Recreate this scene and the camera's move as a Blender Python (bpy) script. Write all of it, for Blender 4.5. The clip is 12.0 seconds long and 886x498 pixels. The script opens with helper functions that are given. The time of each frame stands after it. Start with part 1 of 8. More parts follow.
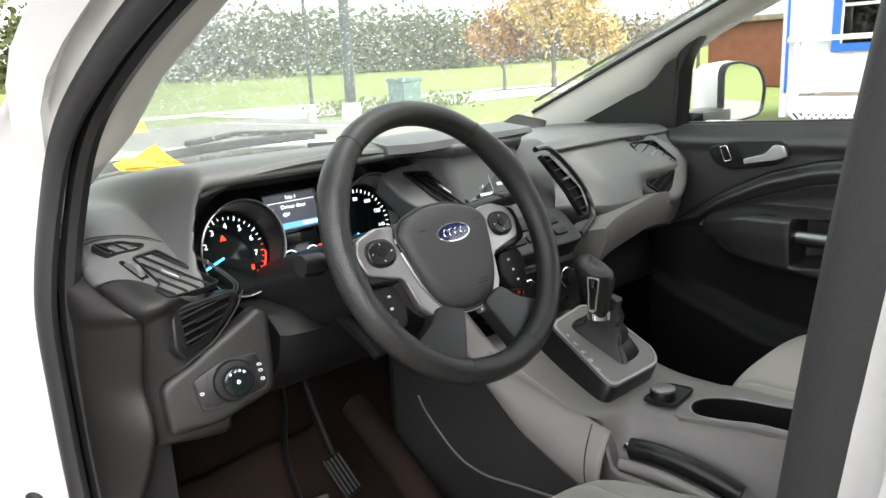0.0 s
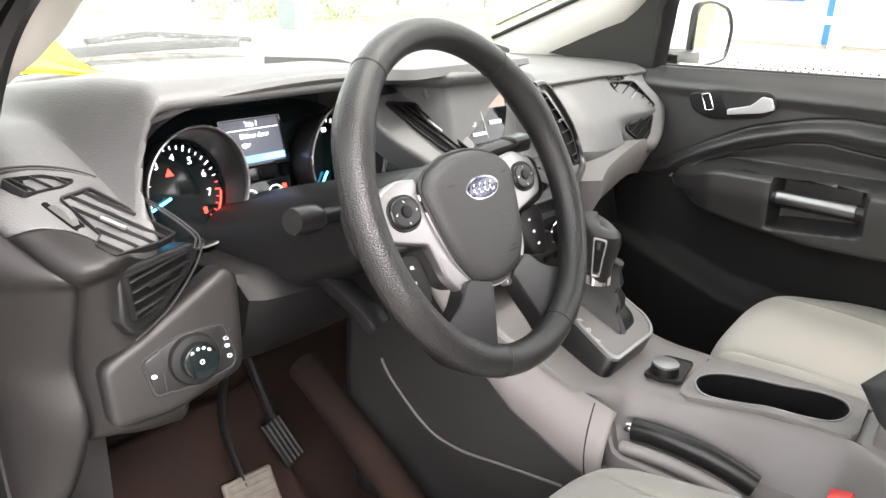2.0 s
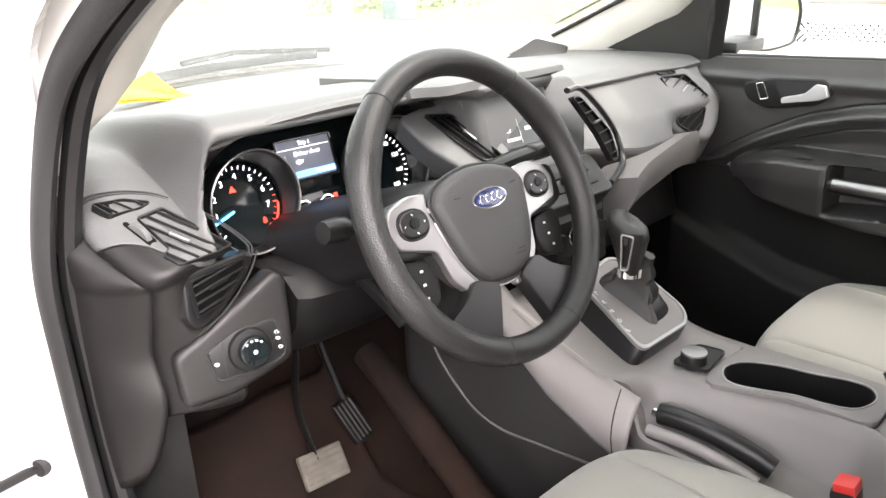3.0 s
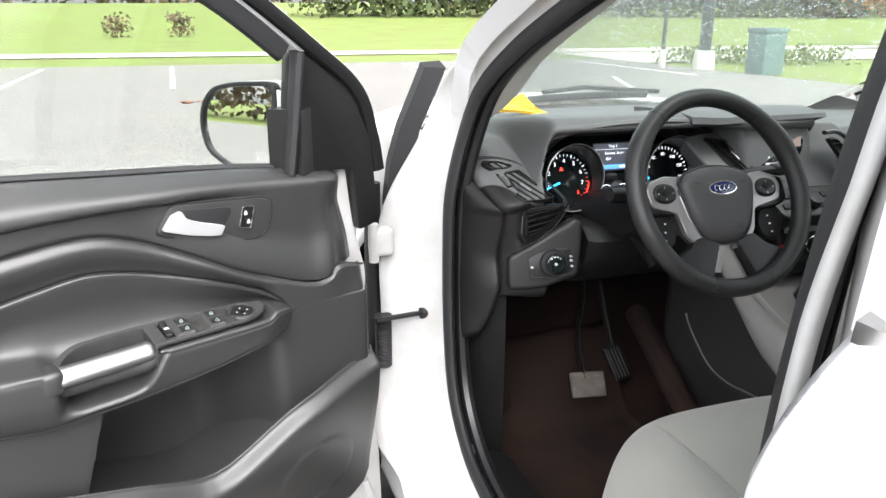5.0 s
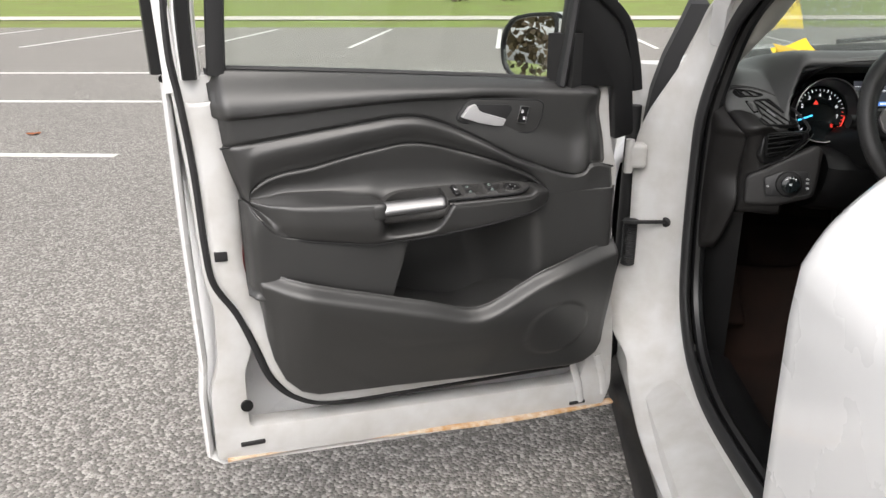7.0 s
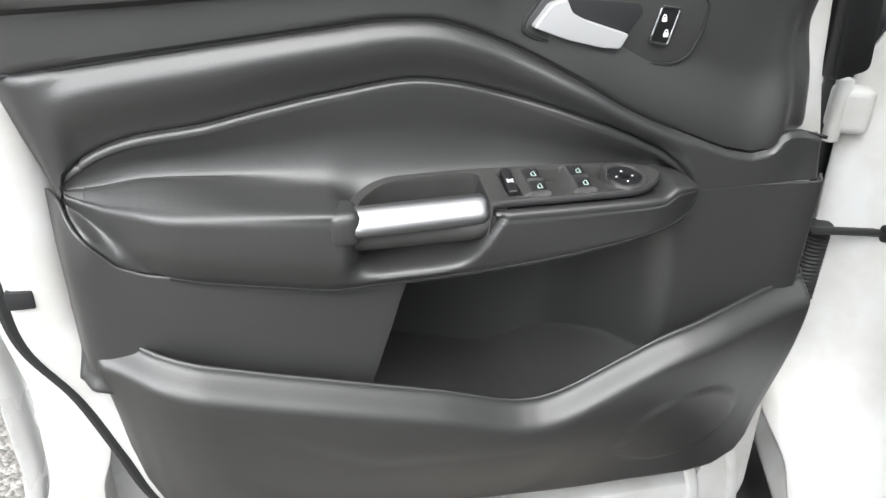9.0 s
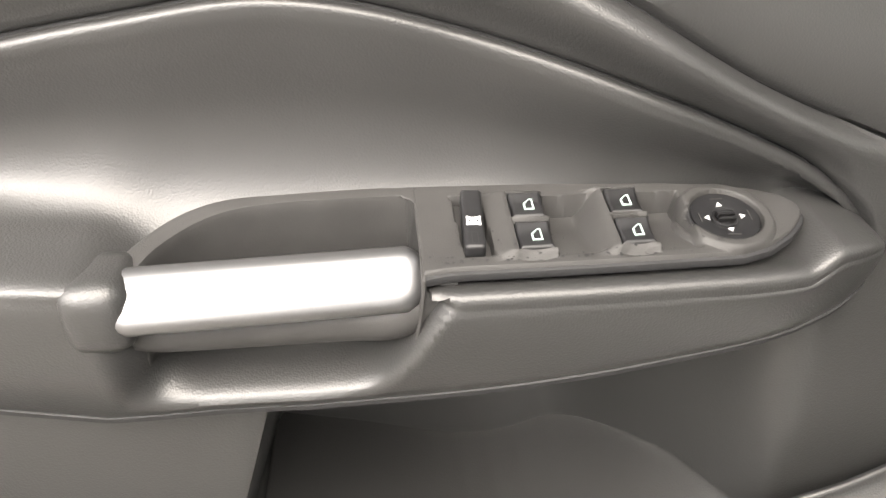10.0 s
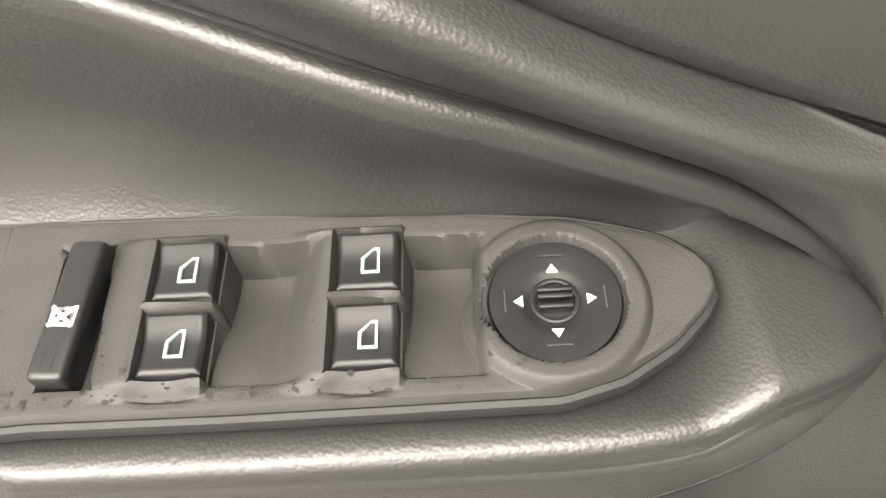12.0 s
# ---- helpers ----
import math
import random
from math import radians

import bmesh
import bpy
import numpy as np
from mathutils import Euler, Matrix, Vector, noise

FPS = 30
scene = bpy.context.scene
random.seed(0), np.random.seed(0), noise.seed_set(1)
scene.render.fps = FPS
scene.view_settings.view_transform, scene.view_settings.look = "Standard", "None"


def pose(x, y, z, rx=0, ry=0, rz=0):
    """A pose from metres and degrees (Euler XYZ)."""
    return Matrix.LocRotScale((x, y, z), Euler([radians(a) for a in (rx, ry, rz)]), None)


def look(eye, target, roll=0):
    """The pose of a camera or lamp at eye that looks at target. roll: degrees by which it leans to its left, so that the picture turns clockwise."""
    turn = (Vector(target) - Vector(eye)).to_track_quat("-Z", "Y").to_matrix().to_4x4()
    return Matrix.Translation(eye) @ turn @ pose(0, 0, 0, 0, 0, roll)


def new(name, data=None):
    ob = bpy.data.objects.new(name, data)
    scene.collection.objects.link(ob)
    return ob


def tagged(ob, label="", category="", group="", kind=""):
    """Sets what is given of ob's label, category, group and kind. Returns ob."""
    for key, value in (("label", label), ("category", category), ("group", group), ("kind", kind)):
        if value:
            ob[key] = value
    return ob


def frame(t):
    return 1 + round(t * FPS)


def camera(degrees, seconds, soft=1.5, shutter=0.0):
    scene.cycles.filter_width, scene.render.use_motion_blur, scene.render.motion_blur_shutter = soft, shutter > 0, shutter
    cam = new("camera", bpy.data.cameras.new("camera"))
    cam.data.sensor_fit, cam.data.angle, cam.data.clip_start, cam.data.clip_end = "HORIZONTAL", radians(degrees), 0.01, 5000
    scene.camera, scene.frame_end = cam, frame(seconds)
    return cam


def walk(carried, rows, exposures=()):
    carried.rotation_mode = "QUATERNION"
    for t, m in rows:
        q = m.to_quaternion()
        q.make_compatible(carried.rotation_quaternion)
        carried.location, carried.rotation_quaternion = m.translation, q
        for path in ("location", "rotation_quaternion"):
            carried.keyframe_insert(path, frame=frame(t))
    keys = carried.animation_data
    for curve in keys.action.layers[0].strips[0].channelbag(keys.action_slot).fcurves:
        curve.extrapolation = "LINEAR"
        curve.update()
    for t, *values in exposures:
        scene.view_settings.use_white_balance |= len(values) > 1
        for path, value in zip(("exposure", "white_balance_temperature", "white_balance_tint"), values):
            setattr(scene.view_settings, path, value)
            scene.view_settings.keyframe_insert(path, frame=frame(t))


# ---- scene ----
cam = camera(61.4, 12.0)
PATH = [
    (0, (-1.012, 0.088, 1.19), (0.351, 1.474, 0.719), -3.0),
    (0.5, (-1.001, 0.161, 1.229), (0.389, 1.5, 0.703), -0.9),
    (1, (-1.0, 0.271, 1.226), (0.448, 1.524, 0.649), 0.3),
    (1.5, (-0.982, 0.318, 1.189), (0.523, 1.476, 0.562), 2.9),
    (2, (-0.981, 0.331, 1.186), (0.544, 1.436, 0.511), 2.5),
    (2.5, (-0.983, 0.261, 1.212), (0.46, 1.45, 0.502), -0.0),
    (2.7, (-0.978, 0.228, 1.227), (0.412, 1.474, 0.508), -0.9),
    (4.3, (-1.084, -0.014, 1.27), (-0.043, 1.574, 0.641), -2.2),
    (4.5, (-1.136, -0.09, 1.268), (-0.177, 1.555, 0.656), -1.6),
    (5, (-1.245, -0.315, 1.277), (-0.613, 1.485, 0.676), 0.3),
    (5.5, (-1.249, -0.532, 1.29), (-1.041, 1.368, 0.702), 1.1),
    (6, (-1.221, -0.708, 1.256), (-1.264, 1.198, 0.65), 1.3),
    (6.5, (-1.199, -0.748, 1.239), (-1.321, 1.143, 0.599), 0.2),
    (7, (-1.201, -0.702, 1.232), (-1.352, 1.173, 0.551), -0.3),
    (7.2, (-1.21, -0.67, 1.23), (-1.363, 1.199, 0.535), -0.4),
    (8.8, (-1.275, 0.019, 1.129), (-1.452, 1.791, 0.218), 1.4),
    (9, (-1.264, 0.121, 1.103), (-1.51, 1.872, 0.169), 1.5),
    (9.5, (-1.264, 0.357, 1.045), (-1.579, 2.051, 0.03), 1.0),
    (10, (-1.226, 0.522, 0.989), (-1.685, 2.159, -0.064), 0.8),
    (10.5, (-1.223, 0.635, 0.961), (-1.722, 2.169, -0.221), 2.0),
    (11, (-1.197, 0.7, 0.962), (-1.805, 2.076, -0.356), -1.7),
    (11.5, (-1.176, 0.735, 0.959), (-1.823, 2.02, -0.43), -4.5),
    (12, (-1.148, 0.752, 0.956), (-1.77, 2.014, -0.465), -5.7),
]
EXPOSURES = [
    (0.0, 2.35, 6550, 11), (1.0, 2.65, 6600, 12), (2.0, 3.3, 6800, 17), (2.7, 3.3, 6800, 18), (4.5, 2.3, 6600, 13),
    (5.0, 2.05, 6300, 11), (5.5, 1.55, 6400, 11), (6.2, 1.05, 6600, 12), (7.2, 1.05, 6600, 12), (9.0, 1.65, 6250, 8), (9.5, 2.45, 6900, 12), (12.0, 2.55, 7200, 12),
]
walk(cam, [(t, look(eye, target, roll)) for t, eye, target, roll in PATH], EXPOSURES)

# ---- light: a bright, even overcast sky with a weak wide sun ----
world = bpy.data.worlds.new("overcast_sky")
scene.world = world
world.use_nodes = True
wn, wl = world.node_tree.nodes, world.node_tree.links
sky = wn.new("ShaderNodeTexSky")
sky.sky_type, sky.sun_disc = "NISHITA", False
sky.sun_elevation, sky.sun_rotation = radians(42), radians(200)
sky.dust_density, sky.air_density = 3.0, 1.0
pale = wn.new("ShaderNodeHueSaturation")
pale.inputs["Saturation"].default_value = 0.12
wl.new(sky.outputs[0], pale.inputs["Color"])
wl.new(pale.outputs[0], wn["Background"].inputs["Color"])
wn["Background"].inputs["Strength"].default_value = 0.15
sun = new("sun", bpy.data.lights.new("sun", "SUN"))
sun.data.energy, sun.data.angle, sun.data.color = 1.2, radians(40), (1.0, 0.96, 0.9)
sun.matrix_world = look((0, 0, 30), (-9, 16, 0))

# ---- small tools for meshes ----
GROUND = -0.10


def smooth(a, b, x):
    t = (x - a) / (b - a)
    t = min(max(t, 0.0), 1.0)
    return t * t * (3 - 2 * t)


def curve(points, x):
    """A soft line through a few points, at x."""
    p = sorted(points)
    xs, ys = np.array([q[0] for q in p]), np.array([q[1] for q in p])
    m = np.gradient(ys, xs)
    x = min(max(x, xs[0]), xs[-1])
    i = min(max(int(np.searchsorted(xs, x)) - 1, 0), len(xs) - 2)
    h = xs[i + 1] - xs[i]
    t = (x - xs[i]) / h
    return ((2 * t**3 - 3 * t**2 + 1) * ys[i] + (t**3 - 2 * t**2 + t) * h * m[i]
            + (3 * t**2 - 2 * t**3) * ys[i + 1] + (t**3 - t**2) * h * m[i + 1])


def line(points, x):
    p = sorted(points)
    if x <= p[0][0]:
        return p[0][1]
    for (xa, ya), (xb, yb) in zip(p, p[1:]):
        if x <= xb:
            return ya + (yb - ya) * (x - xa) / max(xb - xa, 1e-9)
    return p[-1][1]


def spline(points, n=8, closed=False):
    """A Catmull-Rom line through points in space."""
    P = [Vector(p) for p in points]
    out, count = [], len(P)
    for i in range(count if closed else count - 1):
        if closed:
            a, b, c, d = P[(i - 1) % count], P[i], P[(i + 1) % count], P[(i + 2) % count]
        else:
            a, b, c, d = P[max(i - 1, 0)], P[i], P[i + 1], P[min(i + 2, count - 1)]
        for k in range(n):
            t = k / n
            out.append(0.5 * (2 * b + (c - a) * t + (2 * a - 5 * b + 4 * c - d) * t * t + (3 * b - a - 3 * c + d) * t**3))
    if not closed:
        out.append(P[-1])
    return out


def grid(fn, nu, nv, closed_u=False):
    """A sheet of points fn(u, v), u and v from 0 to 1."""
    bm = bmesh.new()
    rows = [[bm.verts.new(fn(i / (nu if closed_u else nu - 1), j / (nv - 1))) for j in range(nv)] for i in range(nu)]
    for i in range(nu if closed_u else nu - 1):
        for j in range(nv - 1):
            k = (i + 1) % nu
            bm.faces.new((rows[i][j], rows[k][j], rows[k][j + 1], rows[i][j + 1]))
    return bm


def loft(sections, cap=True, closed=True):
    """A skin over rings of equally many points."""
    bm = bmesh.new()
    rings = [[bm.verts.new(p) for p in s] for s in sections]
    n = len(rings[0])
    for a, b in zip(rings, rings[1:]):
        for i in range(n if closed else n - 1):
            bm.faces.new((a[i], a[(i + 1) % n], b[(i + 1) % n], b[i]))
    if cap and closed:
        bm.faces.new(rings[0][::-1])
        bm.faces.new(rings[-1])
    return bm


def sweep(path, rx, ry=None, sides=10, closed=False, up=(0, 0, 1), taper=None, square=1.0):
    """A tube of oval section along a line."""
    P = [Vector(p) for p in path]
    ry = rx if ry is None else ry
    rings = []
    n = len(P)
    for i, p in enumerate(P):
        a, b = (P[i - 1], P[(i + 1) % n]) if closed else (P[max(i - 1, 0)], P[min(i + 1, n - 1)])
        t = (b - a).normalized()
        u = Vector(up) - t * t.dot(Vector(up))
        u = u.normalized() if u.length > 1e-4 else t.orthogonal().normalized()
        w = t.cross(u)
        f = taper(i / (n - 1)) if taper else 1.0
        ring = []
        for k in range(sides):
            c, s = math.cos(2 * math.pi * k / sides), math.sin(2 * math.pi * k / sides)
            c, s = math.copysign(abs(c) ** square, c), math.copysign(abs(s) ** square, s)
            ring.append(p + w * rx * f * c + u * ry * f * s)
        rings.append(ring)
    if closed:
        rings.append(rings[0])
        bm = loft(rings, cap=False)
        bmesh.ops.remove_doubles(bm, verts=bm.verts, dist=1e-6)
        return bm
    return loft(rings)


def bevelled(bm, width, segments=2, angle=30):
    edges = [e for e in bm.edges if len(e.link_faces) == 2 and e.calc_face_angle(0) > radians(angle)]
    if edges and width > 0:
        bmesh.ops.bevel(bm, geom=edges, offset=width, segments=segments, profile=0.6, affect="EDGES", clamp_overlap=True)
    return bm


def box(size, m=None, bevel=0.004, segments=2):
    bm = bmesh.new()
    bmesh.ops.create_cube(bm, size=1.0)
    bmesh.ops.scale(bm, vec=size, verts=bm.verts)
    bevelled(bm, bevel, segments)
    if m is not None:
        bmesh.ops.transform(bm, matrix=m, verts=bm.verts)
    return bm


def disc(radius, depth, m=None, sides=32, bevel=0.001, r2=None):
    bm = bmesh.new()
    bmesh.ops.create_cone(bm, cap_ends=True, segments=sides, radius1=radius, radius2=radius if r2 is None else r2, depth=depth)
    bevelled(bm, bevel, 2, 40)
    if m is not None:
        bmesh.ops.transform(bm, matrix=m, verts=bm.verts)
    return bm


def plate(outline, depth, m=None, bevel=0.002, segments=2):
    """A flat plate of an outline in x, y; its front face at z = 0, its back at -depth."""
    bm = bmesh.new()
    top = [bm.verts.new((x, y, 0)) for x, y in outline]
    low = [bm.verts.new((x, y, -depth)) for x, y in outline]
    n = len(top)
    bm.faces.new(top)
    bm.faces.new(low[::-1])
    for i in range(n):
        bm.faces.new((top[i], low[i], low[(i + 1) % n], top[(i + 1) % n]))
    bmesh.ops.recalc_face_normals(bm, faces=bm.faces)
    bevelled(bm, bevel, segments, 50)
    if m is not None:
        bmesh.ops.transform(bm, matrix=m, verts=bm.verts)
    return bm


def ring_plate(outline, inner, depth, m=None, bevel=0.0):
    """A frame between two outlines of equally many points; front at z = 0."""
    bm = bmesh.new()
    a = [bm.verts.new((x, y, 0)) for x, y in outline]
    b = [bm.verts.new((x, y, 0)) for x, y in inner]
    c = [bm.verts.new((x, y, -depth)) for x, y in outline]
    d = [bm.verts.new((x, y, -depth)) for x, y in inner]
    n = len(a)
    for i in range(n):
        j = (i + 1) % n
        bm.faces.new((a[i], a[j], b[j], b[i]))
        bm.faces.new((a[j], a[i], c[i], c[j]))
        bm.faces.new((b[i], b[j], d[j], d[i]))
        bm.faces.new((c[i], d[i], d[j], c[j]))
    bmesh.ops.recalc_face_normals(bm, faces=bm.faces)
    bevelled(bm, bevel, 2, 50)
    if m is not None:
        bmesh.ops.transform(bm, matrix=m, verts=bm.verts)
    return bm


def rounded(points, r=0.01, n=5):
    """An outline with its corners rounded."""
    out, count = [], len(points)
    for i in range(count):
        p, a, b = (Vector((*points[k % count], 0)) for k in (i, i - 1, i + 1))
        q = min(r, (a - p).length * 0.45, (b - p).length * 0.45)
        s, e = p + (a - p).normalized() * q, p + (b - p).normalized() * q
        for k in range(n + 1):
            t = k / n
            v = s * (1 - t) ** 2 + p * 2 * t * (1 - t) + e * t * t
            out.append((v.x, v.y))
    return out


def scaled(outline, f, g=None):
    cx, cy = sum(p[0] for p in outline) / len(outline), sum(p[1] for p in outline) / len(outline)
    g = f if g is None else g
    return [(cx + (x - cx) * f, cy + (y - cy) * g) for x, y in outline]


def oval(cx, cy, rx, ry, n=32, power=1.0):
    out = []
    for k in range(n):
        c, s = math.cos(2 * math.pi * k / n), math.sin(2 * math.pi * k / n)
        out.append((cx + rx * math.copysign(abs(c) ** power, c), cy + ry * math.copysign(abs(s) ** power, s)))
    return out


def joined(*bms):
    out = bmesh.new()
    for bm in bms:
        me = bpy.data.meshes.new("part")
        bm.to_mesh(me)
        bm.free()
        out.from_mesh(me)
        bpy.data.meshes.remove(me)
    return out


def thing(name, at, label, category, group="", kind=""):
    ob = new(name)
    ob.location = at
    ob.empty_display_size = 0.05
    return tagged(ob, label, category, group, kind)


def origin(ob):
    at = Vector(ob.location)
    return at if ob.parent is None else Vector((0, 0, 0))


def part(name, bm, material, parent=None, label="", thick=0.0, flat=False, sharp=40, recalc=True):
    """One mesh object, of points in the world, under a thing or a part."""
    if recalc:
        bmesh.ops.recalc_face_normals(bm, faces=bm.faces)
    me = bpy.data.meshes.new(name)
    bm.to_mesh(me)
    bm.free()
    me.materials.append(material)
    if not flat:
        me.shade_smooth()
        me.set_sharp_from_angle(angle=radians(sharp))
    ob = new(name, me)
    if parent is not None:
        ob.parent = parent
        top = parent
        while top.parent is not None:
            top = top.parent
        ob.matrix_parent_inverse = Matrix.Translation(-Vector(top.location)) if parent is top else Matrix.Identity(4)
    if thick:
        mod = ob.modifiers.new("thickness", "SOLIDIFY")
        mod.thickness, mod.offset = abs(thick), 0.0
    if label:
        ob["label"] = label
    return ob


def lettering(name, text, size, m, material, parent, depth=0.0003, align="CENTER"):
    """Raised letters in the built-in font, as a mesh."""
    cu = bpy.data.curves.new(name, "FONT")
    cu.body, cu.size, cu.extrude, cu.align_x, cu.align_y = text, size, depth, align, "CENTER"
    cu.resolution_u = 2
    tmp = new(name, cu)
    dg = bpy.context.evaluated_depsgraph_get()
    me = bpy.data.meshes.new_from_object(tmp.evaluated_get(dg))
    bpy.data.objects.remove(tmp)
    bpy.data.curves.remove(cu)
    bm = bmesh.new()
    bm.from_mesh(me)
    bpy.data.meshes.remove(me)
    bmesh.ops.transform(bm, matrix=m, verts=bm.verts)
    return part(name, bm, material, parent, flat=True)


def facing(at, out, up=(0, 0, 1)):
    """A frame at a place: its z points out, its y up, its x to the right of one who looks at it."""
    z = Vector(out).normalized()
    y = Vector(up)
    y = (y - z * z.dot(y)).normalized()
    x = y.cross(z)
    return Matrix.Translation(at) @ Matrix((x, y, z)).transposed().to_4x4()

# ---- materials ----
def material(name, color, rough=0.6, metal=0.0, grain=0.0, grain_scale=400.0, vary=0.15, vary_scale=8.0, spec=0.5,
             second=None, blotch=0.0, coat=0.0, sheen=0.0, leather=False, rough_vary=0.08):
    mat = bpy.data.materials.new(name)
    mat.use_nodes = True
    N, L = mat.node_tree.nodes, mat.node_tree.links
    b = N["Principled BSDF"]
    b.inputs["Roughness"].default_value, b.inputs["Metallic"].default_value = rough, metal
    b.inputs["Specular IOR Level"].default_value = spec
    b.inputs["Coat Weight"].default_value = coat
    b.inputs["Coat Roughness"].default_value = 0.05
    b.inputs["Sheen Weight"].default_value = sheen
    co = N.new("ShaderNodeTexCoord")
    big = N.new("ShaderNodeTexNoise")
    big.inputs["Scale"].default_value, big.inputs["Detail"].default_value = vary_scale, 5.0
    L.new(co.outputs["Object"], big.inputs["Vector"])
    ramp = N.new("ShaderNodeValToRGB")
    c2 = second or tuple(c * (1 - vary) for c in color)
    ramp.color_ramp.elements[0].position, ramp.color_ramp.elements[1].position = 0.32, 0.68
    ramp.color_ramp.elements[0].color, ramp.color_ramp.elements[1].color = (*c2, 1), (*color, 1)
    L.new(big.outputs[0], ramp.inputs[0])
    L.new(ramp.outputs[0], b.inputs["Base Color"])
    if rough_vary:
        mr = N.new("ShaderNodeMapRange")
        mr.inputs["To Min"].default_value, mr.inputs["To Max"].default_value = max(rough - rough_vary, 0.02), min(rough + rough_vary, 1)
        L.new(big.outputs[0], mr.inputs["Value"])
        L.new(mr.outputs[0], b.inputs["Roughness"])
    if grain:
        if leather:
            fine = N.new("ShaderNodeTexVoronoi")
            fine.feature = "SMOOTH_F1"
            fine.inputs["Smoothness"].default_value = 0.4
            warp = N.new("ShaderNodeTexNoise")
            warp.inputs["Scale"].default_value = grain_scale * 0.5
            mixv = N.new("ShaderNodeVectorMath")
            mixv.operation = "MULTIPLY_ADD"
            mixv.inputs[1].default_value = (0.6 / grain_scale,) * 3
            L.new(co.outputs["Object"], warp.inputs["Vector"])
            L.new(warp.outputs["Color"], mixv.inputs[0])
            L.new(co.outputs["Object"], mixv.inputs[2])
            L.new(mixv.outputs[0], fine.inputs["Vector"])
        else:
            fine = N.new("ShaderNodeTexNoise")
            fine.inputs["Detail"].default_value = 3.0
            L.new(co.outputs["Object"], fine.inputs["Vector"])
        fine.inputs["Scale"].default_value = grain_scale
        bump = N.new("ShaderNodeBump")
        bump.inputs["Strength"].default_value, bump.inputs["Distance"].default_value = grain, 0.6 / grain_scale
        if leather:
            bump.invert = True
        L.new(fine.outputs[0], bump.inputs["Height"])
        L.new(bump.outputs[0], b.inputs["Normal"])
    return mat


def glowing(name, color, strength):
    mat = bpy.data.materials.new(name)
    mat.use_nodes = True
    b = mat.node_tree.nodes["Principled BSDF"]
    b.inputs["Base Color"].default_value = (*color, 1)
    b.inputs["Emission Color"].default_value = (*color, 1)
    b.inputs["Emission Strength"].default_value = strength
    return mat


def clear(name, tint, rough=0.0, ior=1.45, film=0.0):
    """A thin pane: mostly clear, with the gloss of glass; film: how much of it a wet, dusty film covers."""
    mat = bpy.data.materials.new(name)
    mat.use_nodes = True
    N, L = mat.node_tree.nodes, mat.node_tree.links
    N.remove(N["Principled BSDF"])
    tr, gl, mix, lw, po, ma = (N.new("ShaderNode" + k) for k in ("BsdfTransparent", "BsdfGlossy", "MixShader", "LayerWeight", "Math", "Math"))
    tr.inputs[0].default_value = (*tint, 1)
    gl.inputs["Roughness"].default_value = rough
    f0 = ((ior - 1) / (ior + 1)) ** 2
    po.operation, po.inputs[1].default_value = "POWER", 5.0
    ma.operation, ma.inputs[1].default_value, ma.inputs[2].default_value = "MULTIPLY_ADD", 1 - f0, f0
    lw.inputs["Blend"].default_value = 0.5
    L.new(lw.outputs["Facing"], po.inputs[0])
    L.new(po.outputs[0], ma.inputs[0])
    L.new(ma.outputs[0], mix.inputs[0])
    if film:
        dull, blend = N.new("ShaderNodeBsdfTranslucent"), N.new("ShaderNodeMixShader")
        dull.inputs[0].default_value = (0.8, 0.82, 0.8, 1)
        blend.inputs[0].default_value = film
        L.new(tr.outputs[0], blend.inputs[1])
        L.new(dull.outputs[0], blend.inputs[2])
        L.new(blend.outputs[0], mix.inputs[1])
    else:
        L.new(tr.outputs[0], mix.inputs[1])
    L.new(gl.outputs[0], mix.inputs[2])
    L.new(mix.outputs[0], N["Material Output"].inputs["Surface"])
    return mat


WHITE_PAINT = material("white_car_paint", (0.80, 0.80, 0.80), 0.28, coat=0.6, vary=0.03, grain=0.02, grain_scale=900, rough_vary=0.05)
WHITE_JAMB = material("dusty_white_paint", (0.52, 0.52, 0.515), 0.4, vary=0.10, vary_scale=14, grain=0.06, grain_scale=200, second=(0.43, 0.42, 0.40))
DOOR_PLASTIC = material("grained_black_vinyl", (0.0275, 0.0273, 0.0270), 0.41, spec=0.78, grain=0.2, grain_scale=850, vary=0.12, leather=True)
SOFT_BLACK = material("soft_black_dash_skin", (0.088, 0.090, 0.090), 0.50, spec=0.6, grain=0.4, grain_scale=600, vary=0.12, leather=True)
HARD_BLACK = material("hard_black_plastic", (0.008, 0.008, 0.0083), 0.45, spec=0.25, grain=0.2, grain_scale=900, vary=0.15)
SATIN_BLACK = material("satin_black_plastic", (0.010, 0.010, 0.0105), 0.32, spec=0.4, grain=0.05, grain_scale=900)
GLOSS_BLACK = material("gloss_black_plastic", (0.005, 0.008, 0.009), 0.10, grain=0.0, rough_vary=0.03)
LEATHER = material("black_wheel_leather", (0.015, 0.015, 0.015), 0.36, grain=0.5, grain_scale=700, vary=0.2, vary_scale=25, leather=True)
GREY_TRIM = material("warm_grey_console_plastic", (0.25, 0.235, 0.23), 0.42, grain=0.12, grain_scale=900, vary=0.08)
PILLAR_TRIM = material("light_grey_pillar_trim", (0.64, 0.63, 0.58), 0.75, grain=0.2, grain_scale=700, vary=0.06)
SILVER = material("satin_silver_plastic", (0.36, 0.355, 0.355), 0.36, metal=0.85, grain=0.03, grain_scale=1200, vary=0.05)
AIRBAG = material("black_airbag_skin", (0.040, 0.040, 0.041), 0.5, spec=0.45, grain=0.4, grain_scale=700, vary=0.1, leather=True)
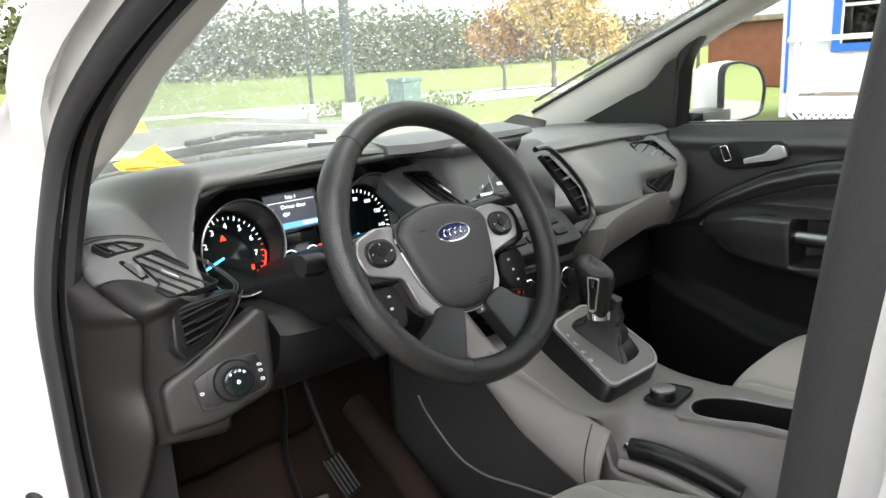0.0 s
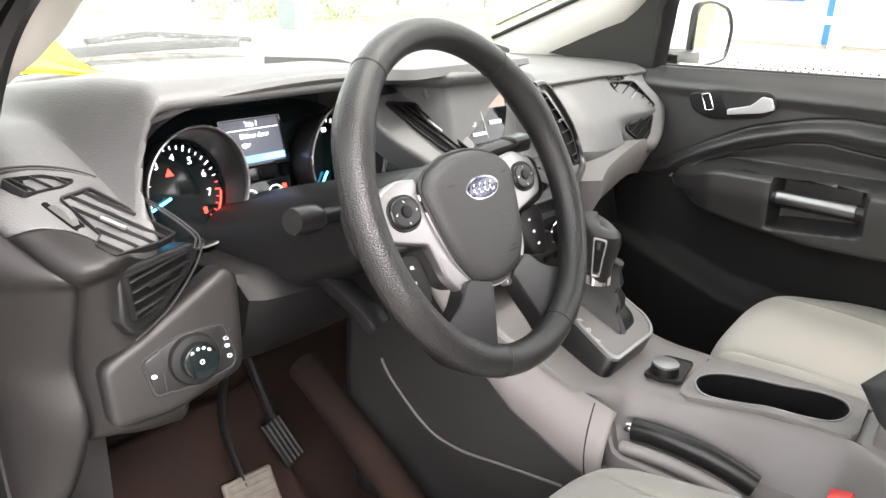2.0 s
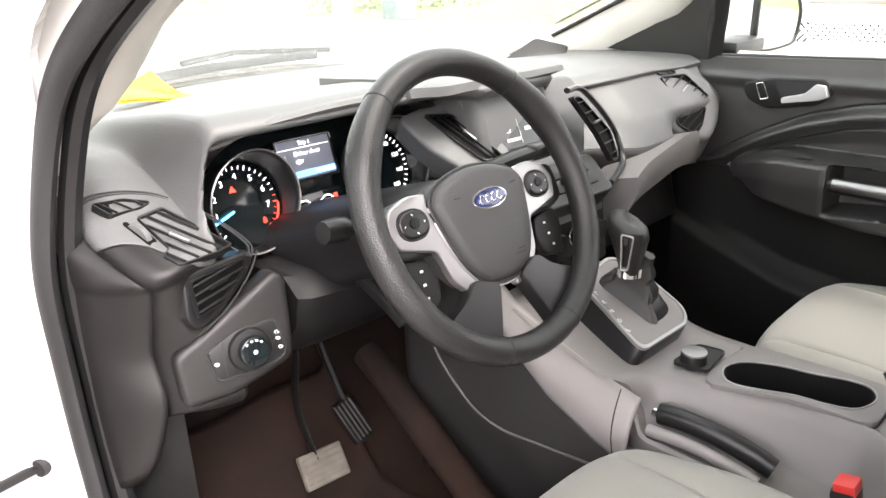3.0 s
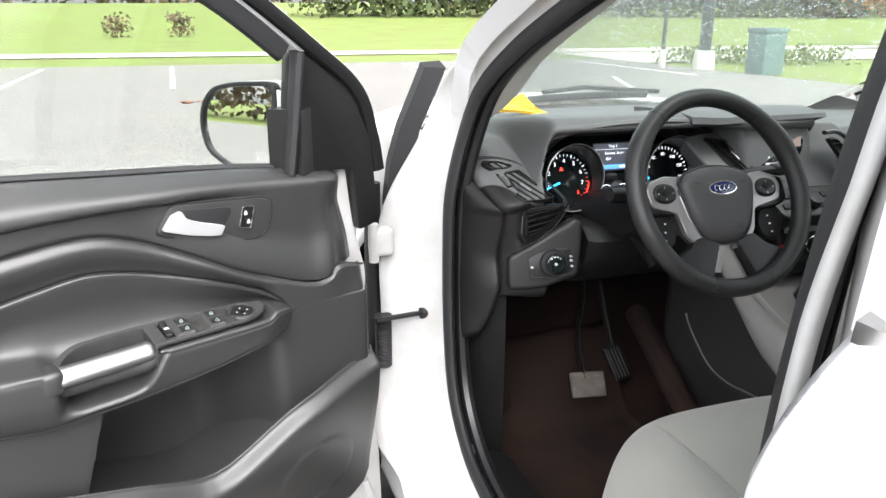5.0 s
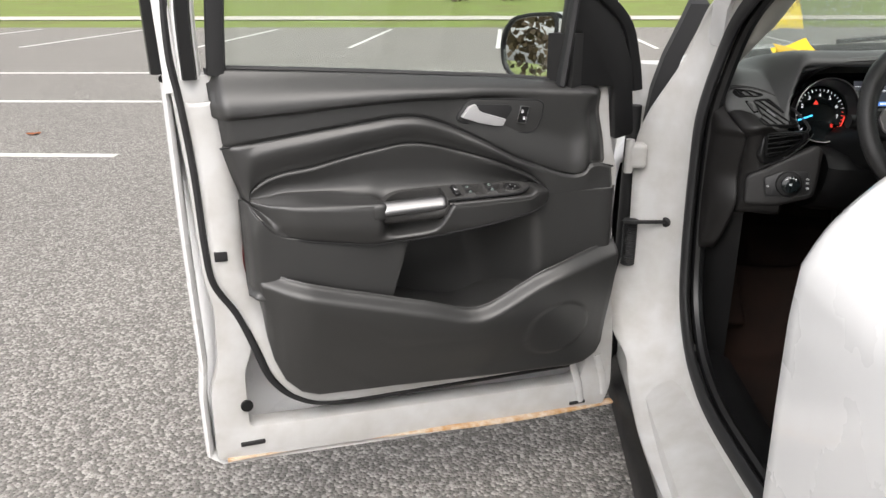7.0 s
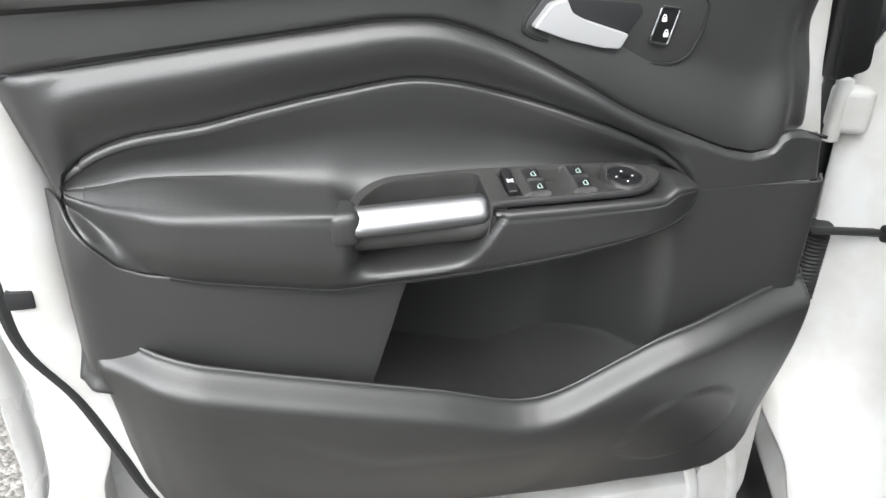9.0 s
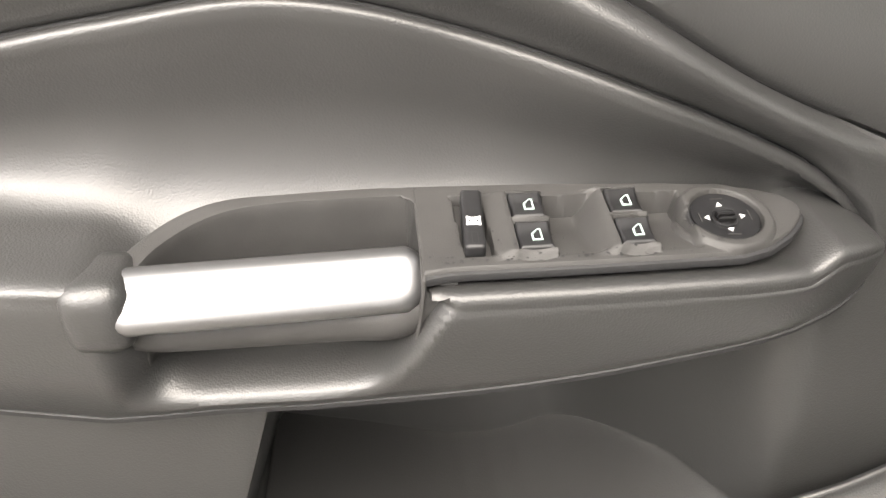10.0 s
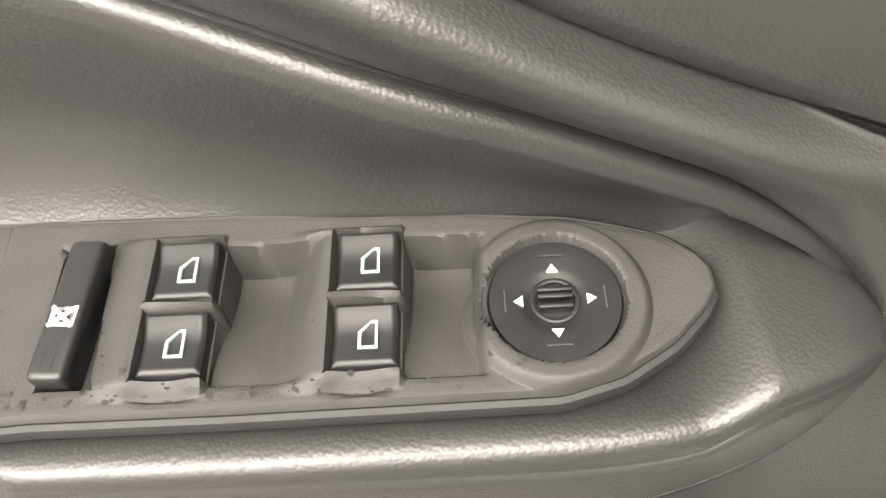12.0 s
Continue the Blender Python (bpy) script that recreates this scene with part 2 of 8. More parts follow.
LEDGE_GREY = material("mid_grey_dash_trim", (0.14, 0.132, 0.13), 0.5, grain=0.2, grain_scale=800, vary=0.08)
CONSOLE_BLACK = material("dark_grey_console_plastic", (0.185, 0.174, 0.17), 0.42, spec=0.5, grain=0.14, grain_scale=900, vary=0.1)
# darker copy of the door plastic: the closed cabin's shade put into colour
SHADED_TRIM = material("cabin_shade_door_plastic", (0.009, 0.009, 0.009), 0.6, spec=0.18, grain=0.3, grain_scale=700, vary=0.2)
# near-black colour for the shade inside vents that have no real depth
HOLLOW_SHADE = material("vent_hollow_shade", (0.004, 0.004, 0.004), 0.8, spec=0.1)
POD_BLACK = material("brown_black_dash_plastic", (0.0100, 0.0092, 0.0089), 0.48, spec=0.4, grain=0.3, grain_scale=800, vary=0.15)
CHROME = material("chrome", (0.85, 0.85, 0.86), 0.08, metal=1.0, vary=0.04, rough_vary=0.04)
ALU = material("brushed_aluminium", (0.29, 0.29, 0.295), 0.36, metal=1.0, grain=0.05, grain_scale=600, vary=0.05)
RUBBER = material("black_rubber_seal", (0.013, 0.013, 0.014), 0.6, grain=0.2, grain_scale=300, vary=0.2)
FABRIC = material("grey_beige_seat_fabric", (0.25, 0.245, 0.22), 0.9, grain=0.5, grain_scale=1400, vary=0.12, vary_scale=6, sheen=0.25)
FABRIC_DARK = material("dark_grey_seat_fabric", (0.10, 0.10, 0.095), 0.9, grain=0.5, grain_scale=1400, vary=0.12, sheen=0.2)
CARPET = material("dark_worn_carpet", (0.0105, 0.0082, 0.0074), 0.95, spec=0.15, grain=0.9, grain_scale=700, vary=0.5, vary_scale=5, second=(0.026, 0.015, 0.011))
PEDAL_PAD = material("worn_dusty_pedal_rubber", (0.15, 0.135, 0.115), 0.8, grain=0.4, grain_scale=300, vary=0.4, vary_scale=30)
STEEL = material("bare_steel", (0.35, 0.34, 0.33), 0.4, metal=1.0, vary=0.2, vary_scale=40)
RED_PLASTIC = material("red_release_button", (0.62, 0.03, 0.025), 0.35, grain=0.05)
ORANGE = material("orange_tag_plastic", (0.75, 0.22, 0.03), 0.5, grain=0.05)
YELLOW_PAPER = material("yellow_paper", (0.86, 0.58, 0.03), 0.8, grain=0.1, grain_scale=300, vary=0.06)
INK = material("red_brown_ink", (0.30, 0.10, 0.02), 0.8)
WHITE_MARK = material("white_print", (0.75, 0.75, 0.75), 0.5)
BADGE_BLUE = material("dark_blue_enamel", (0.008, 0.014, 0.075), 0.18, coat=0.5)
MIRROR = material("mirror_silver", (0.9, 0.9, 0.9), 0.0, metal=1.0, vary=0.0, rough_vary=0.0)
GLASS = clear("window_glass", (0.93, 0.96, 0.94))
SHIELD = clear("windscreen_glass", (0.92, 0.97, 0.94), ior=1.5, film=0.03)
TINTED = clear("dark_tinted_glass", (0.10, 0.11, 0.11), ior=1.5)
BLUE_GLOW = glowing("blue_needle_light", (0.05, 0.55, 1.0), 1.0)
RED_GLOW = glowing("red_gauge_light", (1.0, 0.05, 0.03), 0.45)
WHITE_GLOW = glowing("white_gauge_light", (0.85, 0.87, 0.9), 0.5)
SCREEN_GLOW = glowing("lit_grey_display", (0.09, 0.10, 0.12), 0.16)
SCREEN_BLUE = glowing("lit_blue_display_bar", (0.10, 0.30, 0.75), 0.5)

# ---- the car park and what lies round it ----
ASPHALT = material("worn_grey_asphalt", (0.215, 0.205, 0.19), 0.9, vary=0.25, vary_scale=0.35, grain=1.0, grain_scale=60)


def aggregate(mat):
    """Pale and dark stones in the asphalt's top."""
    N, L = mat.node_tree.nodes, mat.node_tree.links
    b = N["Principled BSDF"]
    co = N.new("ShaderNodeTexCoord")
    cell = N.new("ShaderNodeTexVoronoi")
    cell.inputs["Scale"].default_value = 95.0
    L.new(co.outputs["Object"], cell.inputs["Vector"])
    hue = N.new("ShaderNodeSeparateColor")
    L.new(cell.outputs["Color"], hue.inputs[0])
    ramp = N.new("ShaderNodeValToRGB")
    e = ramp.color_ramp.elements
    e[0].position, e[0].color = 0.0, (0.07, 0.065, 0.06, 1)
    e[1].position, e[1].color = 1.0, (0.50, 0.48, 0.44, 1)
    mid = e.new(0.55)
    mid.color = (0.19, 0.18, 0.165, 1)
    L.new(hue.outputs[0], ramp.inputs[0])
    old = b.inputs["Base Color"].links[0].from_socket
    mix = N.new("ShaderNodeMix")
    mix.data_type = "RGBA"
    mix.inputs[0].default_value = 0.6
    L.new(old, mix.inputs[6])
    L.new(ramp.outputs[0], mix.inputs[7])
    L.new(mix.outputs[2], b.inputs["Base Color"])
    bump = [n for n in N if n.type == "BUMP"][0]
    bump.inputs["Distance"].default_value = 0.006
    L.new(cell.outputs["Distance"], bump.inputs["Height"])
    bump.invert = True


aggregate(ASPHALT)
GRASS = material("mown_grass", (0.165, 0.235, 0.045), 0.95, vary=0.35, vary_scale=0.5, grain=1.0, grain_scale=25, second=(0.15, 0.165, 0.045))
PAVED = material("pale_concrete", (0.52, 0.49, 0.44), 0.9, vary=0.12, vary_scale=1.5, grain=0.3, grain_scale=40)
ROAD_PAINT = material("worn_white_road_paint", (0.72, 0.71, 0.68), 0.75, vary=0.25, vary_scale=9, grain=0.4, grain_scale=60)
BARK = material("grey_bark", (0.13, 0.11, 0.09), 0.9, vary=0.4, vary_scale=6, grain=0.8, grain_scale=30)
LEAF_GOLD = material("golden_autumn_leaves", (0.42, 0.30, 0.06), 0.8, second=(0.36, 0.20, 0.04), vary_scale=0.6)
LEAF_ORANGE = material("orange_autumn_leaves", (0.38, 0.20, 0.045), 0.8, second=(0.27, 0.12, 0.035), vary_scale=0.6)
LEAF_BROWN = material("dull_brown_leaves", (0.15, 0.105, 0.06), 0.9, second=(0.09, 0.07, 0.045), vary_scale=0.5)
LEAF_GREEN = material("dark_green_leaves", (0.055, 0.085, 0.03), 0.85, second=(0.085, 0.085, 0.035), vary_scale=0.5)
LEAF_OLIVE = material("olive_green_leaves", (0.15, 0.19, 0.05), 0.9, second=(0.11, 0.15, 0.045), vary_scale=2)
SIDING = material("white_wood_siding", (0.74, 0.74, 0.76), 0.7, vary=0.08, vary_scale=4, grain=0.1, grain_scale=80)
BLUE_PAINT = material("bright_blue_trim_paint", (0.03, 0.17, 0.62), 0.5, vary=0.1)
WEATHERED = material("weathered_wood", (0.26, 0.21, 0.16), 0.85, vary=0.3, vary_scale=5, grain=0.5, grain_scale=60)
BIN_GREEN = material("grey_green_metal", (0.10, 0.16, 0.15), 0.6, vary=0.15, vary_scale=4)
POST_DARK = material("dark_green_metal", (0.035, 0.05, 0.045), 0.5, vary=0.2)
# dark colour for shade: unlit rooms and the space under the porch
INDOOR_SHADE = material("dark_inside_shade", (0.05, 0.05, 0.05), 0.9)
DRY_LEAF = material("dry_brown_leaf", (0.30, 0.10, 0.04), 0.8)


def rise(x, y):
    """The land: the car park is flat, the field beyond it rises a little."""
    r = math.hypot(x * 0.6, y)
    return GROUND + 2.6 * smooth(34, 110, r) + 0.25 * math.sin(x * 0.05) * smooth(34, 60, r)


def sheet(name, x0, x1, y0, y1, lift, mat, label, category, nx=24, ny=24):
    bm = grid(lambda u, v: (x0 + (x1 - x0) * u, y0 + (y1 - y0) * v, rise(x0 + (x1 - x0) * u, y0 + (y1 - y0) * v) + lift), nx, ny)
    return tagged(part(name, bm, mat, None, recalc=False), label, category, kind="structure")


def far(u):
    return 700 * math.copysign(abs(2 * u - 1) ** 3, 2 * u - 1)


tagged(part("ground", grid(lambda u, v: (far(u), far(v), rise(far(u), far(v)) - 0.03), 90, 90), GRASS, recalc=False),
       "mown green grass field, gently rising beyond the car park", "grass", kind="structure")
sheet("road", -60, 12.2, -30, 21.9, 0.0, ASPHALT, "worn grey asphalt car park with coarse pale aggregate", "car park", 3, 3)
sheet("pavement", -90, 60, 26.3, 29.0, 0.004, PAVED, "pale concrete footway between two strips of grass", "footway", 40, 4)
sheet("pavement", 12.2, 40, 19.6, 25.6, 0.006, PAVED, "pale concrete path that runs through the grass", "footway", 20, 6)


def stripe(x0, y0, x1, y1, w=0.10):
    d = Vector((x1 - x0, y1 - y0, 0))
    m = Matrix.Translation(((x0 + x1) / 2, (y0 + y1) / 2, GROUND + 0.003)) @ Matrix.Rotation(math.atan2(d.y, d.x), 4, "Z")
    ob = part("parking_line", box((d.length, w, 0.006), m, 0.001, 1), ROAD_PAINT)
    tagged(ob, "worn white painted parking line on asphalt", "road marking", "lines of the parking bays", "structure")


for x in (-17.9, -14.7, -11.5, -7.65, -4.38, -1.32, 1.85, 5.0, 10.6):
    stripe(x, 15.0, x, 21.0)
stripe(6.6, 11.2, 8.4, 15.2)
for y in (5.0, 7.8, 10.6, 2.2, -0.6):
    stripe(-11.5, y - 0.25, -4.3 - 0.2 * (y - 5), y)


def scatter_leaf(x, y, r, turn):
    def shape(u, v):
        a = 2 * math.pi * u
        q = r * v * (0.75 + 0.25 * math.cos(5 * a))
        return (x + q * math.cos(a + turn), y + q * math.sin(a + turn), GROUND + 0.008 + 0.25 * q * abs(math.sin(2 * a)))
    ob = part("fallen_leaf", grid(shape, 20, 4, True), DRY_LEAF, thick=0.001)
    tagged(ob, "curled dry brown leaf lying on the asphalt", "leaf", "fallen leaves")


for x, y, r, a in ((-1.12, 12.4, 0.13, 0.3), (-0.9, 12.5, 0.09, 1.3), (-5.5, 5.8, 0.07, 2.0), (-2.1, 2.0, 0.03, 0.9), (-1.5, 1.35, 0.025, 0.1), (-3.2, 9.0, 0.05, 1.9)):
    scatter_leaf(x, y, r, a)


def tree(at, height, spread, leaves, label, seed, count=2600, bare=0.0, trunk=0.28, size=0.16):
    """A tapered trunk with forked limbs, and a crown of many small leaves."""
    rng = np.random.default_rng(seed)
    base = Vector(at)
    ob = thing("tree", base, label, "tree")
    limbs, tips = [], []
    fork = base + Vector((0, 0, height * 0.24))
    limbs.append(sweep(spline([base, base + Vector((0.06, 0.03, height * 0.12)), fork], 4), trunk, sides=8, up=(0, 1, 0), taper=lambda t: 1 - 0.35 * t))
    for k in range(11):
        a, lean = 2 * math.pi * (k / 11 + 0.07 * rng.random()), 0.25 + 0.75 * rng.random()
        end = base + Vector((math.cos(a) * spread * lean * 0.8, math.sin(a) * spread * lean * 0.8, height * (0.98 - 0.38 * lean + 0.06 * rng.random())))
        mid = fork.lerp(end, 0.45) + Vector((0, 0, height * 0.05))
        limbs.append(sweep(spline([fork, mid, end], 5), trunk * 0.42, sides=6, up=(0.3, 1, 0), taper=lambda t: 1 - 0.88 * t))
        tips += [fork.lerp(end, 0.55), mid.lerp(end, 0.7), end, end + Vector((0, 0, -height * 0.08))]
        for q in range(4):
            s = mid.lerp(end, 0.2 + 0.2 * q)
            e = s + Vector((rng.normal(), rng.normal(), 0.6 + 0.4 * rng.random())) * spread * 0.2
            limbs.append(sweep([s, s.lerp(e, 0.5) + Vector((0, 0, 0.04)), e], trunk * 0.12, sides=4, up=(0.3, 1, 0), taper=lambda t: 1 - 0.8 * t))
            tips.append(e)
    part("trunk", joined(*limbs), BARK, ob)
    bm = bmesh.new()
    for _ in range(count):
        c = tips[int(rng.integers(len(tips)))] + Vector(rng.normal(size=3)) * spread * 0.17
        if c.z < base.z + height * 0.14:
            continue
        a, b = Vector(rng.normal(size=3)).normalized(), Vector(rng.normal(size=3)).normalized()
        b = a.cross(b).normalized()
        r = size * (0.6 + 0.8 * rng.random())
        vs = [bm.verts.new(c + a * r), bm.verts.new(c + b * r * 0.55), bm.verts.new(c - a * r * 0.8), bm.verts.new(c - b * r * 0.55)]
        bm.faces.new(vs)
    crown = part("crown", bm, leaves, ob, flat=True, recalc=False)
    return ob


def hedge(name, x0, y0, x1, y1, height, depth, leaves, label, seed, count, size=0.35, lumps=9):
    """A belt of far trees and brush: many leaf clumps round stems, with an uneven top."""
    rng = np.random.default_rng(seed)
    bm = bmesh.new()
    for _ in range(count):
        t, d = rng.random(), rng.random()
        x, y = x0 + (x1 - x0) * t, y0 + (y1 - y0) * t
        top = height * (0.72 + 0.16 * math.sin(t * lumps * 6.3 + seed) + 0.12 * math.sin(t * lumps * 17 + 2 * seed) + 0.12 * rng.random())
        c = Vector((x + (rng.random() - 0.5) * depth, y + depth * (d - 0.5), rise(x, y) + top * rng.random() ** 0.75))
        a, b = Vector(rng.normal(size=3)).normalized(), Vector(rng.normal(size=3)).normalized()
        b = a.cross(b).normalized()
        r = size * (0.5 + rng.random())
        bm.faces.new([bm.verts.new(c + a * r), bm.verts.new(c + b * r * 0.6), bm.verts.new(c - a * r * 0.8), bm.verts.new(c - b * r * 0.6)])
    return tagged(part(name, bm, leaves, None, flat=True, recalc=False), label, "trees", kind="stuff")


tree((30.2, 26.5, GROUND), 4.2, 1.9, LEAF_ORANGE, "small round tree with orange autumn leaves on grass", 3, 3600, size=0.12, trunk=0.12)
tree((31.5, 24.2, GROUND), 6.4, 2.9, LEAF_GOLD, "tall autumn tree with pale golden leaves on grass", 5, 6500, size=0.13, trunk=0.16)
tree((35.5, 24.6, GROUND), 3.8, 2.2, LEAF_GOLD, "low autumn tree with thin golden leaves on grass", 8, 2600, size=0.13, trunk=0.11)
tree((27.0, 14.0, GROUND), 6.5, 2.3, LEAF_BROWN, "slim autumn tree with few leaves beside the path", 11, 500, size=0.10, trunk=0.09)
hedge("far_woods", 10, 66, 64, 60, 6.6, 6, LEAF_GREEN, "dense belt of dull green and brown trees behind the field", 2, 15000, 0.30)
hedge("far_woods", 58, 62, 130, 66, 5.6, 8, LEAF_BROWN, "distant belt of bare brown autumn trees", 4, 6000, 0.45)
hedge("far_woods", -150, 128, 20, 118, 9.0, 12, LEAF_BROWN, "distant brown autumn wood behind the green field", 6, 11000, 0.7)
hedge("far_woods", -60, -38, 40, -44, 9.0, 8, LEAF_BROWN, "brown autumn trees behind the car park", 12, 9000, 0.5)
hedge("far_woods", -72, -50, -78, 85, 10.0, 8, LEAF_BROWN, "brown autumn trees beside the car park", 14, 9000, 0.5)
for bx, by in ((-4.4, 44.0), (-1.2, 44.5), (3.0, 43.0)):
    hedge("field_brush", bx, by, bx + 0.9, by, 1.3, 0.7, LEAF_BROWN, "low dry brush standing in the mown field", 7 + int(bx), 260, 0.10, 2)
hedge("field_brush", 13.2, 19.6, 17.5, 17.6, 0.55, 1.4, LEAF_OLIVE, "low green shrubs beside the path", 9, 1500, 0.07, 3)


# ---- poles and a bin at the edge of the car park ----
def lamp_pole(x, y, r, height, mat, label):
    ob = thing("lamp_pole", (x, y, GROUND), label, "lamp post")
    part("base", disc(r * 1.9, 0.5, Matrix.Translation((x, y, GROUND + 0.25)), 20, 0.03, r * 1.6), PAVED, ob, "pale concrete footing")
    part("shaft", disc(r, height, Matrix.Translation((x, y, GROUND + 0.4 + height / 2)), 16, 0.002, r * 0.75), mat, ob)
    part("arm", box((0.9, 0.08, 0.08), Matrix.Translation((x - 0.4, y, GROUND + height + 0.35)), 0.02), mat, ob)
    part("lamp_head", box((0.55, 0.3, 0.12), Matrix.Translation((x - 1.0, y, GROUND + height + 0.33)), 0.03), mat, ob)


lamp_pole(11.9, 16.5, 0.155, 7.5, POST_DARK, "dark green metal lamp post at the car park's edge")
lamp_pole(11.25, 17.4, 0.055, 6.0, POST_DARK, "slim metal post on a concrete footing")
bin_ob = thing("waste_bin", (12.45, 14.9, GROUND), "grey-green metal waste bin beside the car park", "bin")
part("body", box((0.62, 0.62, 0.98), Matrix.Translation((12.45, 14.9, GROUND + 0.49)), 0.03), BIN_GREEN, bin_ob)
part("lid", box((0.68, 0.68, 0.12), Matrix.Translation((12.45, 14.9, GROUND + 1.04)), 0.03), BIN_GREEN, bin_ob)


# ---- the white hut with blue trim ----
HX = 11.6
hut = thing("wooden_hut", (HX + 2.5, 0.5, GROUND), "white wooden hut with bright blue trim and a railed porch", "building")


def hut_box(name, x0, x1, y0, y1, z0, z1, mat, parent=hut, bevel=0.006, label=""):
    m = Matrix.Translation(((x0 + x1) / 2, (y0 + y1) / 2, (z0 + z1) / 2))
    return part(name, box((abs(x1 - x0), abs(y1 - y0), abs(z1 - z0)), m, bevel, 1), mat, parent, label)


WX = HX + 1.5
hut_wall = hut_box("wall", WX, WX + 0.14, -9.0, 5.45, 0.42, 3.1, SIDING)
hut_box("wall", WX, WX + 4.5, 5.4, 5.52, 0.0, 3.1, SIDING)
for k in range(48):
    y = -8.9 + 0.3 * k
    hut_box("batten", WX - 0.012, WX + 0.002, y, y + 0.03, 0.46, 3.05, SIDING, hut_wall, 0.002)
part("roof", plate([(-9.6, -0.4), (6.0, -0.4), (6.0, 5.4), (-9.6, 5.4)], 0.16,
                   Matrix.Translation((WX - 0.2, 0, 3.14)) @ Matrix(((0, 1, 0, 0), (1, 0, 0, 0), (0, 0.2, 1, 0), (0, 0, 0, 1)))), WEATHERED, hut)


def hut_window(y0, y1, z0, z1):
    # dark slab on the wall in place of the unlit room
    win = hut_box("window", WX - 0.02, WX + 0.0, y0, y1, z0, z1, INDOOR_SHADE)
    for a, b, c, d in ((y0 - 0.13, y0, z0 - 0.13, z1 + 0.13), (y1, y1 + 0.13, z0 - 0.13, z1 + 0.13), (y0, y1, z0 - 0.13, z0), (y0, y1, z1, z1 + 0.13)):
        hut_box("frame", WX - 0.05, WX - 0.005, a, b, c, d, BLUE_PAINT, win, 0.004, "bright blue painted frame")
    hut_box("sash", WX - 0.04, WX - 0.022, y0, y1, (z0 + z1) / 2 - 0.025, (z0 + z1) / 2 + 0.025, SIDING, win, 0.003)
    for a, b in ((y0, y0 + 0.04), (y1 - 0.04, y1)):
        hut_box("sash", WX - 0.04, WX - 0.022, a, b, z0, z1, SIDING, win, 0.003)
    pane = hut_box("pane", WX - 0.03, WX - 0.026, y0, y1, z0, z1, TINTED, win, 0.0)


hut_window(3.45, 4.55, 1.25, 2.5)
hut_window(0.4, 1.5, 1.25, 2.5)
door_ob = hut_box("door", WX - 0.03, WX - 0.004, 1.95, 2.85, 0.46, 2.5, SIDING)
for a, b, c, d in ((1.85, 1.95, 0.46, 2.6), (2.85, 2.95, 0.46, 2.6), (1.95, 2.85, 2.5, 2.6)):
    hut_box("frame", WX - 0.05, WX - 0.004, a, b, c, d, BLUE_PAINT, door_ob, 0.004, "bright blue painted frame")
for y in (5.38, -1.6, -0.4):
    hut_box("trim_board", WX - 0.03, WX - 0.004, y - 0.06, y + 0.06, 0.46, 3.0, BLUE_PAINT, hut, 0.004, "bright blue corner board")
hut_box("porch_deck", HX, WX, -9.0, 4.75, 0.32, 0.44, WEATHERED)
hut_box("porch_fascia", HX - 0.03, HX - 0.002, -9.0, 4.8, 0.20, 0.46, SIDING)
for y in np.arange(-8.9, 4.8, 2.27):
    hut_box("railing_post", HX + 0.01, HX + 0.10, y - 0.045, y + 0.045, 0.44, 1.30, SIDING)
    hut_box("porch_post", HX + 0.12, HX + 0.22, y + 0.06, y + 0.16, 0.44, 3.0, SIDING)
hut_box("railing", HX - 0.03, HX + 0.13, -9.0, 4.85, 1.30, 1.38, SIDING)
hut_box("railing", HX - 0.02, HX + 0.01, -9.0, 4.80, 0.82, 0.93, SIDING)
slats = [box((0.012, 0.045, 0.44), Matrix.Translation((HX - 0.012 - 0.008 * k, -8.9 + 0.11 * i, 0.06)) @ Matrix.Rotation(radians(45 if k else -45), 4, "X"), 0.0)
         for i in range(124) for k in (0, 1)]
lat = part("lattice_skirt", joined(*slats), SIDING, hut, "white diagonal lattice under the porch", flat=True)
# added dark board that stands for the shade under the porch
hut_box("porch_shade_board", HX + 0.05, HX + 0.08, -9.0, 4.75, GROUND, 0.2, INDOOR_SHADE)
hut_box("railing", HX, WX, 4.72, 4.80, 1.30, 1.38, SIDING)
shed = thing("brown_shed", (30, 11.6, GROUND), "low brown wooden shed behind the hut", "shed")
part("wall", box((4, 5, 2.4), Matrix.Translation((30, 11.6, GROUND + 1.2)), 0.02), material("rust_red_boards", (0.22, 0.075, 0.04), 0.8, vary=0.3, vary_scale=3), shed)
part("roof", box((4.6, 5.6, 0.2), Matrix.Translation((30, 11.6, GROUND + 2.5)), 0.02), WEATHERED, shed)

# ---- the car: painted shell round the driver's opening ----
body = thing("car", (0.0, 0.0, GROUND), "white sport utility car parked with its driver's door open", "car")

# the seal runs round the opening: y, z from the pillar's top down, along the sill and up the middle pillar
OPENING = [(0.10, 1.50), (0.40, 1.415), (0.73, 1.288), (0.88, 1.224), (1.00, 1.150), (1.055, 1.06), (1.080, 0.93), (1.092, 0.80), (1.085, 0.64),
           (1.055, 0.50), (0.985, 0.412), (0.88, 0.362), (0.70, 0.348), (0.40, 0.350), (0.27, 0.375), (0.205, 0.45), (0.195, 0.70), (0.18, 0.95), (0.155, 1.20), (0.12, 1.42)]


def lean(z):
    """How far the body's side leans in above the belt."""
    return 0.16 * max(z - 1.08, 0) ** 1.15


loop = [Vector((-0.713 - 0.026 * smooth(1.12, 0.92, z) * smooth(0.35, 0.7, y) + lean(z), y, z)) for y, z in OPENING]
ring_line = spline([tuple(p) for p in loop], 8, True)
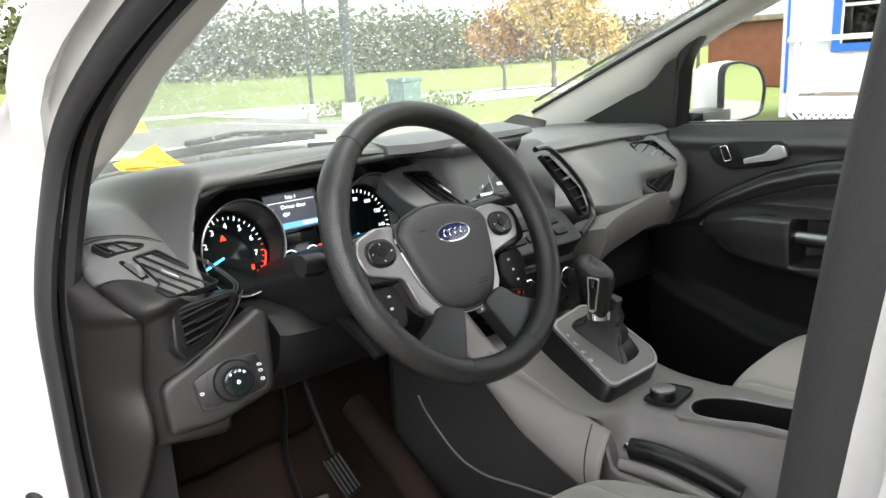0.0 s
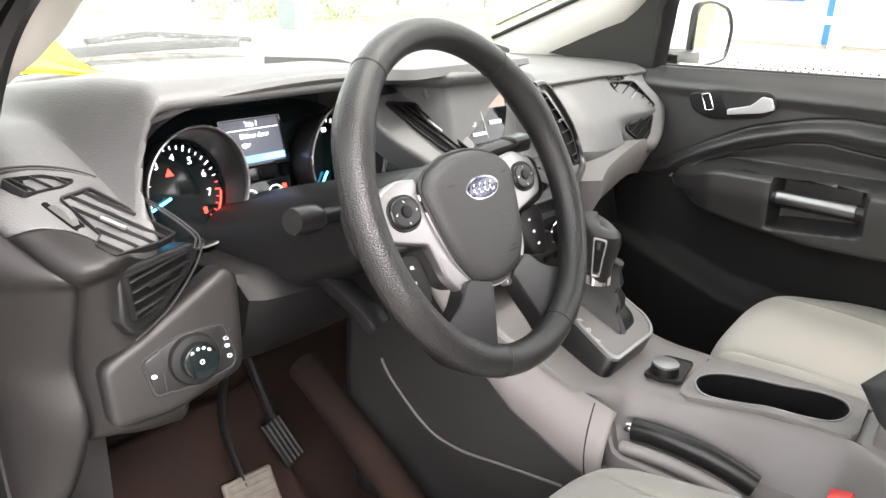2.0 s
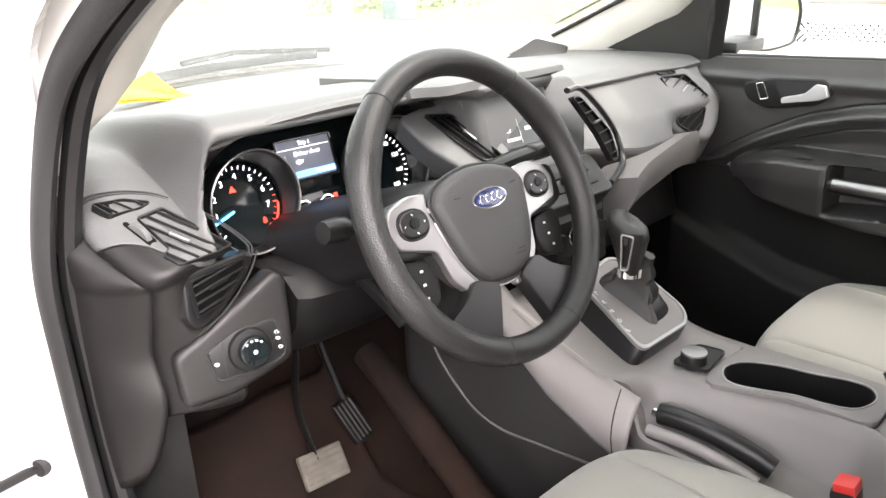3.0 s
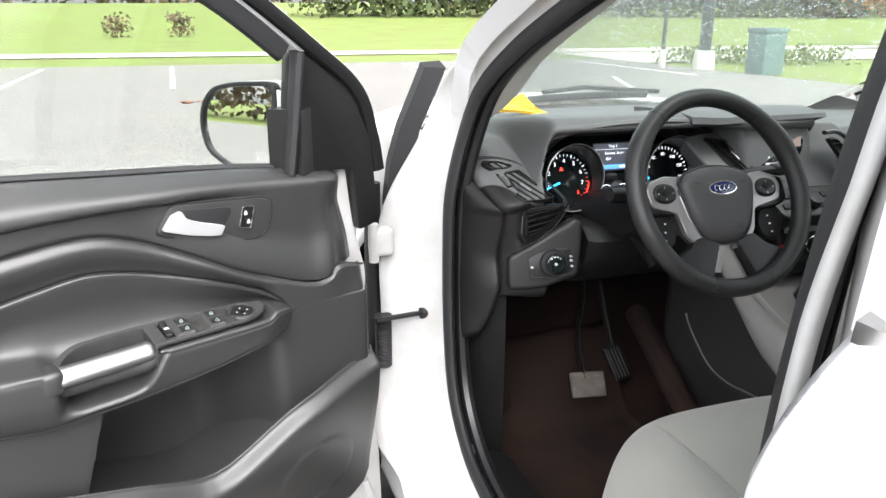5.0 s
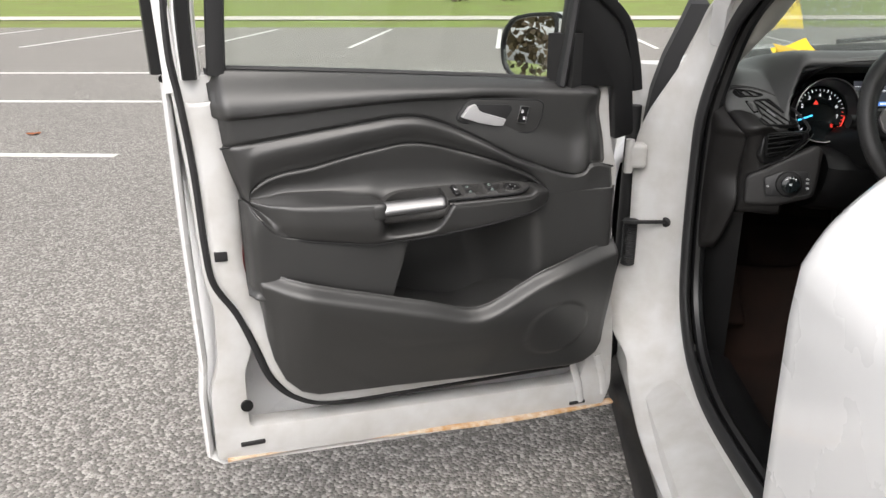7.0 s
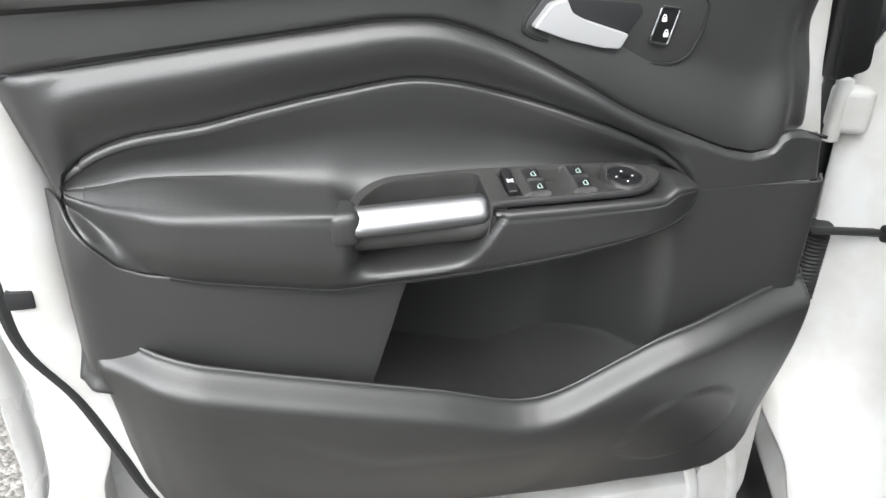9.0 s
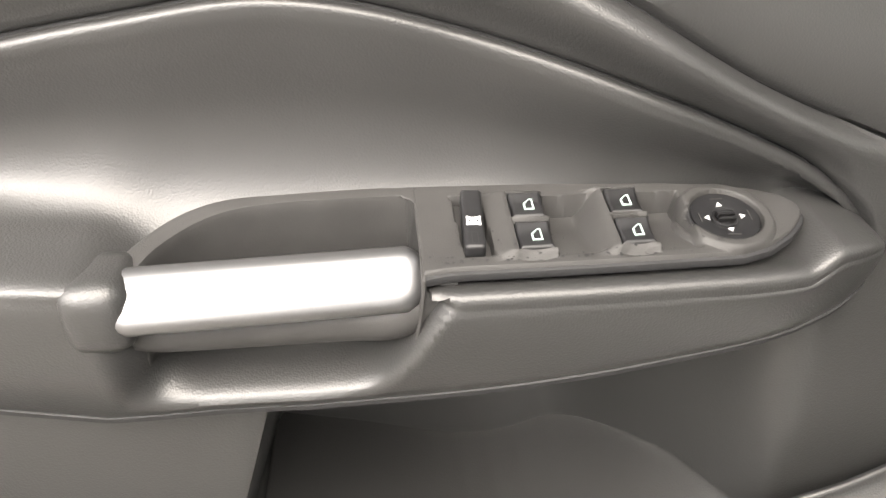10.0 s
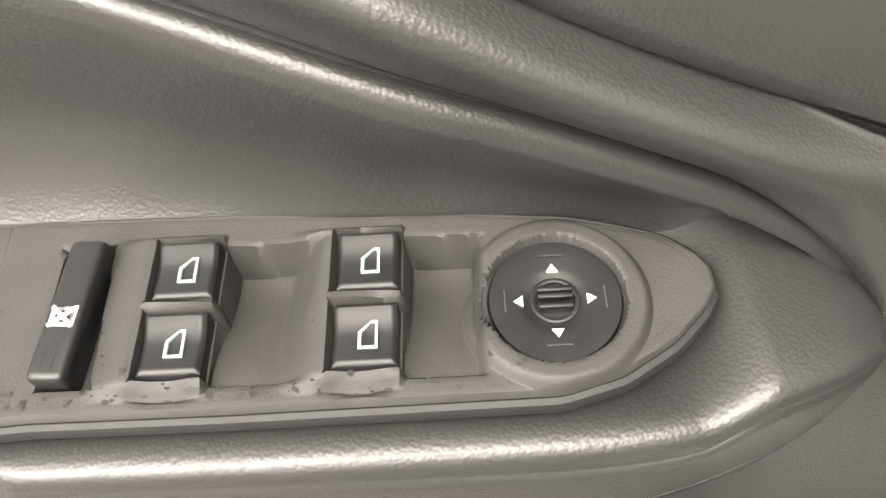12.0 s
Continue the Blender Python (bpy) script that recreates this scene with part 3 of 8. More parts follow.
part("door_seal", sweep(ring_line, 0.020, 0.012, 10, True, up=(1, 0, 0)), RUBBER, body, "black rubber door seal round the opening")
part("door_seal", sweep([p + Vector((0.030, 0, 0)) for p in ring_line], 0.013, 0.014, 8, True, up=(1, 0, 0)), SATIN_BLACK, body, "black inner trim lip")


def jamb(u, v):
    """The painted frame from the seal outwards to the body's side."""
    n = len(ring_line)
    k = u * n
    p = ring_line[int(k) % n].lerp(ring_line[(int(k) + 1) % n], k - int(k))
    c = Vector((p.x, 0.62, 0.92))
    out = (p - c)
    out.x = 0
    out.normalize()
    low = smooth(0.7, 0.35, p.z)
    front = smooth(0.95, 1.1, p.y)
    wide = 0.030 + 0.060 * front + 0.055 * low + 0.02 * smooth(1.0, 1.2, p.z)
    deep = 0.035 + 0.09 * front * (1 - 0.90 * smooth(0.84, 1.08, p.z)) + 0.10 * low
    bend = v * v * (1.6 - 0.6 * v)
    return p + out * wide * (1 - (1 - v) ** 1.6) + Vector((-deep * bend - 0.004, 0, 0))


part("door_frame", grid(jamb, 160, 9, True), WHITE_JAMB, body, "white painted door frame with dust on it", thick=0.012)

# windscreen: a bowed sheet from the cowl up to the roof
SLOPE = 0.41


def cowl_y(x):
    return 2.03 - 0.40 * (abs(x) / 0.66) ** 2.2


def shield_z(x, y):
    return 0.955 + (cowl_y(x) - y) * SLOPE


def screen(u, v):
    y_top = 0.52
    half = 0.66 - 0.07 * v
    x = half * (2 * u - 1)
    y = cowl_y(x) * (1 - v) + y_top * v
    return Vector((x, y, shield_z(x, y)))


shield = part("windscreen", grid(screen, 40, 26), SHIELD, body, "rain-speckled windscreen glass", thick=0.004)
shield.visible_shadow = False
edge = [screen(k / 40, 0.0) + Vector((0, -0.004, 0.002)) for k in range(41)]
part("windscreen_band", loft([[p + Vector((0, 0.012, -0.012)), p + Vector((0, -0.055, 0.013)), p + Vector((0, -0.057, 0.009)), p + Vector((0, 0.010, -0.018))] for p in edge]), RUBBER, body, "black band along the windscreen's foot")

for side in (-1, 1):
    rows_trim, rows_paint, rows_band, rim_pts = [], [], [], []
    for k in range(22):
        y = 1.36 - 1.10 * k / 21
        z = line([(q, w) for q, w in OPENING[:6]], y) if y < 1.085 else 1.06 - 0.55 * (y - 1.085)
        x = 0.682 - lean(z)
        g = 0.66 - 0.07 * (cowl_y(0.6) - y) / 1.2
        gz = shield_z(g, y)
        a, b = Vector((side * x, y, z + 0.012)), Vector((side * (g - 0.035), y, gz - 0.020))
        mid = a.lerp(b, 0.5) + Vector((-side * 0.016, -0.012, -0.012))
        rows_trim.append([a, a.lerp(mid, 0.5) + Vector((-side * 0.006, -0.004, -0.004)), mid, mid.lerp(b, 0.5) + Vector((-side * 0.006, -0.004, -0.002)), b,
                          b + Vector((side * 0.035, 0.01, 0.006)), a + Vector((side * 0.02, 0.01, 0.01))])
        sink = smooth(0.94, 1.20, y)
        o = Vector((side * (0.775 - lean(z) * 0.9 - 0.075 * sink), y + 0.012, z + 0.045 - 0.030 * sink))
        t = Vector((side * (g + 0.015 - 0.020 * sink), y, gz + 0.010))
        if y < 1.23:
            rows_paint.append([o + Vector((-side * 0.03, 0, -0.03)), o, o.lerp(t, 0.5) + Vector((side * 0.014, 0, 0.016)), t, t + Vector((-side * 0.02, 0, -0.02)), o + Vector((-side * 0.06, 0, 0.0))])
        rows_band.append([t + Vector((0, 0, 0.010)), t + Vector((-side * 0.022, 0, 0.006)), t + Vector((-side * 0.022, 0, 0.002)), t + Vector((0, 0, 0.004))])
        rim_pts.append(b + Vector((-side * 0.002, -0.002, 0.006)))
    part("pillar_trim", loft(rows_trim), PILLAR_TRIM, body, "light grey plastic trim of the windscreen pillar")
    part("windscreen_pillar", loft(rows_paint), WHITE_PAINT, body, "white painted windscreen pillar")
    part("windscreen_band", loft(rows_band), RUBBER, body, "black band along the windscreen's side")
    part("pillar_seal", sweep(rim_pts, 0.006, 0.005, 8), RUBBER, body, "thin black seal between glass and pillar trim")

# roof, headliner, rear of the cabin
part("roof", grid(lambda u, v: (0.60 * (2 * u - 1), 0.56 - 2.6 * v, 1.575 + 0.07 * math.sin(math.pi * (0.25 + 0.6 * v)) - 0.035 * (2 * u - 1) ** 2), 14, 16), WHITE_PAINT, body, thick=0.02)
part("headliner", grid(lambda u, v: (0.60 * (2 * u - 1), 0.55 - 2.55 * v, 1.53 + 0.06 * math.sin(math.pi * (0.25 + 0.6 * v)) - 0.03 * (2 * u - 1) ** 2), 14, 16), PILLAR_TRIM, body, "pale grey cloth roof lining", thick=-0.015)
part("tailgate", box((1.30, 0.06, 1.15), Matrix.Translation((0, -2.05, 1.0)), 0.03), FABRIC_DARK, body)
for side in (-1, 1):
    part("rear_side_panel", box((0.05, 0.95, 1.0), Matrix.Translation((side * 0.70, -1.55, 0.95)), 0.02), FABRIC_DARK, body)
    part("rear_quarter", box((0.06, 1.0, 0.85), Matrix.Translation((side * 0.86, -1.62, 0.62)), 0.04), WHITE_PAINT, body)

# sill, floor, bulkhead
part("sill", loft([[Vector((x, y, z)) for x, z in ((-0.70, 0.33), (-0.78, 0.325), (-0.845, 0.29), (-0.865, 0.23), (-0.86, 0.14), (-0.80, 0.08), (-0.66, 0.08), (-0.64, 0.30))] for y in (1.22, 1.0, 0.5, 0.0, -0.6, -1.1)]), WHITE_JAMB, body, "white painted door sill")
part("sill_cladding", loft([[Vector((x, y, z)) for x, z in ((-0.868, 0.235), (-0.885, 0.20), (-0.882, 0.12), (-0.84, 0.06), (-0.79, 0.055), (-0.79, 0.09), (-0.862, 0.13))] for y in (1.30, 1.0, 0.5, 0.0, -0.6, -1.1)]), HARD_BLACK, body, "grey-black plastic sill cladding")
part("scuff_plate", loft([[Vector((x, y, z)) for x, z in ((-0.705, 0.348), (-0.66, 0.352), (-0.62, 0.33), (-0.61, 0.26), (-0.69, 0.28))] for y in (1.02, 0.7, 0.3, -0.2)]), HARD_BLACK, body, "black plastic scuff plate on the sill")
part("floor_pan", grid(lambda u, v: (-0.66 + 1.34 * u, 1.55 - 3.2 * v, 0.235 + 0.30 * smooth(0.13, 0.0, v) + 0.008 * math.sin(9 * u + 20 * v)), 40, 50), CARPET, body, "dark worn carpet with dust on it", thick=0.02)
part("bulkhead", grid(lambda u, v: (-0.70 + 1.40 * u, 1.50 + 0.14 * v, 0.26 + 0.66 * v), 10, 10), CARPET, body, thick=0.03)
part("cowl", grid(lambda u, v: (0.74 * (2 * u - 1), cowl_y(0.74 * (2 * u - 1)) + 0.01 + 0.20 * v, 0.925 - 0.03 * v + 0.02 * math.sin(9 * v)), 30, 8), HARD_BLACK, body, "black plastic cowl below the windscreen", thick=0.02)
part("bonnet", grid(lambda u, v: (0.80 * (2 * u - 1), cowl_y(0.74 * (2 * u - 1)) + 0.14 + 0.85 * v, 0.955 + 0.035 * (1 - (2 * u - 1) ** 2) - 0.16 * v * v - 0.05 * (2 * u - 1) ** 4), 30, 16), WHITE_PAINT, body, "white painted bonnet", thick=0.02)
for side in (-1, 1):
    part("front_wing", grid(lambda u, v: (side * (0.86 + 0.05 * math.sin(math.pi * v) - 0.13 * smooth(0.75, 1.0, v)), 1.30 + 1.45 * u, 0.15 + 0.80 * v - 0.10 * u * v), 16, 14), WHITE_PAINT, body, "white painted front wing", thick=0.02)
part("wheel_liner", box((0.30, 0.9, 0.9), Matrix.Translation((-0.70, 2.0, 0.45)), 0.05), RUBBER, body)

# gasket, hinges and check strap on the front pillar
part("pillar_gasket", loft([[Vector(q) + o for o in (Vector((0, 0, 0)), Vector((0.035, -0.03, 0)), Vector((0.035, 0.01, 0.012)), Vector((0.0, 0.03, 0.008)))]
                            for q in ((-0.772, 1.150, 1.175), (-0.790, 1.165, 1.12), (-0.815, 1.185, 1.05), (-0.835, 1.195, 0.97), (-0.845, 1.195, 0.89), (-0.845, 1.19, 0.84))]), RUBBER, body, "black rubber gasket on the pillar")
# one full-height black strip: rubber in places, elsewhere the gap's shadow
part("gap_shadow_seal", sweep([(-0.872, 1.225, 0.14), (-0.872, 1.225, 0.50), (-0.868, 1.225, 0.93)], 0.020, 0.018, 10), RUBBER, body, "black rubber strip that also stands for the shadow in the door gap")
part("pillar_side", loft([[Vector((x, y, z)) for x, y in ((-0.80, 1.215), (-0.845, 1.235), (-0.86, 1.26), (-0.86, 1.33), (-0.74, 1.33), (-0.74, 1.20))] for z in (0.12, 0.4, 0.7, 0.95, 1.03)]), WHITE_JAMB, body, "white painted hinge pillar")
for z in (0.815, 0.385):
    hinge = part("door_hinge", joined(box((0.050, 0.040, 0.062), Matrix.Translation((-0.866, 1.165, z)), 0.012, 3), disc(0.011, 0.085, Matrix.Translation((-0.884, 1.155, z)), 16, 0.002),
                                      box((0.045, 0.050, 0.045), Matrix.Translation((-0.845, 1.205, z)), 0.006)), WHITE_JAMB, body, "white painted door hinge")
strap = part("check_strap", sweep([(-0.895, 1.115, 0.655), (-0.84, 1.128, 0.652), (-0.785, 1.138, 0.65)], 0.011, 0.004, 8, up=(0, 0, 1)), HARD_BLACK, body, "black door check strap")
part("pin", disc(0.013, 0.020, facing((-0.779, 1.138, 0.650), (-0.9, -0.42, 0)), 18, 0.004), RUBBER, strap)
part("wiring_bellows", sweep([(-0.868, 1.150, 0.53 + 0.0031 * k) for k in range(40)], 0.019, sides=14, up=(0, 1, 0), taper=lambda t: 0.86 + 0.14 * (round(t * 39) % 2)), RUBBER, body, "ribbed black wiring boot between door and pillar")

# the middle pillar and the closed rear door
part("middle_pillar", loft([[Vector((x + lean(z), y, z)) for x, y in ((-0.690, 0.160), (-0.715, 0.135), (-0.750, 0.095), (-0.785, 0.062), (-0.79, 0.02), (-0.68, 0.02), (-0.66, 0.12))] for z in (0.36, 0.6, 0.9, 1.1, 1.25, 1.4, 1.5)]), WHITE_JAMB, body, "white painted middle pillar")
part("middle_pillar_trim", loft([[Vector((x + lean(z), y, z)) for x, y in ((-0.69, 0.168), (-0.65, 0.13), (-0.64, -0.05), (-0.68, -0.05))] for z in (0.36, 0.7, 1.1, 1.5)]), PILLAR_TRIM, body)
rear = thing("rear_door", (-0.86, -0.45, 0.30), "closed white rear door with a shoulder crease and chrome window strip", "car door")


def flank(z):
    """The side of the body in section: sill, belly, crease, shoulder."""
    return -line([(0.24, 0.850), (0.40, 0.876), (0.65, 0.892), (0.80, 0.896), (0.90, 0.8975), (0.952, 0.8945), (0.965, 0.889), (0.985, 0.880), (1.003, 0.868), (1.02, 0.854), (1.037, 0.838), (1.052, 0.821), (1.062, 0.808)], z)


def rear_skin(u, v):
    z = 0.24 + 0.82 * v
    turn = max(0.0, 1 - u / 0.035)
    y = 0.055 - 1.10 * u + 0.004
    return Vector((flank(z) + 0.030 * turn ** 2, y, z))


part("skin", grid(rear_skin, 60, 70), WHITE_PAINT, rear, thick=0.01)
part("belt_strip", loft([[Vector((x, y, z)) for x, z in ((-0.803, 1.052), (-0.814, 1.058), (-0.812, 1.074), (-0.800, 1.080), (-0.787, 1.068))] for y in (0.045, -0.3, -0.7, -1.05)]), CHROME, rear, "bright chrome window strip")
pane = part("window_glass", grid(lambda u, v: (-0.797 + 1.05 * lean(1.07 + 0.40 * v), 0.03 - 1.05 * u, 1.07 + 0.40 * v), 6, 8), TINTED, rear, "dark tinted window glass", thick=0.004)
part("window_frame", loft([[Vector((x + lean(z), y, z)) for x, y in ((-0.800, 0.058), (-0.805, 0.030), (-0.79, 0.0), (-0.76, 0.0), (-0.76, 0.055))] for z in (1.06, 1.25, 1.4, 1.48)]), WHITE_PAINT, rear, "white painted window frame")

# ---- the driver's door, wide open: s runs from its hinges to its latch, d stands proud of the trim's plane, z is up ----
DOOR_U, DOOR_N = Vector((-0.924, -0.383, 0)), Vector((0.383, -0.924, 0))


def dp(s, d, z):
    return DOOR_U * (s + 0.0455) + DOOR_N * (d - 1.298) + Vector((0, 0, z + 0.010))


def on_door(s, d, z, out=(0, 1.0, 0.0), tilt=0.0):
    """A frame on the door's inner face: x towards the hinges, y up, z out of it; tilt turns its face upwards."""
    n = (DOOR_N * math.cos(radians(tilt)) + Vector((0, 0, math.sin(radians(tilt))))).normalized()
    return facing(dp(s, d, z), n, (0, 0, 1) if tilt < 60 else DOOR_N * -1)


door = thing("driver_door", dp(0.82, -0.06, 0.2), "open white driver's door with black vinyl trim and window switches", "car door")
TOP = [(1.32, 1.062), (0.92, 1.036), (0.575, 1.006), (0.46, 0.988)]
SEAM = [(1.32, 0.912), (1.127, 0.937), (1.011, 0.951), (0.95, 0.957), (0.905, 0.955), (0.850, 0.938), (0.768, 0.899), (0.697, 0.860), (0.621, 0.828), (0.580, 0.812), (0.550, 0.806), (0.526, 0.810), (0.509, 0.828), (0.490, 0.828), (0.43, 0.812)]
ARM_HI = [(1.263, 0.806), (1.258, 0.822), (1.245, 0.832), (1.118, 0.865), (1.00, 0.889), (0.925, 0.898), (0.880, 0.892), (0.845, 0.883), (0.762, 0.859), (0.691, 0.831), (0.655, 0.813), (0.636, 0.800), (0.624, 0.789), (0.6185, 0.781), (0.616, 0.772)]
ARM_LO = [(1.263, 0.806), (1.256, 0.788), (1.219, 0.744), (1.195, 0.733), (1.14, 0.721), (1.021, 0.703), (0.92, 0.710), (0.762, 0.728), (0.700, 0.738), (0.665, 0.7445), (0.643, 0.750), (0.627, 0.758), (0.619, 0.765), (0.616, 0.772)]
LEDGE = [(1.29, 0.674), (1.087, 0.612), (1.0, 0.587), (0.904, 0.560), (0.840, 0.538), (0.815, 0.532), (0.79, 0.531), (0.765, 0.536), (0.74, 0.546), (0.69, 0.571), (0.647, 0.592), (0.62, 0.602), (0.56, 0.618), (0.492, 0.632), (0.42, 0.648)]
FOOT = [(1.262, 0.61), (1.252, 0.56), (1.247, 0.50), (1.236, 0.44), (1.215, 0.385), (1.184, 0.352), (1.147, 0.338), (0.525, 0.303), (0.485, 0.308), (0.455, 0.328), (0.440, 0.36), (0.434, 0.42)]
LATCH_SIDE = [(0.30, 1.20), (0.42, 1.232), (0.55, 1.252), (0.73, 1.268), (0.92, 1.308), (1.07, 1.318)]
HINGE_SIDE = [(0.30, 0.434), (0.62, 0.437), (0.81, 0.444), (0.99, 0.470), (1.07, 0.48)]


def seam(s):
    return line(SEAM, s) if s < 0.6 else curve(SEAM, s)


def arm_hi(s):
    return line(ARM_HI, s) if (s > 1.24 or s < 0.66) else curve(ARM_HI, s)


def arm_lo(s):
    return line(ARM_LO, s)


def lift(s):
    """The trim swells towards the hinges."""
    return 0.020 * smooth(0.85, 0.73, s)


def ends_depth(s, z, d):
    """One common surface past both tips of the armrest."""
    d += ((0.030 + 0.002 * smooth(0.78, 0.68, z)) - d) * smooth(0.665, 0.618, s) * smooth(0.46, 0.53, s)
    return d + ((0.010 + 0.026 * smooth(0.83, 0.74, z)) * smooth(1.292, 1.25, s) - d) * smooth(1.238, 1.264, s)


def depth(s, z, low=False, mid=False):
    """How far the trim stands proud at a place."""
    d = 0.0
    if mid:
        hi = seam(s)
        lo = arm_hi(s) if 0.617 < s < 1.263 else (0.806 if s > 1 else 0.772)
        t = (hi - z) / max(hi - lo, 0.01)
        bulge = 0.010 * smooth(0.0, 0.30, t) - 0.014 * smooth(0.30, 1.0, t)
        d = 0.002 + bulge * smooth(0.45, 0.62, s) + lift(s)
        d += 0.014 * smooth(0.56, 0.45, s) * smooth(0.82, 0.74, z)
        d = ends_depth(s, z, d)
        return d - 0.007 * smooth(0.006, 0.0, hi - z) - (0.008 * smooth(0.007, 0.0, z - lo) if 0.617 < s < 1.263 else 0)
    if low:
        hi = arm_lo(s) if 0.617 < s < 1.263 else (0.806 if s > 1 else 0.772)
        lo = line(LEDGE, s) - 0.01
        t = np.clip((hi - z) / max(hi - lo, 0.01), 0, 1)
        left = smooth(0.925, 0.955, s + 0.30 * (z - 0.66))
        right = smooth(0.775, 0.60, s - 0.2 * (z - 0.65))
        hollow = (1 - left) * (1 - right)
        d = 0.034 * left + 0.032 * right - 0.125 * hollow * smooth(0.02, 0.20, t)
        d = d * smooth(1.30, 1.262, s) + 0.004
        return ends_depth(s, z, d)
    return d


def panel_upper(u, v):
    s = 1.318 - 0.872 * u
    lo, hi = seam(s), curve(TOP, s)
    z = lo + (hi - lo) * v
    sL, sR = line(LATCH_SIDE, z), line(HINGE_SIDE, z)
    s = sL + (sR - sL) * u
    lo, hi = seam(s), curve(TOP, s)
    z = lo + (hi - lo) * v
    crease = 0.974 + 0.018 * smooth(1.3, 0.9, s) - 0.016 * smooth(0.80, 0.5, s)
    d = 0.004 + 0.014 * smooth(crease - 0.005, crease + 0.004, z) * smooth(0.62, 0.85, s) - 0.055 * smooth(crease + 0.004, hi + 0.01, z) ** 1.4
    d += -0.016 * smooth(0.525, 0.495, s) * smooth(0.985, 0.93, z) + 0.012 * smooth(0.57, 0.50, s) * smooth(0.94, 0.86, z)
    d += 0.8 * lift(s) * smooth(lo + 0.09, lo + 0.01, z) * smooth(0.46, 0.54, s)
    d -= 0.007 * smooth(0.006, 0.0, z - lo) + 0.03 * smooth(0.03, 0.0, min(u, 1 - u) * 0.87)
    return dp(s, d, z)


def panel_mid(u, v):
    sL, sR = 1.288, 0.445
    s = sL + (sR - sL) * u
    hi = seam(s)
    lo = arm_hi(s) if 0.617 < s < 1.263 else (0.806 if s > 1 else 0.772)
    z = lo + (hi - lo) * v
    return dp(s + 0.02 * smooth(1.25, 1.29, s) * (z - 0.86) / 0.06, depth(s, z, mid=True) - 0.02 * smooth(0.02, 0.0, min(u, 1 - u)), z)


def arm_front(s):
    """How far the armrest's front stands proud: more towards the hinges."""
    return line([(0.60, 0.062), (0.68, 0.0685), (0.78, 0.070), (0.87, 0.070), (0.92, 0.070), (1.0, 0.066), (1.15, 0.052), (1.25, 0.036)], s)


GRIP_TOP = [(0.66, 0.020), (0.70, 0.0120), (0.74, 0.0085), (0.80, 0.0055), (0.867, 0.0045), (0.90, 0.0045), (0.935, 0.0060), (0.962, 0.0090), (0.985, 0.020), (0.998, 0.036), (1.006, 0.05)]


def arm_round(s):
    """The armrest's two rounded ends."""
    a = min(max((0.720 - s) / 0.104, 0.0), 1.0)
    return math.sqrt(max(1 - a**2.8, 0.0)) * smooth(1.266, 1.16, s) ** 0.6


def arm_f(s):
    base = 0.004 + 0.026 * smooth(0.74, 0.62, s)
    return base + (arm_front(s) + 0.004 - base) * arm_round(s)


def panel_arm(u, v):
    w = 0.5 - 0.5 * math.cos(math.pi * u)
    s = 1.2625 - 0.6465 * w
    lo, hi = arm_lo(s), arm_hi(s)
    e = arm_round(s)
    f, under = arm_f(s), 0.72 + 0.16 * smooth(0.98, 0.80, s)
    shelf = 0.790 + 0.004 * smooth(0.9, 1.05, s) + 0.010 * smooth(1.02, 1.25, s) - 0.008 * smooth(1.02, 0.98, s) * smooth(0.655, 0.675, s)
    mid = lo + (hi - lo) * 0.5
    shelf = mid + (shelf - mid) * min(1.0, e * 1.15)
    soft = smooth(0.995, 1.20, s)
    g = lift(s)
    meet = 0.034 * smooth(0.806, 0.765, lo) * smooth(1.04, 1.10, s)
    P = [(max(f * under, meet), lo), (max(f * (0.4 + 0.6 * under), meet), lo + 0.14 * (shelf - lo)), (f * 0.97, lo + 0.42 * (shelf - lo)), (f, lo + 0.74 * (shelf - lo)), (f * 0.99, shelf - 0.008 * e), (f * (0.93 - 0.12 * soft), shelf - 0.001),
         (f * 0.5, shelf + 0.003 * e + 0.006 * soft * e - 0.009 * smooth(1.02, 0.98, s) * smooth(0.655, 0.685, s)), (f * 0.16 + 0.002, shelf + (0.006 + 0.010 * soft) * e), (-0.001 * e + 0.4 * g, shelf + 0.24 * (hi - shelf)), (-0.006 * e + 0.7 * g, shelf + 0.52 * (hi - shelf)), (g, shelf + 0.84 * (hi - shelf)), (g + 0.002, hi - 0.005), (g + 0.0005, hi - 0.001), (g - 0.008, hi)]
    t = v * (len(P) - 1)
    i = min(int(t), len(P) - 2)
    q = t - i
    A, B, C, D = P[max(i - 1, 0)], P[i], P[i + 1], P[min(i + 2, len(P) - 1)]
    d, z = (0.5 * (2 * B[n] + (C[n] - A[n]) * q + (2 * A[n] - 5 * B[n] + 4 * C[n] - D[n]) * q * q + (3 * B[n] - A[n] - 3 * C[n] + D[n]) * q**3) for n in (0, 1))
    rim = line(GRIP_TOP, s) + 0.004
    well = smooth(0.858, 0.864, s) * smooth(0.997, 0.986, s) * smooth(rim, rim + 0.003, d) * smooth(0.770, 0.774, z)
    edge = 0.888 - 0.040 * (z - 0.723) / 0.066
    scoop = smooth(edge - 0.008, edge + 0.013, s) * smooth(1.012, 0.965, s) * smooth(lo + 0.006, lo + 0.030, z) * smooth(0.781, 0.775, z)
    d = d + (-0.014 - d) * well
    return dp(s, d + (min(d, 0.002) - d) * scoop, z)


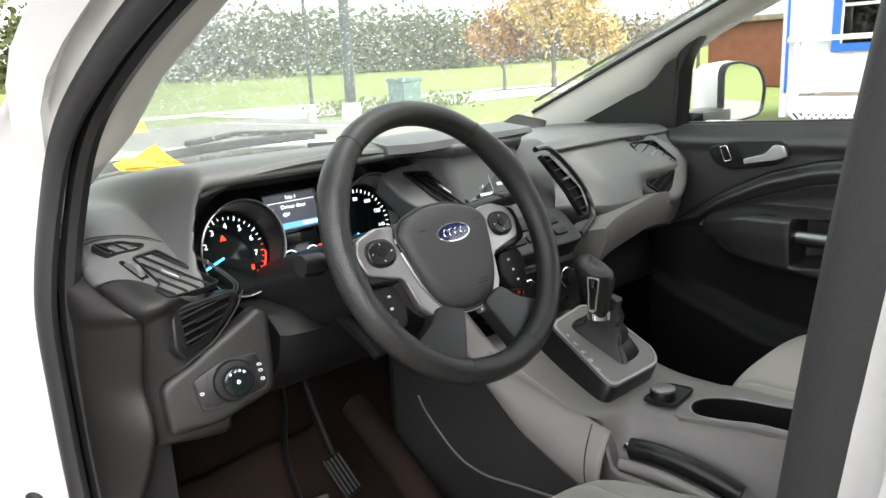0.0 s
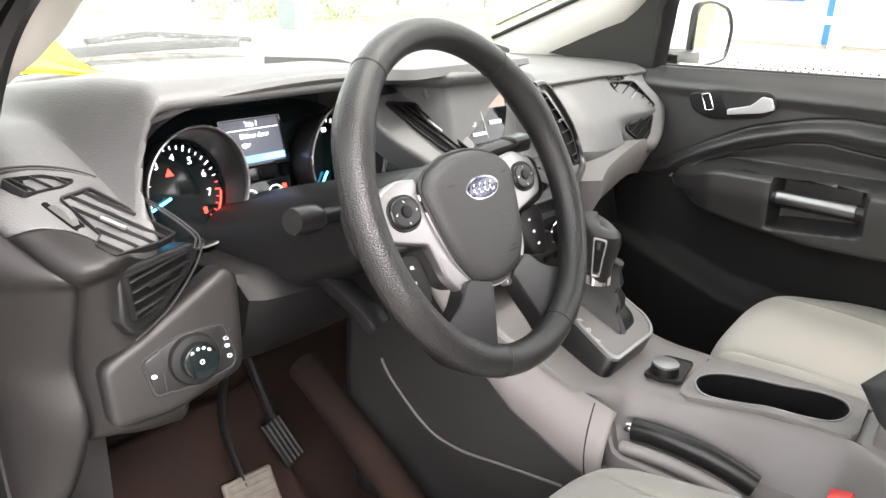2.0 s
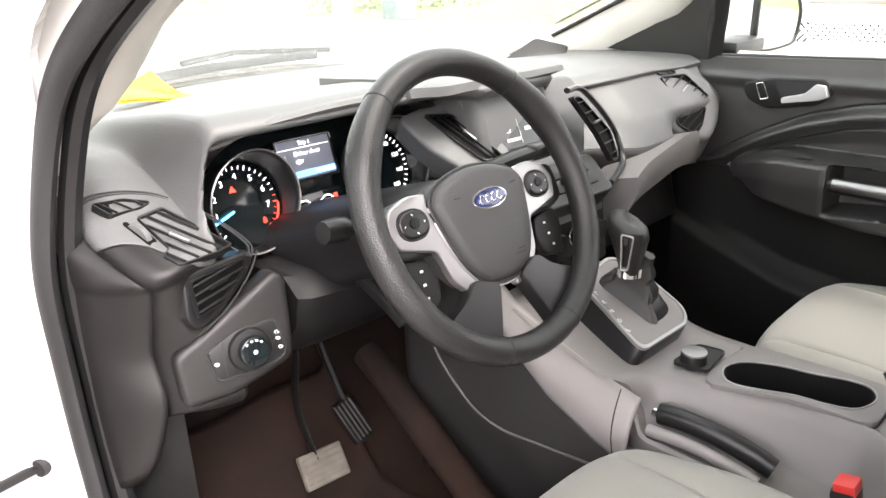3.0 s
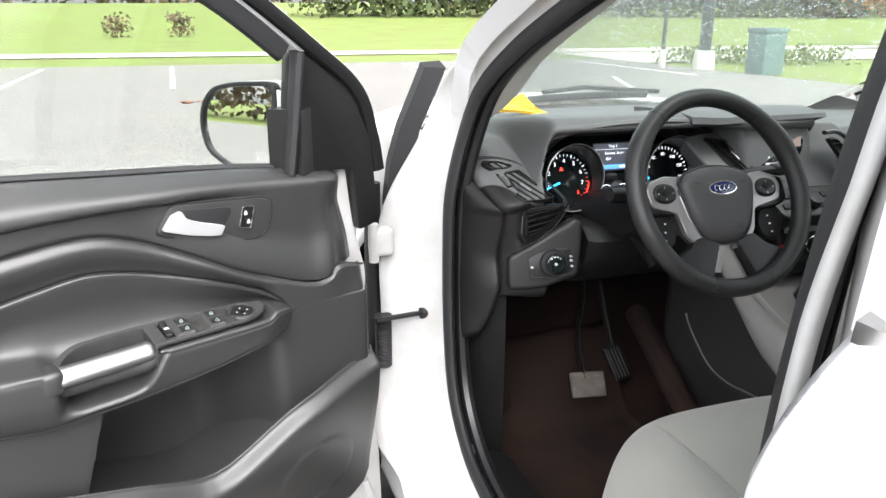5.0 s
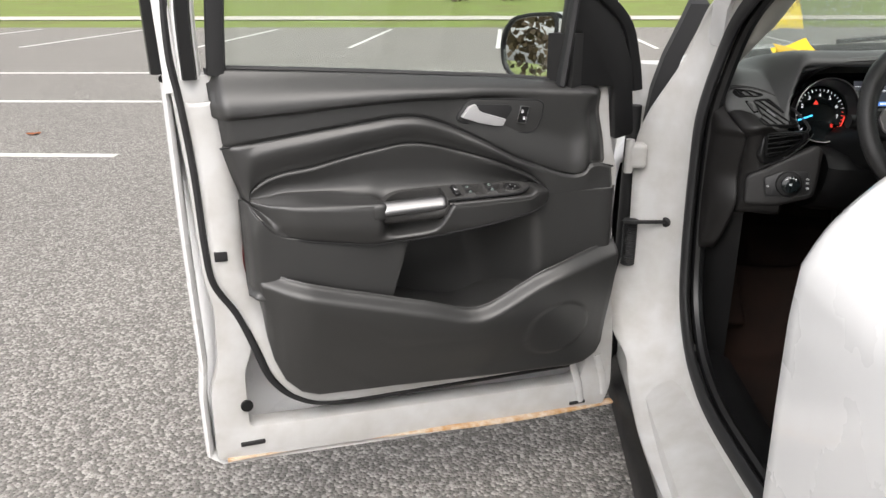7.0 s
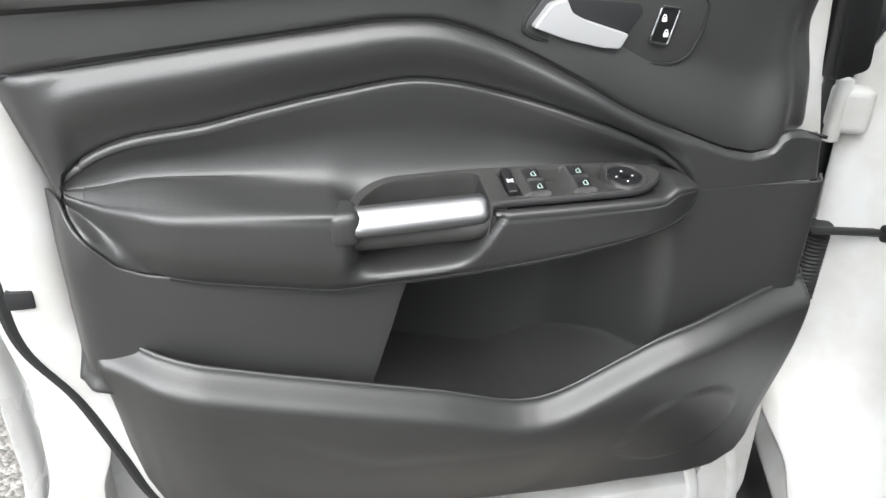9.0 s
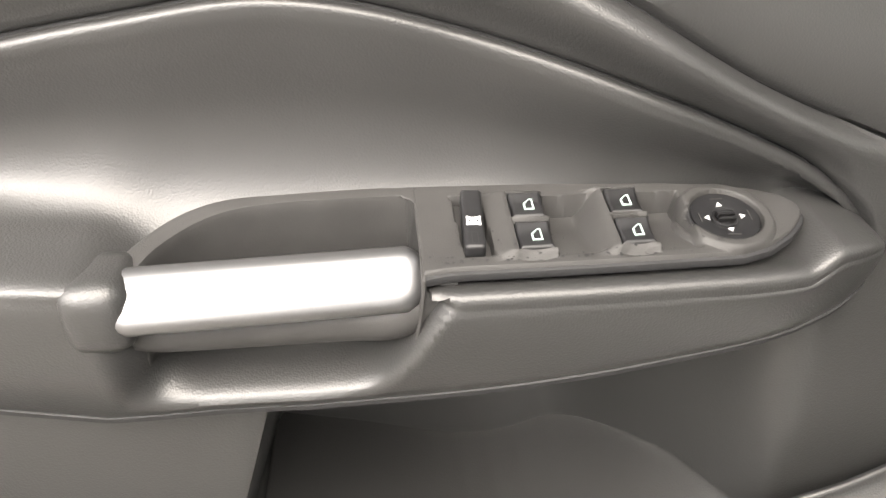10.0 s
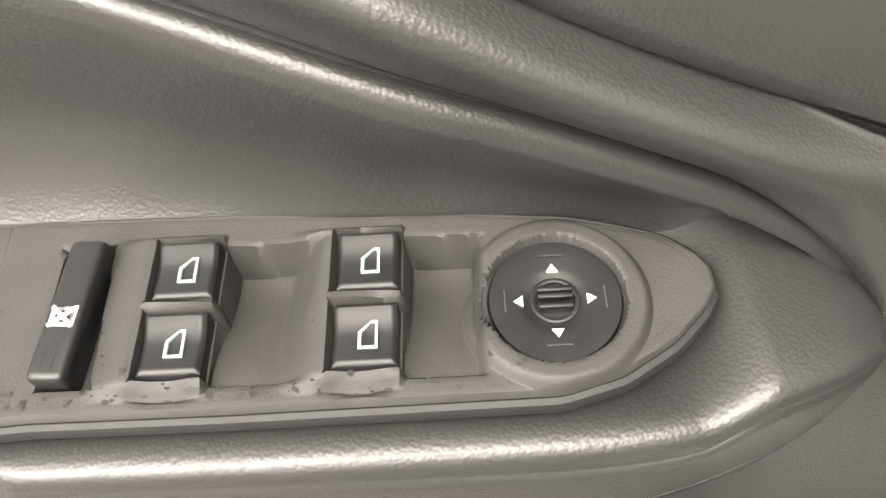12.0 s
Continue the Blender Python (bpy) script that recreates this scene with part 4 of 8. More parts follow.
def panel_low(u, v, a=1.278, b=0.440):
    if b > 0.44:
        b = b - 0.06 * (v - 0.5)
    if a < 1.278:
        a = a - 0.06 * (v - 0.5)
    s = a + (b - a) * u
    hi = arm_lo(s) if 0.617 < s < 1.263 else (0.806 if s > 1 else 0.772)
    lo = line(LEDGE, s) - 0.060
    z = lo + (hi - lo) * v
    d = depth(s, z, low=True)
    d = d + (max(d, 0.040) - d) * smooth(0.10, 0.0, v)
    return dp(s, d - 0.02 * smooth(0.017, 0.0, min(s - 0.440, 1.278 - s)), z)


def panel_foot(u, v):
    w = 0.5 - 0.5 * math.cos(math.pi * u)
    s = 1.259 - 0.824 * w
    lo, hi = line(FOOT, s), line(LEDGE, s) + 0.002
    return foot_at(s, lo + (hi - lo) * v, 0.0, w)


def foot_at(s, z, extra=0.0, w=0.5):
    """A place on the lower trim's face."""
    lo, hi = line(FOOT, s), line(LEDGE, s) + 0.002
    lip = smooth(hi - 0.030, hi - 0.003, z)
    hollow = smooth(0.97, 0.90, s) * smooth(0.60, 0.72, s)
    proud = 0.034 + 0.016 * smooth(1.262, 1.19, s) + 0.028 * smooth(1.262, 1.15, s) * smooth(0.44, 0.62, s)
    d = 0.006 + proud * smooth(lo - 0.02, hi - 0.02, z) ** 0.9 - 0.026 * lip
    shallow = smooth(0.11, 0.0, abs((z - 0.40) - 0.10 * smooth(0.95, 1.15, s))) * smooth(1.20, 1.05, s) * smooth(0.70, 0.80, s)
    d -= 0.003 * smooth(0.0, 0.5, shallow)
    r = math.hypot((s - 0.585) / 0.082, (z - 0.443) / 0.074)
    d += 0.004 * smooth(1.04, 0.97, r) - 0.002 * smooth(0.9, 0.0, r)
    d -= 0.02 * smooth(0.012, 0.0, z - lo) + 0.012 * smooth(0.010, 0.0, min(w, 1 - w))
    return dp(s, d + extra, z)


part("upper_trim", grid(panel_upper, 120, 40), DOOR_PLASTIC, door, "grained black upper trim", thick=0.004)
part("insert_trim", grid(panel_mid, 140, 30), DOOR_PLASTIC, door, "grained black arched insert", thick=0.004)
part("lower_trim", grid(panel_foot, 150, 70), DOOR_PLASTIC, door, "black lower trim with speaker grille", thick=0.004)
part("pocket_face", grid(lambda u, v: panel_low(u, v, 1.278, 0.944), 70, 50), DOOR_PLASTIC, door, "grained black trim beside the map pocket", thick=0.003)
part("map_pocket", grid(lambda u, v: panel_low(u, v, 0.944, 0.440), 150, 80), DOOR_PLASTIC, door, "deep black map pocket and the trim beside it", thick=0.003)
arm_bm = grid(panel_arm, 400, 120)
part("armrest", arm_bm, DOOR_PLASTIC, door, "padded black armrest", thick=0.004)


# seams: thin dark joints and pale welts
def seam_line(name, pts, r, mat):
    part(name, sweep(pts, r, sides=6, up=(0.3, 0.5, 0.8)), mat, door)


seam_line("seam", [dp(s, 0.8 * lift(s), seam(s)) for s in np.linspace(1.305, 0.447, 90)], 0.0022, RUBBER)
seam_line("seam", [dp(s, lift(s) - 0.003, arm_hi(s) + 0.0005) for s in np.linspace(1.2625, 0.617, 120)], 0.0024, RUBBER)
seam_line("seam", [dp(s, arm_f(s) * (0.72 + 0.16 * smooth(0.98, 0.80, s)) + 0.0005, arm_lo(s) - 0.0020) for s in np.linspace(1.2625, 0.617, 120)], 0.0028, RUBBER)

# painted inner shell, outer skin, window frame
SHELL = rounded([(1.385, 1.055), (1.372, 0.86), (1.366, 0.64), (1.352, 0.56), (1.358, 0.42), (1.380, 0.36), (1.382, 0.185), (0.392, 0.142), (0.370, 0.20), (0.375, 0.36), (0.405, 0.60), (0.398, 0.78), (0.425, 0.88), (0.440, 1.00)], 0.02, 4)
m_shell = Matrix.Translation(dp(0, -0.040, 0)) @ Matrix((DOOR_U, Vector((0, 0, 1)), DOOR_N)).transposed().to_4x4()
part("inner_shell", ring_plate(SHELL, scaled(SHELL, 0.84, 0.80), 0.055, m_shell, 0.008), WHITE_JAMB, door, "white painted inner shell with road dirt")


def outer(u, v):
    s = 0.350 + 1.050 * u
    z = 0.135 + (curve(TOP, np.clip(s, 0.46, 1.32)) - 0.165) * v
    return dp(s, -0.100 - 0.075 * math.sin(math.pi * min(v * 0.85 + 0.12, 1.0)) ** 0.8, z + 0.05 * u * smooth(0.2, 0.0, v))


part("outer_skin", grid(outer, 24, 24), WHITE_PAINT, door, "white painted outer skin", thick=-0.008)
flange = [(1.392, 1.06), (1.392, 0.70), (1.388, 0.42), (1.397, 0.34), (1.397, 0.19), (1.37, 0.168), (0.93, 0.148), (0.395, 0.134), (0.378, 0.20), (0.390, 0.6), (0.43, 0.92)]
part("edge_flange", sweep([dp(s, -0.10, z) for s, z in flange], 0.010, 0.045, 8, up=tuple(DOOR_N)), WHITE_PAINT, door)
SEAL_PTS = [(0.500, 0.285), (0.85, 0.288), (1.10, 0.292), (1.19, 0.318), (1.245, 0.375), (1.275, 0.46), (1.305, 0.545), (1.345, 0.62), (1.354, 0.70), (1.358, 0.86), (1.368, 1.00), (1.378, 1.10), (1.372, 1.25), (1.345, 1.40)]
part("weatherstrip", sweep(spline([tuple(dp(s, -0.044, z)) for s, z in SEAL_PTS], 8), 0.0085, 0.010, 8, up=tuple(DOOR_N)), RUBBER, door, "black rubber weatherstrip")
def shell_band(u, v):
    """The painted band between the weatherstrip and the trim: it stands proud of the flange."""
    line_pts = BAND
    k = u * (len(line_pts) - 1)
    i = min(int(k), len(line_pts) - 2)
    p, t = line_pts[i].lerp(line_pts[i + 1], k - i), (line_pts[i + 1] - line_pts[i]).normalized()
    n = Vector((-t.y, t.x))
    w, d = ((0.010, -0.074), (0.011, -0.036), (0.014, -0.024), (0.022, -0.016), (0.050, -0.013), (0.085, -0.026))[round(v * 5)]
    q = p + n * w
    return dp(q.x, d, q.y)


BAND = [Vector((p.x, p.y)) for p in spline([(s, z, 0) for s, z in SEAL_PTS[:-3]], 8)]
part("shell_band", grid(shell_band, 90, 6), WHITE_JAMB, door, "raised white painted band round the trim", thick=0.003)
part("weatherstrip", sweep(spline([tuple(dp(s, -0.036, z)) for s, z in ((0.52, 0.285), (0.66, 0.286), (0.9, 0.289))], 4), 0.003, 0.004, 6, up=tuple(DOOR_N)), RUBBER, door)
part("edge_cover", sweep([dp(1.402, -0.055, 1.055), dp(1.404, -0.050, 1.20), dp(1.385, -0.035, 1.38)], 0.014, 0.012, 8, up=tuple(DOOR_N), square=0.7), SATIN_BLACK, door, "black cover on the window frame's rear edge")
part("window_frame", sweep([dp(1.378, -0.050, 1.02), dp(1.384, -0.046, 1.20), dp(1.360, -0.032, 1.38)], 0.016, 0.010, 8, up=tuple(DOOR_N), square=0.7), WHITE_PAINT, door, "white painted window frame")

FR = [(1.345, 1.045), (1.343, 1.20), (1.315, 1.40), (1.24, 1.475), (1.10, 1.480), (0.90, 1.43), (0.70, 1.335), (0.52, 1.215), (0.42, 1.135), (0.385, 1.05), (0.372, 0.98)]


def frame_lean(z):
    return -0.05 + 0.16 * max(z - 1.08, 0) ** 1.15


frame_line = spline([tuple(dp(s, frame_lean(z) - 0.005, z)) for s, z in FR], 6)
part("window_frame", sweep(frame_line, 0.022, 0.020, 8, up=tuple(DOOR_N), square=0.7), WHITE_PAINT, door, "white painted window frame")
part("window_frame", sweep([p + DOOR_N * 0.024 for p in frame_line], 0.014, 0.010, 8, up=tuple(DOOR_N), square=0.7), SATIN_BLACK, door, "black inner cover of the window frame")
inner_line = [Vector(p) for p in spline([tuple(dp(s, frame_lean(z) + 0.012, z)) for s, z in ((1.296, 1.05), (1.285, 1.20), (1.262, 1.38), (1.22, 1.445), (1.10, 1.445), (0.90, 1.395), (0.70, 1.295), (0.57, 1.205))], 6)]
part("glass_channel", sweep(inner_line, 0.018, 0.012, 8, up=tuple(DOOR_N), square=0.7), RUBBER, door, "black glass run channel")
sail = [(0.575, 1.000), (0.555, 1.205), (0.52, 1.213), (0.43, 1.13), (0.392, 1.04), (0.375, 0.88), (0.425, 0.868), (0.435, 0.99)]
part("sail_panel", plate(rounded(sail, 0.01, 3), 0.03, m_shell @ Matrix.Translation((0, 0, 0.018)), 0.006), SATIN_BLACK, door, "black corner panel behind the mirror")
part("glass_channel", sweep([dp(0.572, -0.018, 1.0), dp(0.560, -0.014, 1.10), dp(0.550, -0.008, 1.205)], 0.010, 0.016, 8, up=tuple(DOOR_N)), RUBBER, door)
pane = part("window_glass", grid(lambda u, v: dp(1.30 - 0.74 * u, frame_lean(1.02 + 0.40 * v) - 0.014, 1.02 + (0.02 + 0.40 * (1 - 0.42 * smooth(0.3, 1, u))) * v), 14, 8), GLASS, door, "lowered-tint clear window glass", thick=0.003)
pane.visible_shadow = False
part("belt_strip", sweep([dp(s, -0.052, curve(TOP, s) + 0.002) for s in np.linspace(1.30, 0.55, 16)], 0.010, 0.006, 8, up=(0, 0, 1)), RUBBER, door)
part("belt_strip", sweep([dp(s, -0.075, curve(TOP, s) - 0.004) for s in np.linspace(1.30, 0.50, 16)], 0.005, 0.004, 8, up=(0, 0, 1)), CHROME, door, "bright chrome outer belt strip")

# small things on the shell
part("drain_plug", disc(0.014, 0.010, on_door(1.305, -0.036, 0.322), 20, 0.004), HARD_BLACK, door, "black rubber plug")
part("latch", box((0.026, 0.020, 0.012), on_door(1.325, -0.015, 0.690), 0.002), RUBBER, door, "black latch opening")
part("drain_slot", box((0.055, 0.010, 0.006), on_door(1.300, -0.038, 0.222), 0.002), RUBBER, door)
part("drain_slot", box((0.045, 0.008, 0.006), on_door(0.47, -0.038, 0.168), 0.002), RUBBER, door)
part("reflector", box((0.010, 0.075, 0.006), on_door(1.279, -0.022, 0.675) @ Matrix.Rotation(radians(-7), 4, "Z"), 0.002), material("dark_red_reflector", (0.10, 0.01, 0.012), 0.2), door, "dark red reflector strip")
part("bump_stop", disc(0.007, 0.012, on_door(1.395, -0.06, 1.045), 14, 0.002), HARD_BLACK, door)
rust = material("rust_stained_paint", (0.45, 0.25, 0.10), 0.8, vary=0.6, vary_scale=40, second=(0.62, 0.55, 0.45), grain=0.3, grain_scale=200)
part("sealed_hem", sweep([dp(s, -0.045 - 0.01 * math.sin(7 * s), 0.140 + 0.043 * (s - 0.345) + 0.004) for s in np.linspace(1.36, 0.36, 40)], 0.006, 0.012, 6, up=tuple(DOOR_N)), rust, door, "rust-stained lower hem")
for s0, z0 in ((0.46, 0.20), (0.39, 0.21)):
    part("shell_rib", sweep([dp(s0, -0.040, z0 - 0.03), dp(s0 + 0.012, -0.036, z0 + 0.03), dp(s0 + 0.03, -0.040, z0 + 0.09)], 0.010, 0.007, 8, up=tuple(DOOR_N)), WHITE_JAMB, door)

# speaker grille: fine raised rings
rings_bm = [sweep([foot_at(0.585 + r * 0.082 * math.cos(a), 0.443 + r * 0.074 * math.sin(a), 0.0005) for a in np.linspace(0, 2 * math.pi, 33)[:-1]], 0.0013, sides=5, closed=True, up=tuple(DOOR_N)) for r in (1.0, 0.9, 0.8, 0.7, 0.6, 0.5, 0.4)]
part("speaker_rim", joined(*rings_bm), DOOR_PLASTIC, door)

# release handle in its bezel, and the lock rocker
bez = rounded([(0.823, 0.945), (0.821, 0.955), (0.802, 0.982), (0.790, 0.986), (0.639, 0.976), (0.625, 0.968), (0.628, 0.940), (0.640, 0.914), (0.658, 0.907), (0.698, 0.910), (0.810, 0.938)], 0.008, 4)
hole = rounded([(0.782, 0.975), (0.703, 0.969), (0.699, 0.960), (0.713, 0.940), (0.722, 0.924), (0.761, 0.932), (0.777, 0.961)], 0.005, 4)
m_trim = Matrix.Translation(dp(0, 0.0, 0)) @ Matrix((DOOR_U, Vector((0, 0, 1)), DOOR_N)).transposed().to_4x4()
release = part("release_bezel", plate(bez, 0.012, m_trim @ Matrix.Translation((0, 0, 0.0120)), 0.004, 3), DOOR_PLASTIC, door, "grained black bezel of the release handle")
part("rim", sweep([m_trim @ Vector((s, z, 0.0105)) for s, z in bez], 0.0022, sides=6, closed=True, up=tuple(DOOR_N)), RUBBER, release)
# flat plate on the bezel; its black stands for the hollow's shade
part("recess", plate(hole, 0.004, m_trim @ Matrix.Translation((0, 0, 0.0135)), 0.001), RUBBER, release, "flat dark plate for the shade in the handle's hollow")
lever = rounded([(0.816, 0.950), (0.800, 0.971), (0.785, 0.976), (0.778, 0.963), (0.764, 0.956), (0.716, 0.941), (0.724, 0.927), (0.744, 0.929), (0.779, 0.937)], 0.003, 4)
part("release_handle", plate(lever, 0.012, m_trim @ Matrix.Translation((0, 0, 0.0225)), 0.005, 4), material("satin_silver_handle", (0.58, 0.58, 0.59), 0.33, metal=0.5, vary=0.05), door, "satin silver door release handle")
lock_out = rounded([(0.689, 0.932), (0.680, 0.966), (0.660, 0.963), (0.669, 0.928)], 0.003, 3)
lock = part("lock_rocker", plate(lock_out, 0.008, m_trim @ Matrix.Translation((0, 0, 0.0150)), 0.002), HARD_BLACK, door, "black lock rocker in a chrome rim")
part("rim", sweep([m_trim @ Vector((s, z, 0.0152)) for s, z in lock_out], 0.0013, sides=6, closed=True, up=tuple(DOOR_N)), CHROME, lock, "chrome rim")
for k in (-1, 1):
    c = m_trim @ Matrix.Translation((0.6745 + 0.0020 * k, 0.9473 + 0.0075 * k, 0.0156))
    part("padlock_icon", joined(box((0.005, 0.004, 0.0012), c @ Matrix.Translation((0, -0.0015, 0)), 0), sweep([c @ Vector((0.0018 * math.cos(a), 0.0005 + 0.0028 * math.sin(a), 0)) for a in np.linspace(0, math.pi, 7)], 0.0006, sides=4)), WHITE_MARK, lock)

# ---- switch panel on the armrest: f runs along the door from s = 0.84 towards the hinges ----
SWZ = 0.790


def sw(s, d, h=0.0):
    """A place on the switch panel's slightly tilted and skewed top."""
    return dp(0.805 + (s - 0.777) * 1.10, d * 1.06 - 0.0025, SWZ - 0.24 * (d - 0.0375) + h)


def sw_frame(s, d, h=0.0):
    return facing(sw(s, d, h), (Vector((0, 0, 1)) + DOOR_N * 0.24).normalized(), -DOOR_N) @ Matrix.Scale(1.08, 4)


SW_IN = [(0.650, 0.0335), (0.6510, 0.0300), (0.6535, 0.0260), (0.657, 0.0227), (0.663, 0.0195), (0.6714, 0.0167), (0.6837, 0.0135), (0.7123, 0.0105), (0.7717, 0.0075), (0.84, 0.0058)]
SW_LOW = [(0.650, 0.0335), (0.6508, 0.0360), (0.6537, 0.0408), (0.6618, 0.0490), (0.6745, 0.0567), (0.6887, 0.0607), (0.7645, 0.0618), (0.8103, 0.0618), (0.8200, 0.0624), (0.8286, 0.0640)]
SW_GREY = material("grey_black_switch_plastic", (0.038, 0.037, 0.036), 0.55, grain=0.3, grain_scale=1300, vary=0.2, vary_scale=60, spec=0.4)
CAP_BLACK = material("black_switch_plastic", (0.015, 0.015, 0.016), 0.36, grain=0.12, grain_scale=1500, vary=0.3, vary_scale=120, spec=0.4)
CAPS = (0.7785, 0.7330)
DS, DD = 0.6883, 0.0378


def sw_height(s, d):
    """The switch panel's relief: humps beside the caps, sunken finger wells, the dial's collar."""
    h = 0.0060
    for s0, far in ((CAPS[0], 0.7515), (CAPS[1], 0.7060)):
        slope = smooth(far + 0.004, far - 0.010, s) if s0 > 0.75 else smooth(far + 0.001, far - 0.002, s)
        floor = (1 - slope) * smooth(s0 - 0.0084, s0 - 0.0092, s) * smooth(0.0168, 0.0176, d) * smooth(0.0566, 0.0545, d)
        h -= floor * (0.0125 - 0.0092 * smooth(0.02, 0.055, d))
        hump = smooth(s0 + 0.022, s0 + 0.009, s) * smooth(s0 - 0.0087, s0 - 0.0080, s) * smooth(0.0135, 0.0170, d) * smooth(0.0590, 0.0545, d)
        h += 0.0034 * hump
        for d0 in (0.0258, 0.0460):
            gap = smooth(0.0092, 0.0085, abs(s - s0)) * smooth(0.0098, 0.0091, abs(d - d0 + 0.0006))
            h -= 0.006 * gap
        dent = math.hypot((s - s0 - 0.001) / 0.0105, (d - 0.0572) / 0.0028)
        h -= 0.0014 * smooth(1.0, 0.55, dent)
    r = math.hypot((s - DS) / 0.0168, (d - DD) / 0.0170)
    collar = smooth(1.34, 1.20, r)
    h += 0.0026 * collar * smooth(0.98, 1.04, r) - 0.004 * smooth(1.03, 1.0, r)
    lock = smooth(0.0072, 0.0066, abs(s - 0.8045 - 0.06 * (0.035 - d))) * smooth(0.0206, 0.0200, abs(d - 0.0350))
    return h - 0.005 * lock


def sw_sheet(u, v):
    w = 1 - (1 - u) ** 1.6
    s = 0.8286 - 0.1784 * w
    a, b = line(SW_IN, s), line(SW_LOW, s)
    d = a + (b - a) * v
    e = min(v, 1 - v) * (b - a)
    h = sw_height(s, d) - 0.0035 * smooth(0.0014, 0.0, min(e, s - 0.650))
    return sw(s, d, h)


panel = part("switch_panel", grid(sw_sheet, 300, 110), SW_GREY, door, "dusty grey-black switch panel with dirt specks", thick=0.002)
# joint between the pad and the panel
joint = [sw(s, line(SW_LOW, s) + 0.0008, 0.0032) for s in np.linspace(0.8286, 0.651, 60)] + [sw(s, line(SW_IN, s) - 0.0006, 0.0030) for s in np.linspace(0.651, 0.84, 50)]
part("joint", sweep(joint, 0.0020, 0.0026, sides=8), RUBBER, panel)
# frame round the grip: a flat strip, falling to the bar at its far end
GRIP_HOLE = [(0.8286, 0.0190), (0.8310, 0.0145), (0.8362, 0.0124), (0.8657, 0.0128), (0.9014, 0.0145), (0.9230, 0.0205), (0.9407, 0.0351), (0.9500, 0.0520)]
GRIP_OUT = [(0.8286, 0.0058), (0.8479, 0.0056), (0.8720, 0.0066), (0.8937, 0.0080), (0.9185, 0.0100), (0.9390, 0.0200), (0.9560, 0.0400), (0.9640, 0.0600)]
out_line, hole_line = spline([(s, d, 0) for s, d in GRIP_OUT], 8), spline([(s, d, 0) for s, d in GRIP_HOLE], 8)


def grip_strip(u, v):
    i = u * (len(out_line) - 1)
    k = min(int(i), len(out_line) - 2)
    a = out_line[k].lerp(out_line[k + 1], i - k)
    j = u * (len(hole_line) - 1)
    m = min(int(j), len(hole_line) - 2)
    b = hole_line[m].lerp(hole_line[m + 1], j - m)
    p = a.lerp(b, min(v / 0.6, 1.0))
    drop = -0.012 * smooth(0.45, 1.0, u)
    h = 0.006 + drop * 0.4 - 0.0030 * smooth(0.10, 0.0, v) - 0.050 * max(v - 0.6, 0) / 0.4 - 0.0008 * smooth(0.56, 0.62, v)
    return sw(p.x, p.y, h)


part("grip_frame", grid(grip_strip, 90, 24), SW_GREY, panel, "grey frame round the grip", thick=0.0016)
part("grip_cheek", grid(lambda u, v: sw(0.8286 + 0.0060 * (max(v - 0.10, 0) / 0.9) ** 1.5, 0.0150 + 0.0520 * u, 0.0060 - 0.0010 * smooth(0.0, 0.12, v) - 0.052 * max(v - 0.06, 0)), 20, 16), SW_GREY, panel, thick=0.0016)


def switch_cap(s, d, parent, ls=0.0162, ld=0.0166):
    def cap(u, v):
        a, b = (u - 0.5) * ls, (v - 0.5) * ld
        e = max(abs(2 * u - 1), abs(2 * v - 1))
        h = 0.0034 - 0.0009 * math.sin(math.pi * v) + 0.0012 * smooth(0.5, 1.0, 1 - v) - 0.0012 * smooth(0.78, 0.97, e) - 0.007 * smooth(0.965, 1.0, e)
        return sw(s + a, d + b, 0.0062 + h)
    part("window_switch", grid(cap, 30, 30), CAP_BLACK, parent, "black window switch with a pale icon")
    f = sw_frame(s - 0.0006, d + 0.0003, 0.0096)
    icon = [(-0.0021, -0.0034), (0.0025, -0.0034), (0.0025, 0.0036), (0.0010, 0.0036), (-0.0021, 0.0008)]
    return ring_plate(icon, scaled(icon, 0.72, 0.84), 0.0008, f)


PALE_GREEN = material("pale_green_icon_print", (0.44, 0.56, 0.52), 0.5)
for s in CAPS:
    for d in (0.0256, 0.0458):
        part("window_icon", switch_cap(s, d, panel), PALE_GREEN, panel)

# rear-window lock button, a little skewed
lock_m = sw_frame(0.8045, 0.0350, 0.0075) @ Matrix.Rotation(radians(-4), 4, "Z")
part("lockout_button", box((0.0096, 0.0385, 0.010), lock_m @ Matrix.Translation((0, -0.0006, 0)), 0.0022, 3), CAP_BLACK, panel, "black window lock button with a white icon")
f = lock_m @ Matrix.Translation((0, -0.0035, 0.0050))
part("lockout_icon", joined(box((0.0080, 0.0010, 0.0008), f @ Matrix.Rotation(radians(40), 4, "Z"), 0), box((0.0080, 0.0010, 0.0008), f @ Matrix.Rotation(radians(-40), 4, "Z"), 0),
                            ring_plate([(-0.0032, -0.0026), (0.0032, -0.0026), (0.0032, 0.0030), (-0.0032, 0.0024)], [(-0.0020, -0.0014), (0.0020, -0.0014), (0.0020, 0.0018), (-0.0020, 0.0014)], 0.0008, f)), WHITE_MARK, panel)
part("lockout_lamp", ring_plate([(-0.0016, -0.0036), (0.0016, -0.0036), (0.0016, 0.0036), (-0.0016, 0.0036)], [(-0.0011, -0.0031), (0.0011, -0.0031), (0.0011, 0.0031), (-0.0011, 0.0031)], 0.0006, lock_m @ Matrix.Translation((0, -0.0140, 0.0050))), SW_GREY, panel)

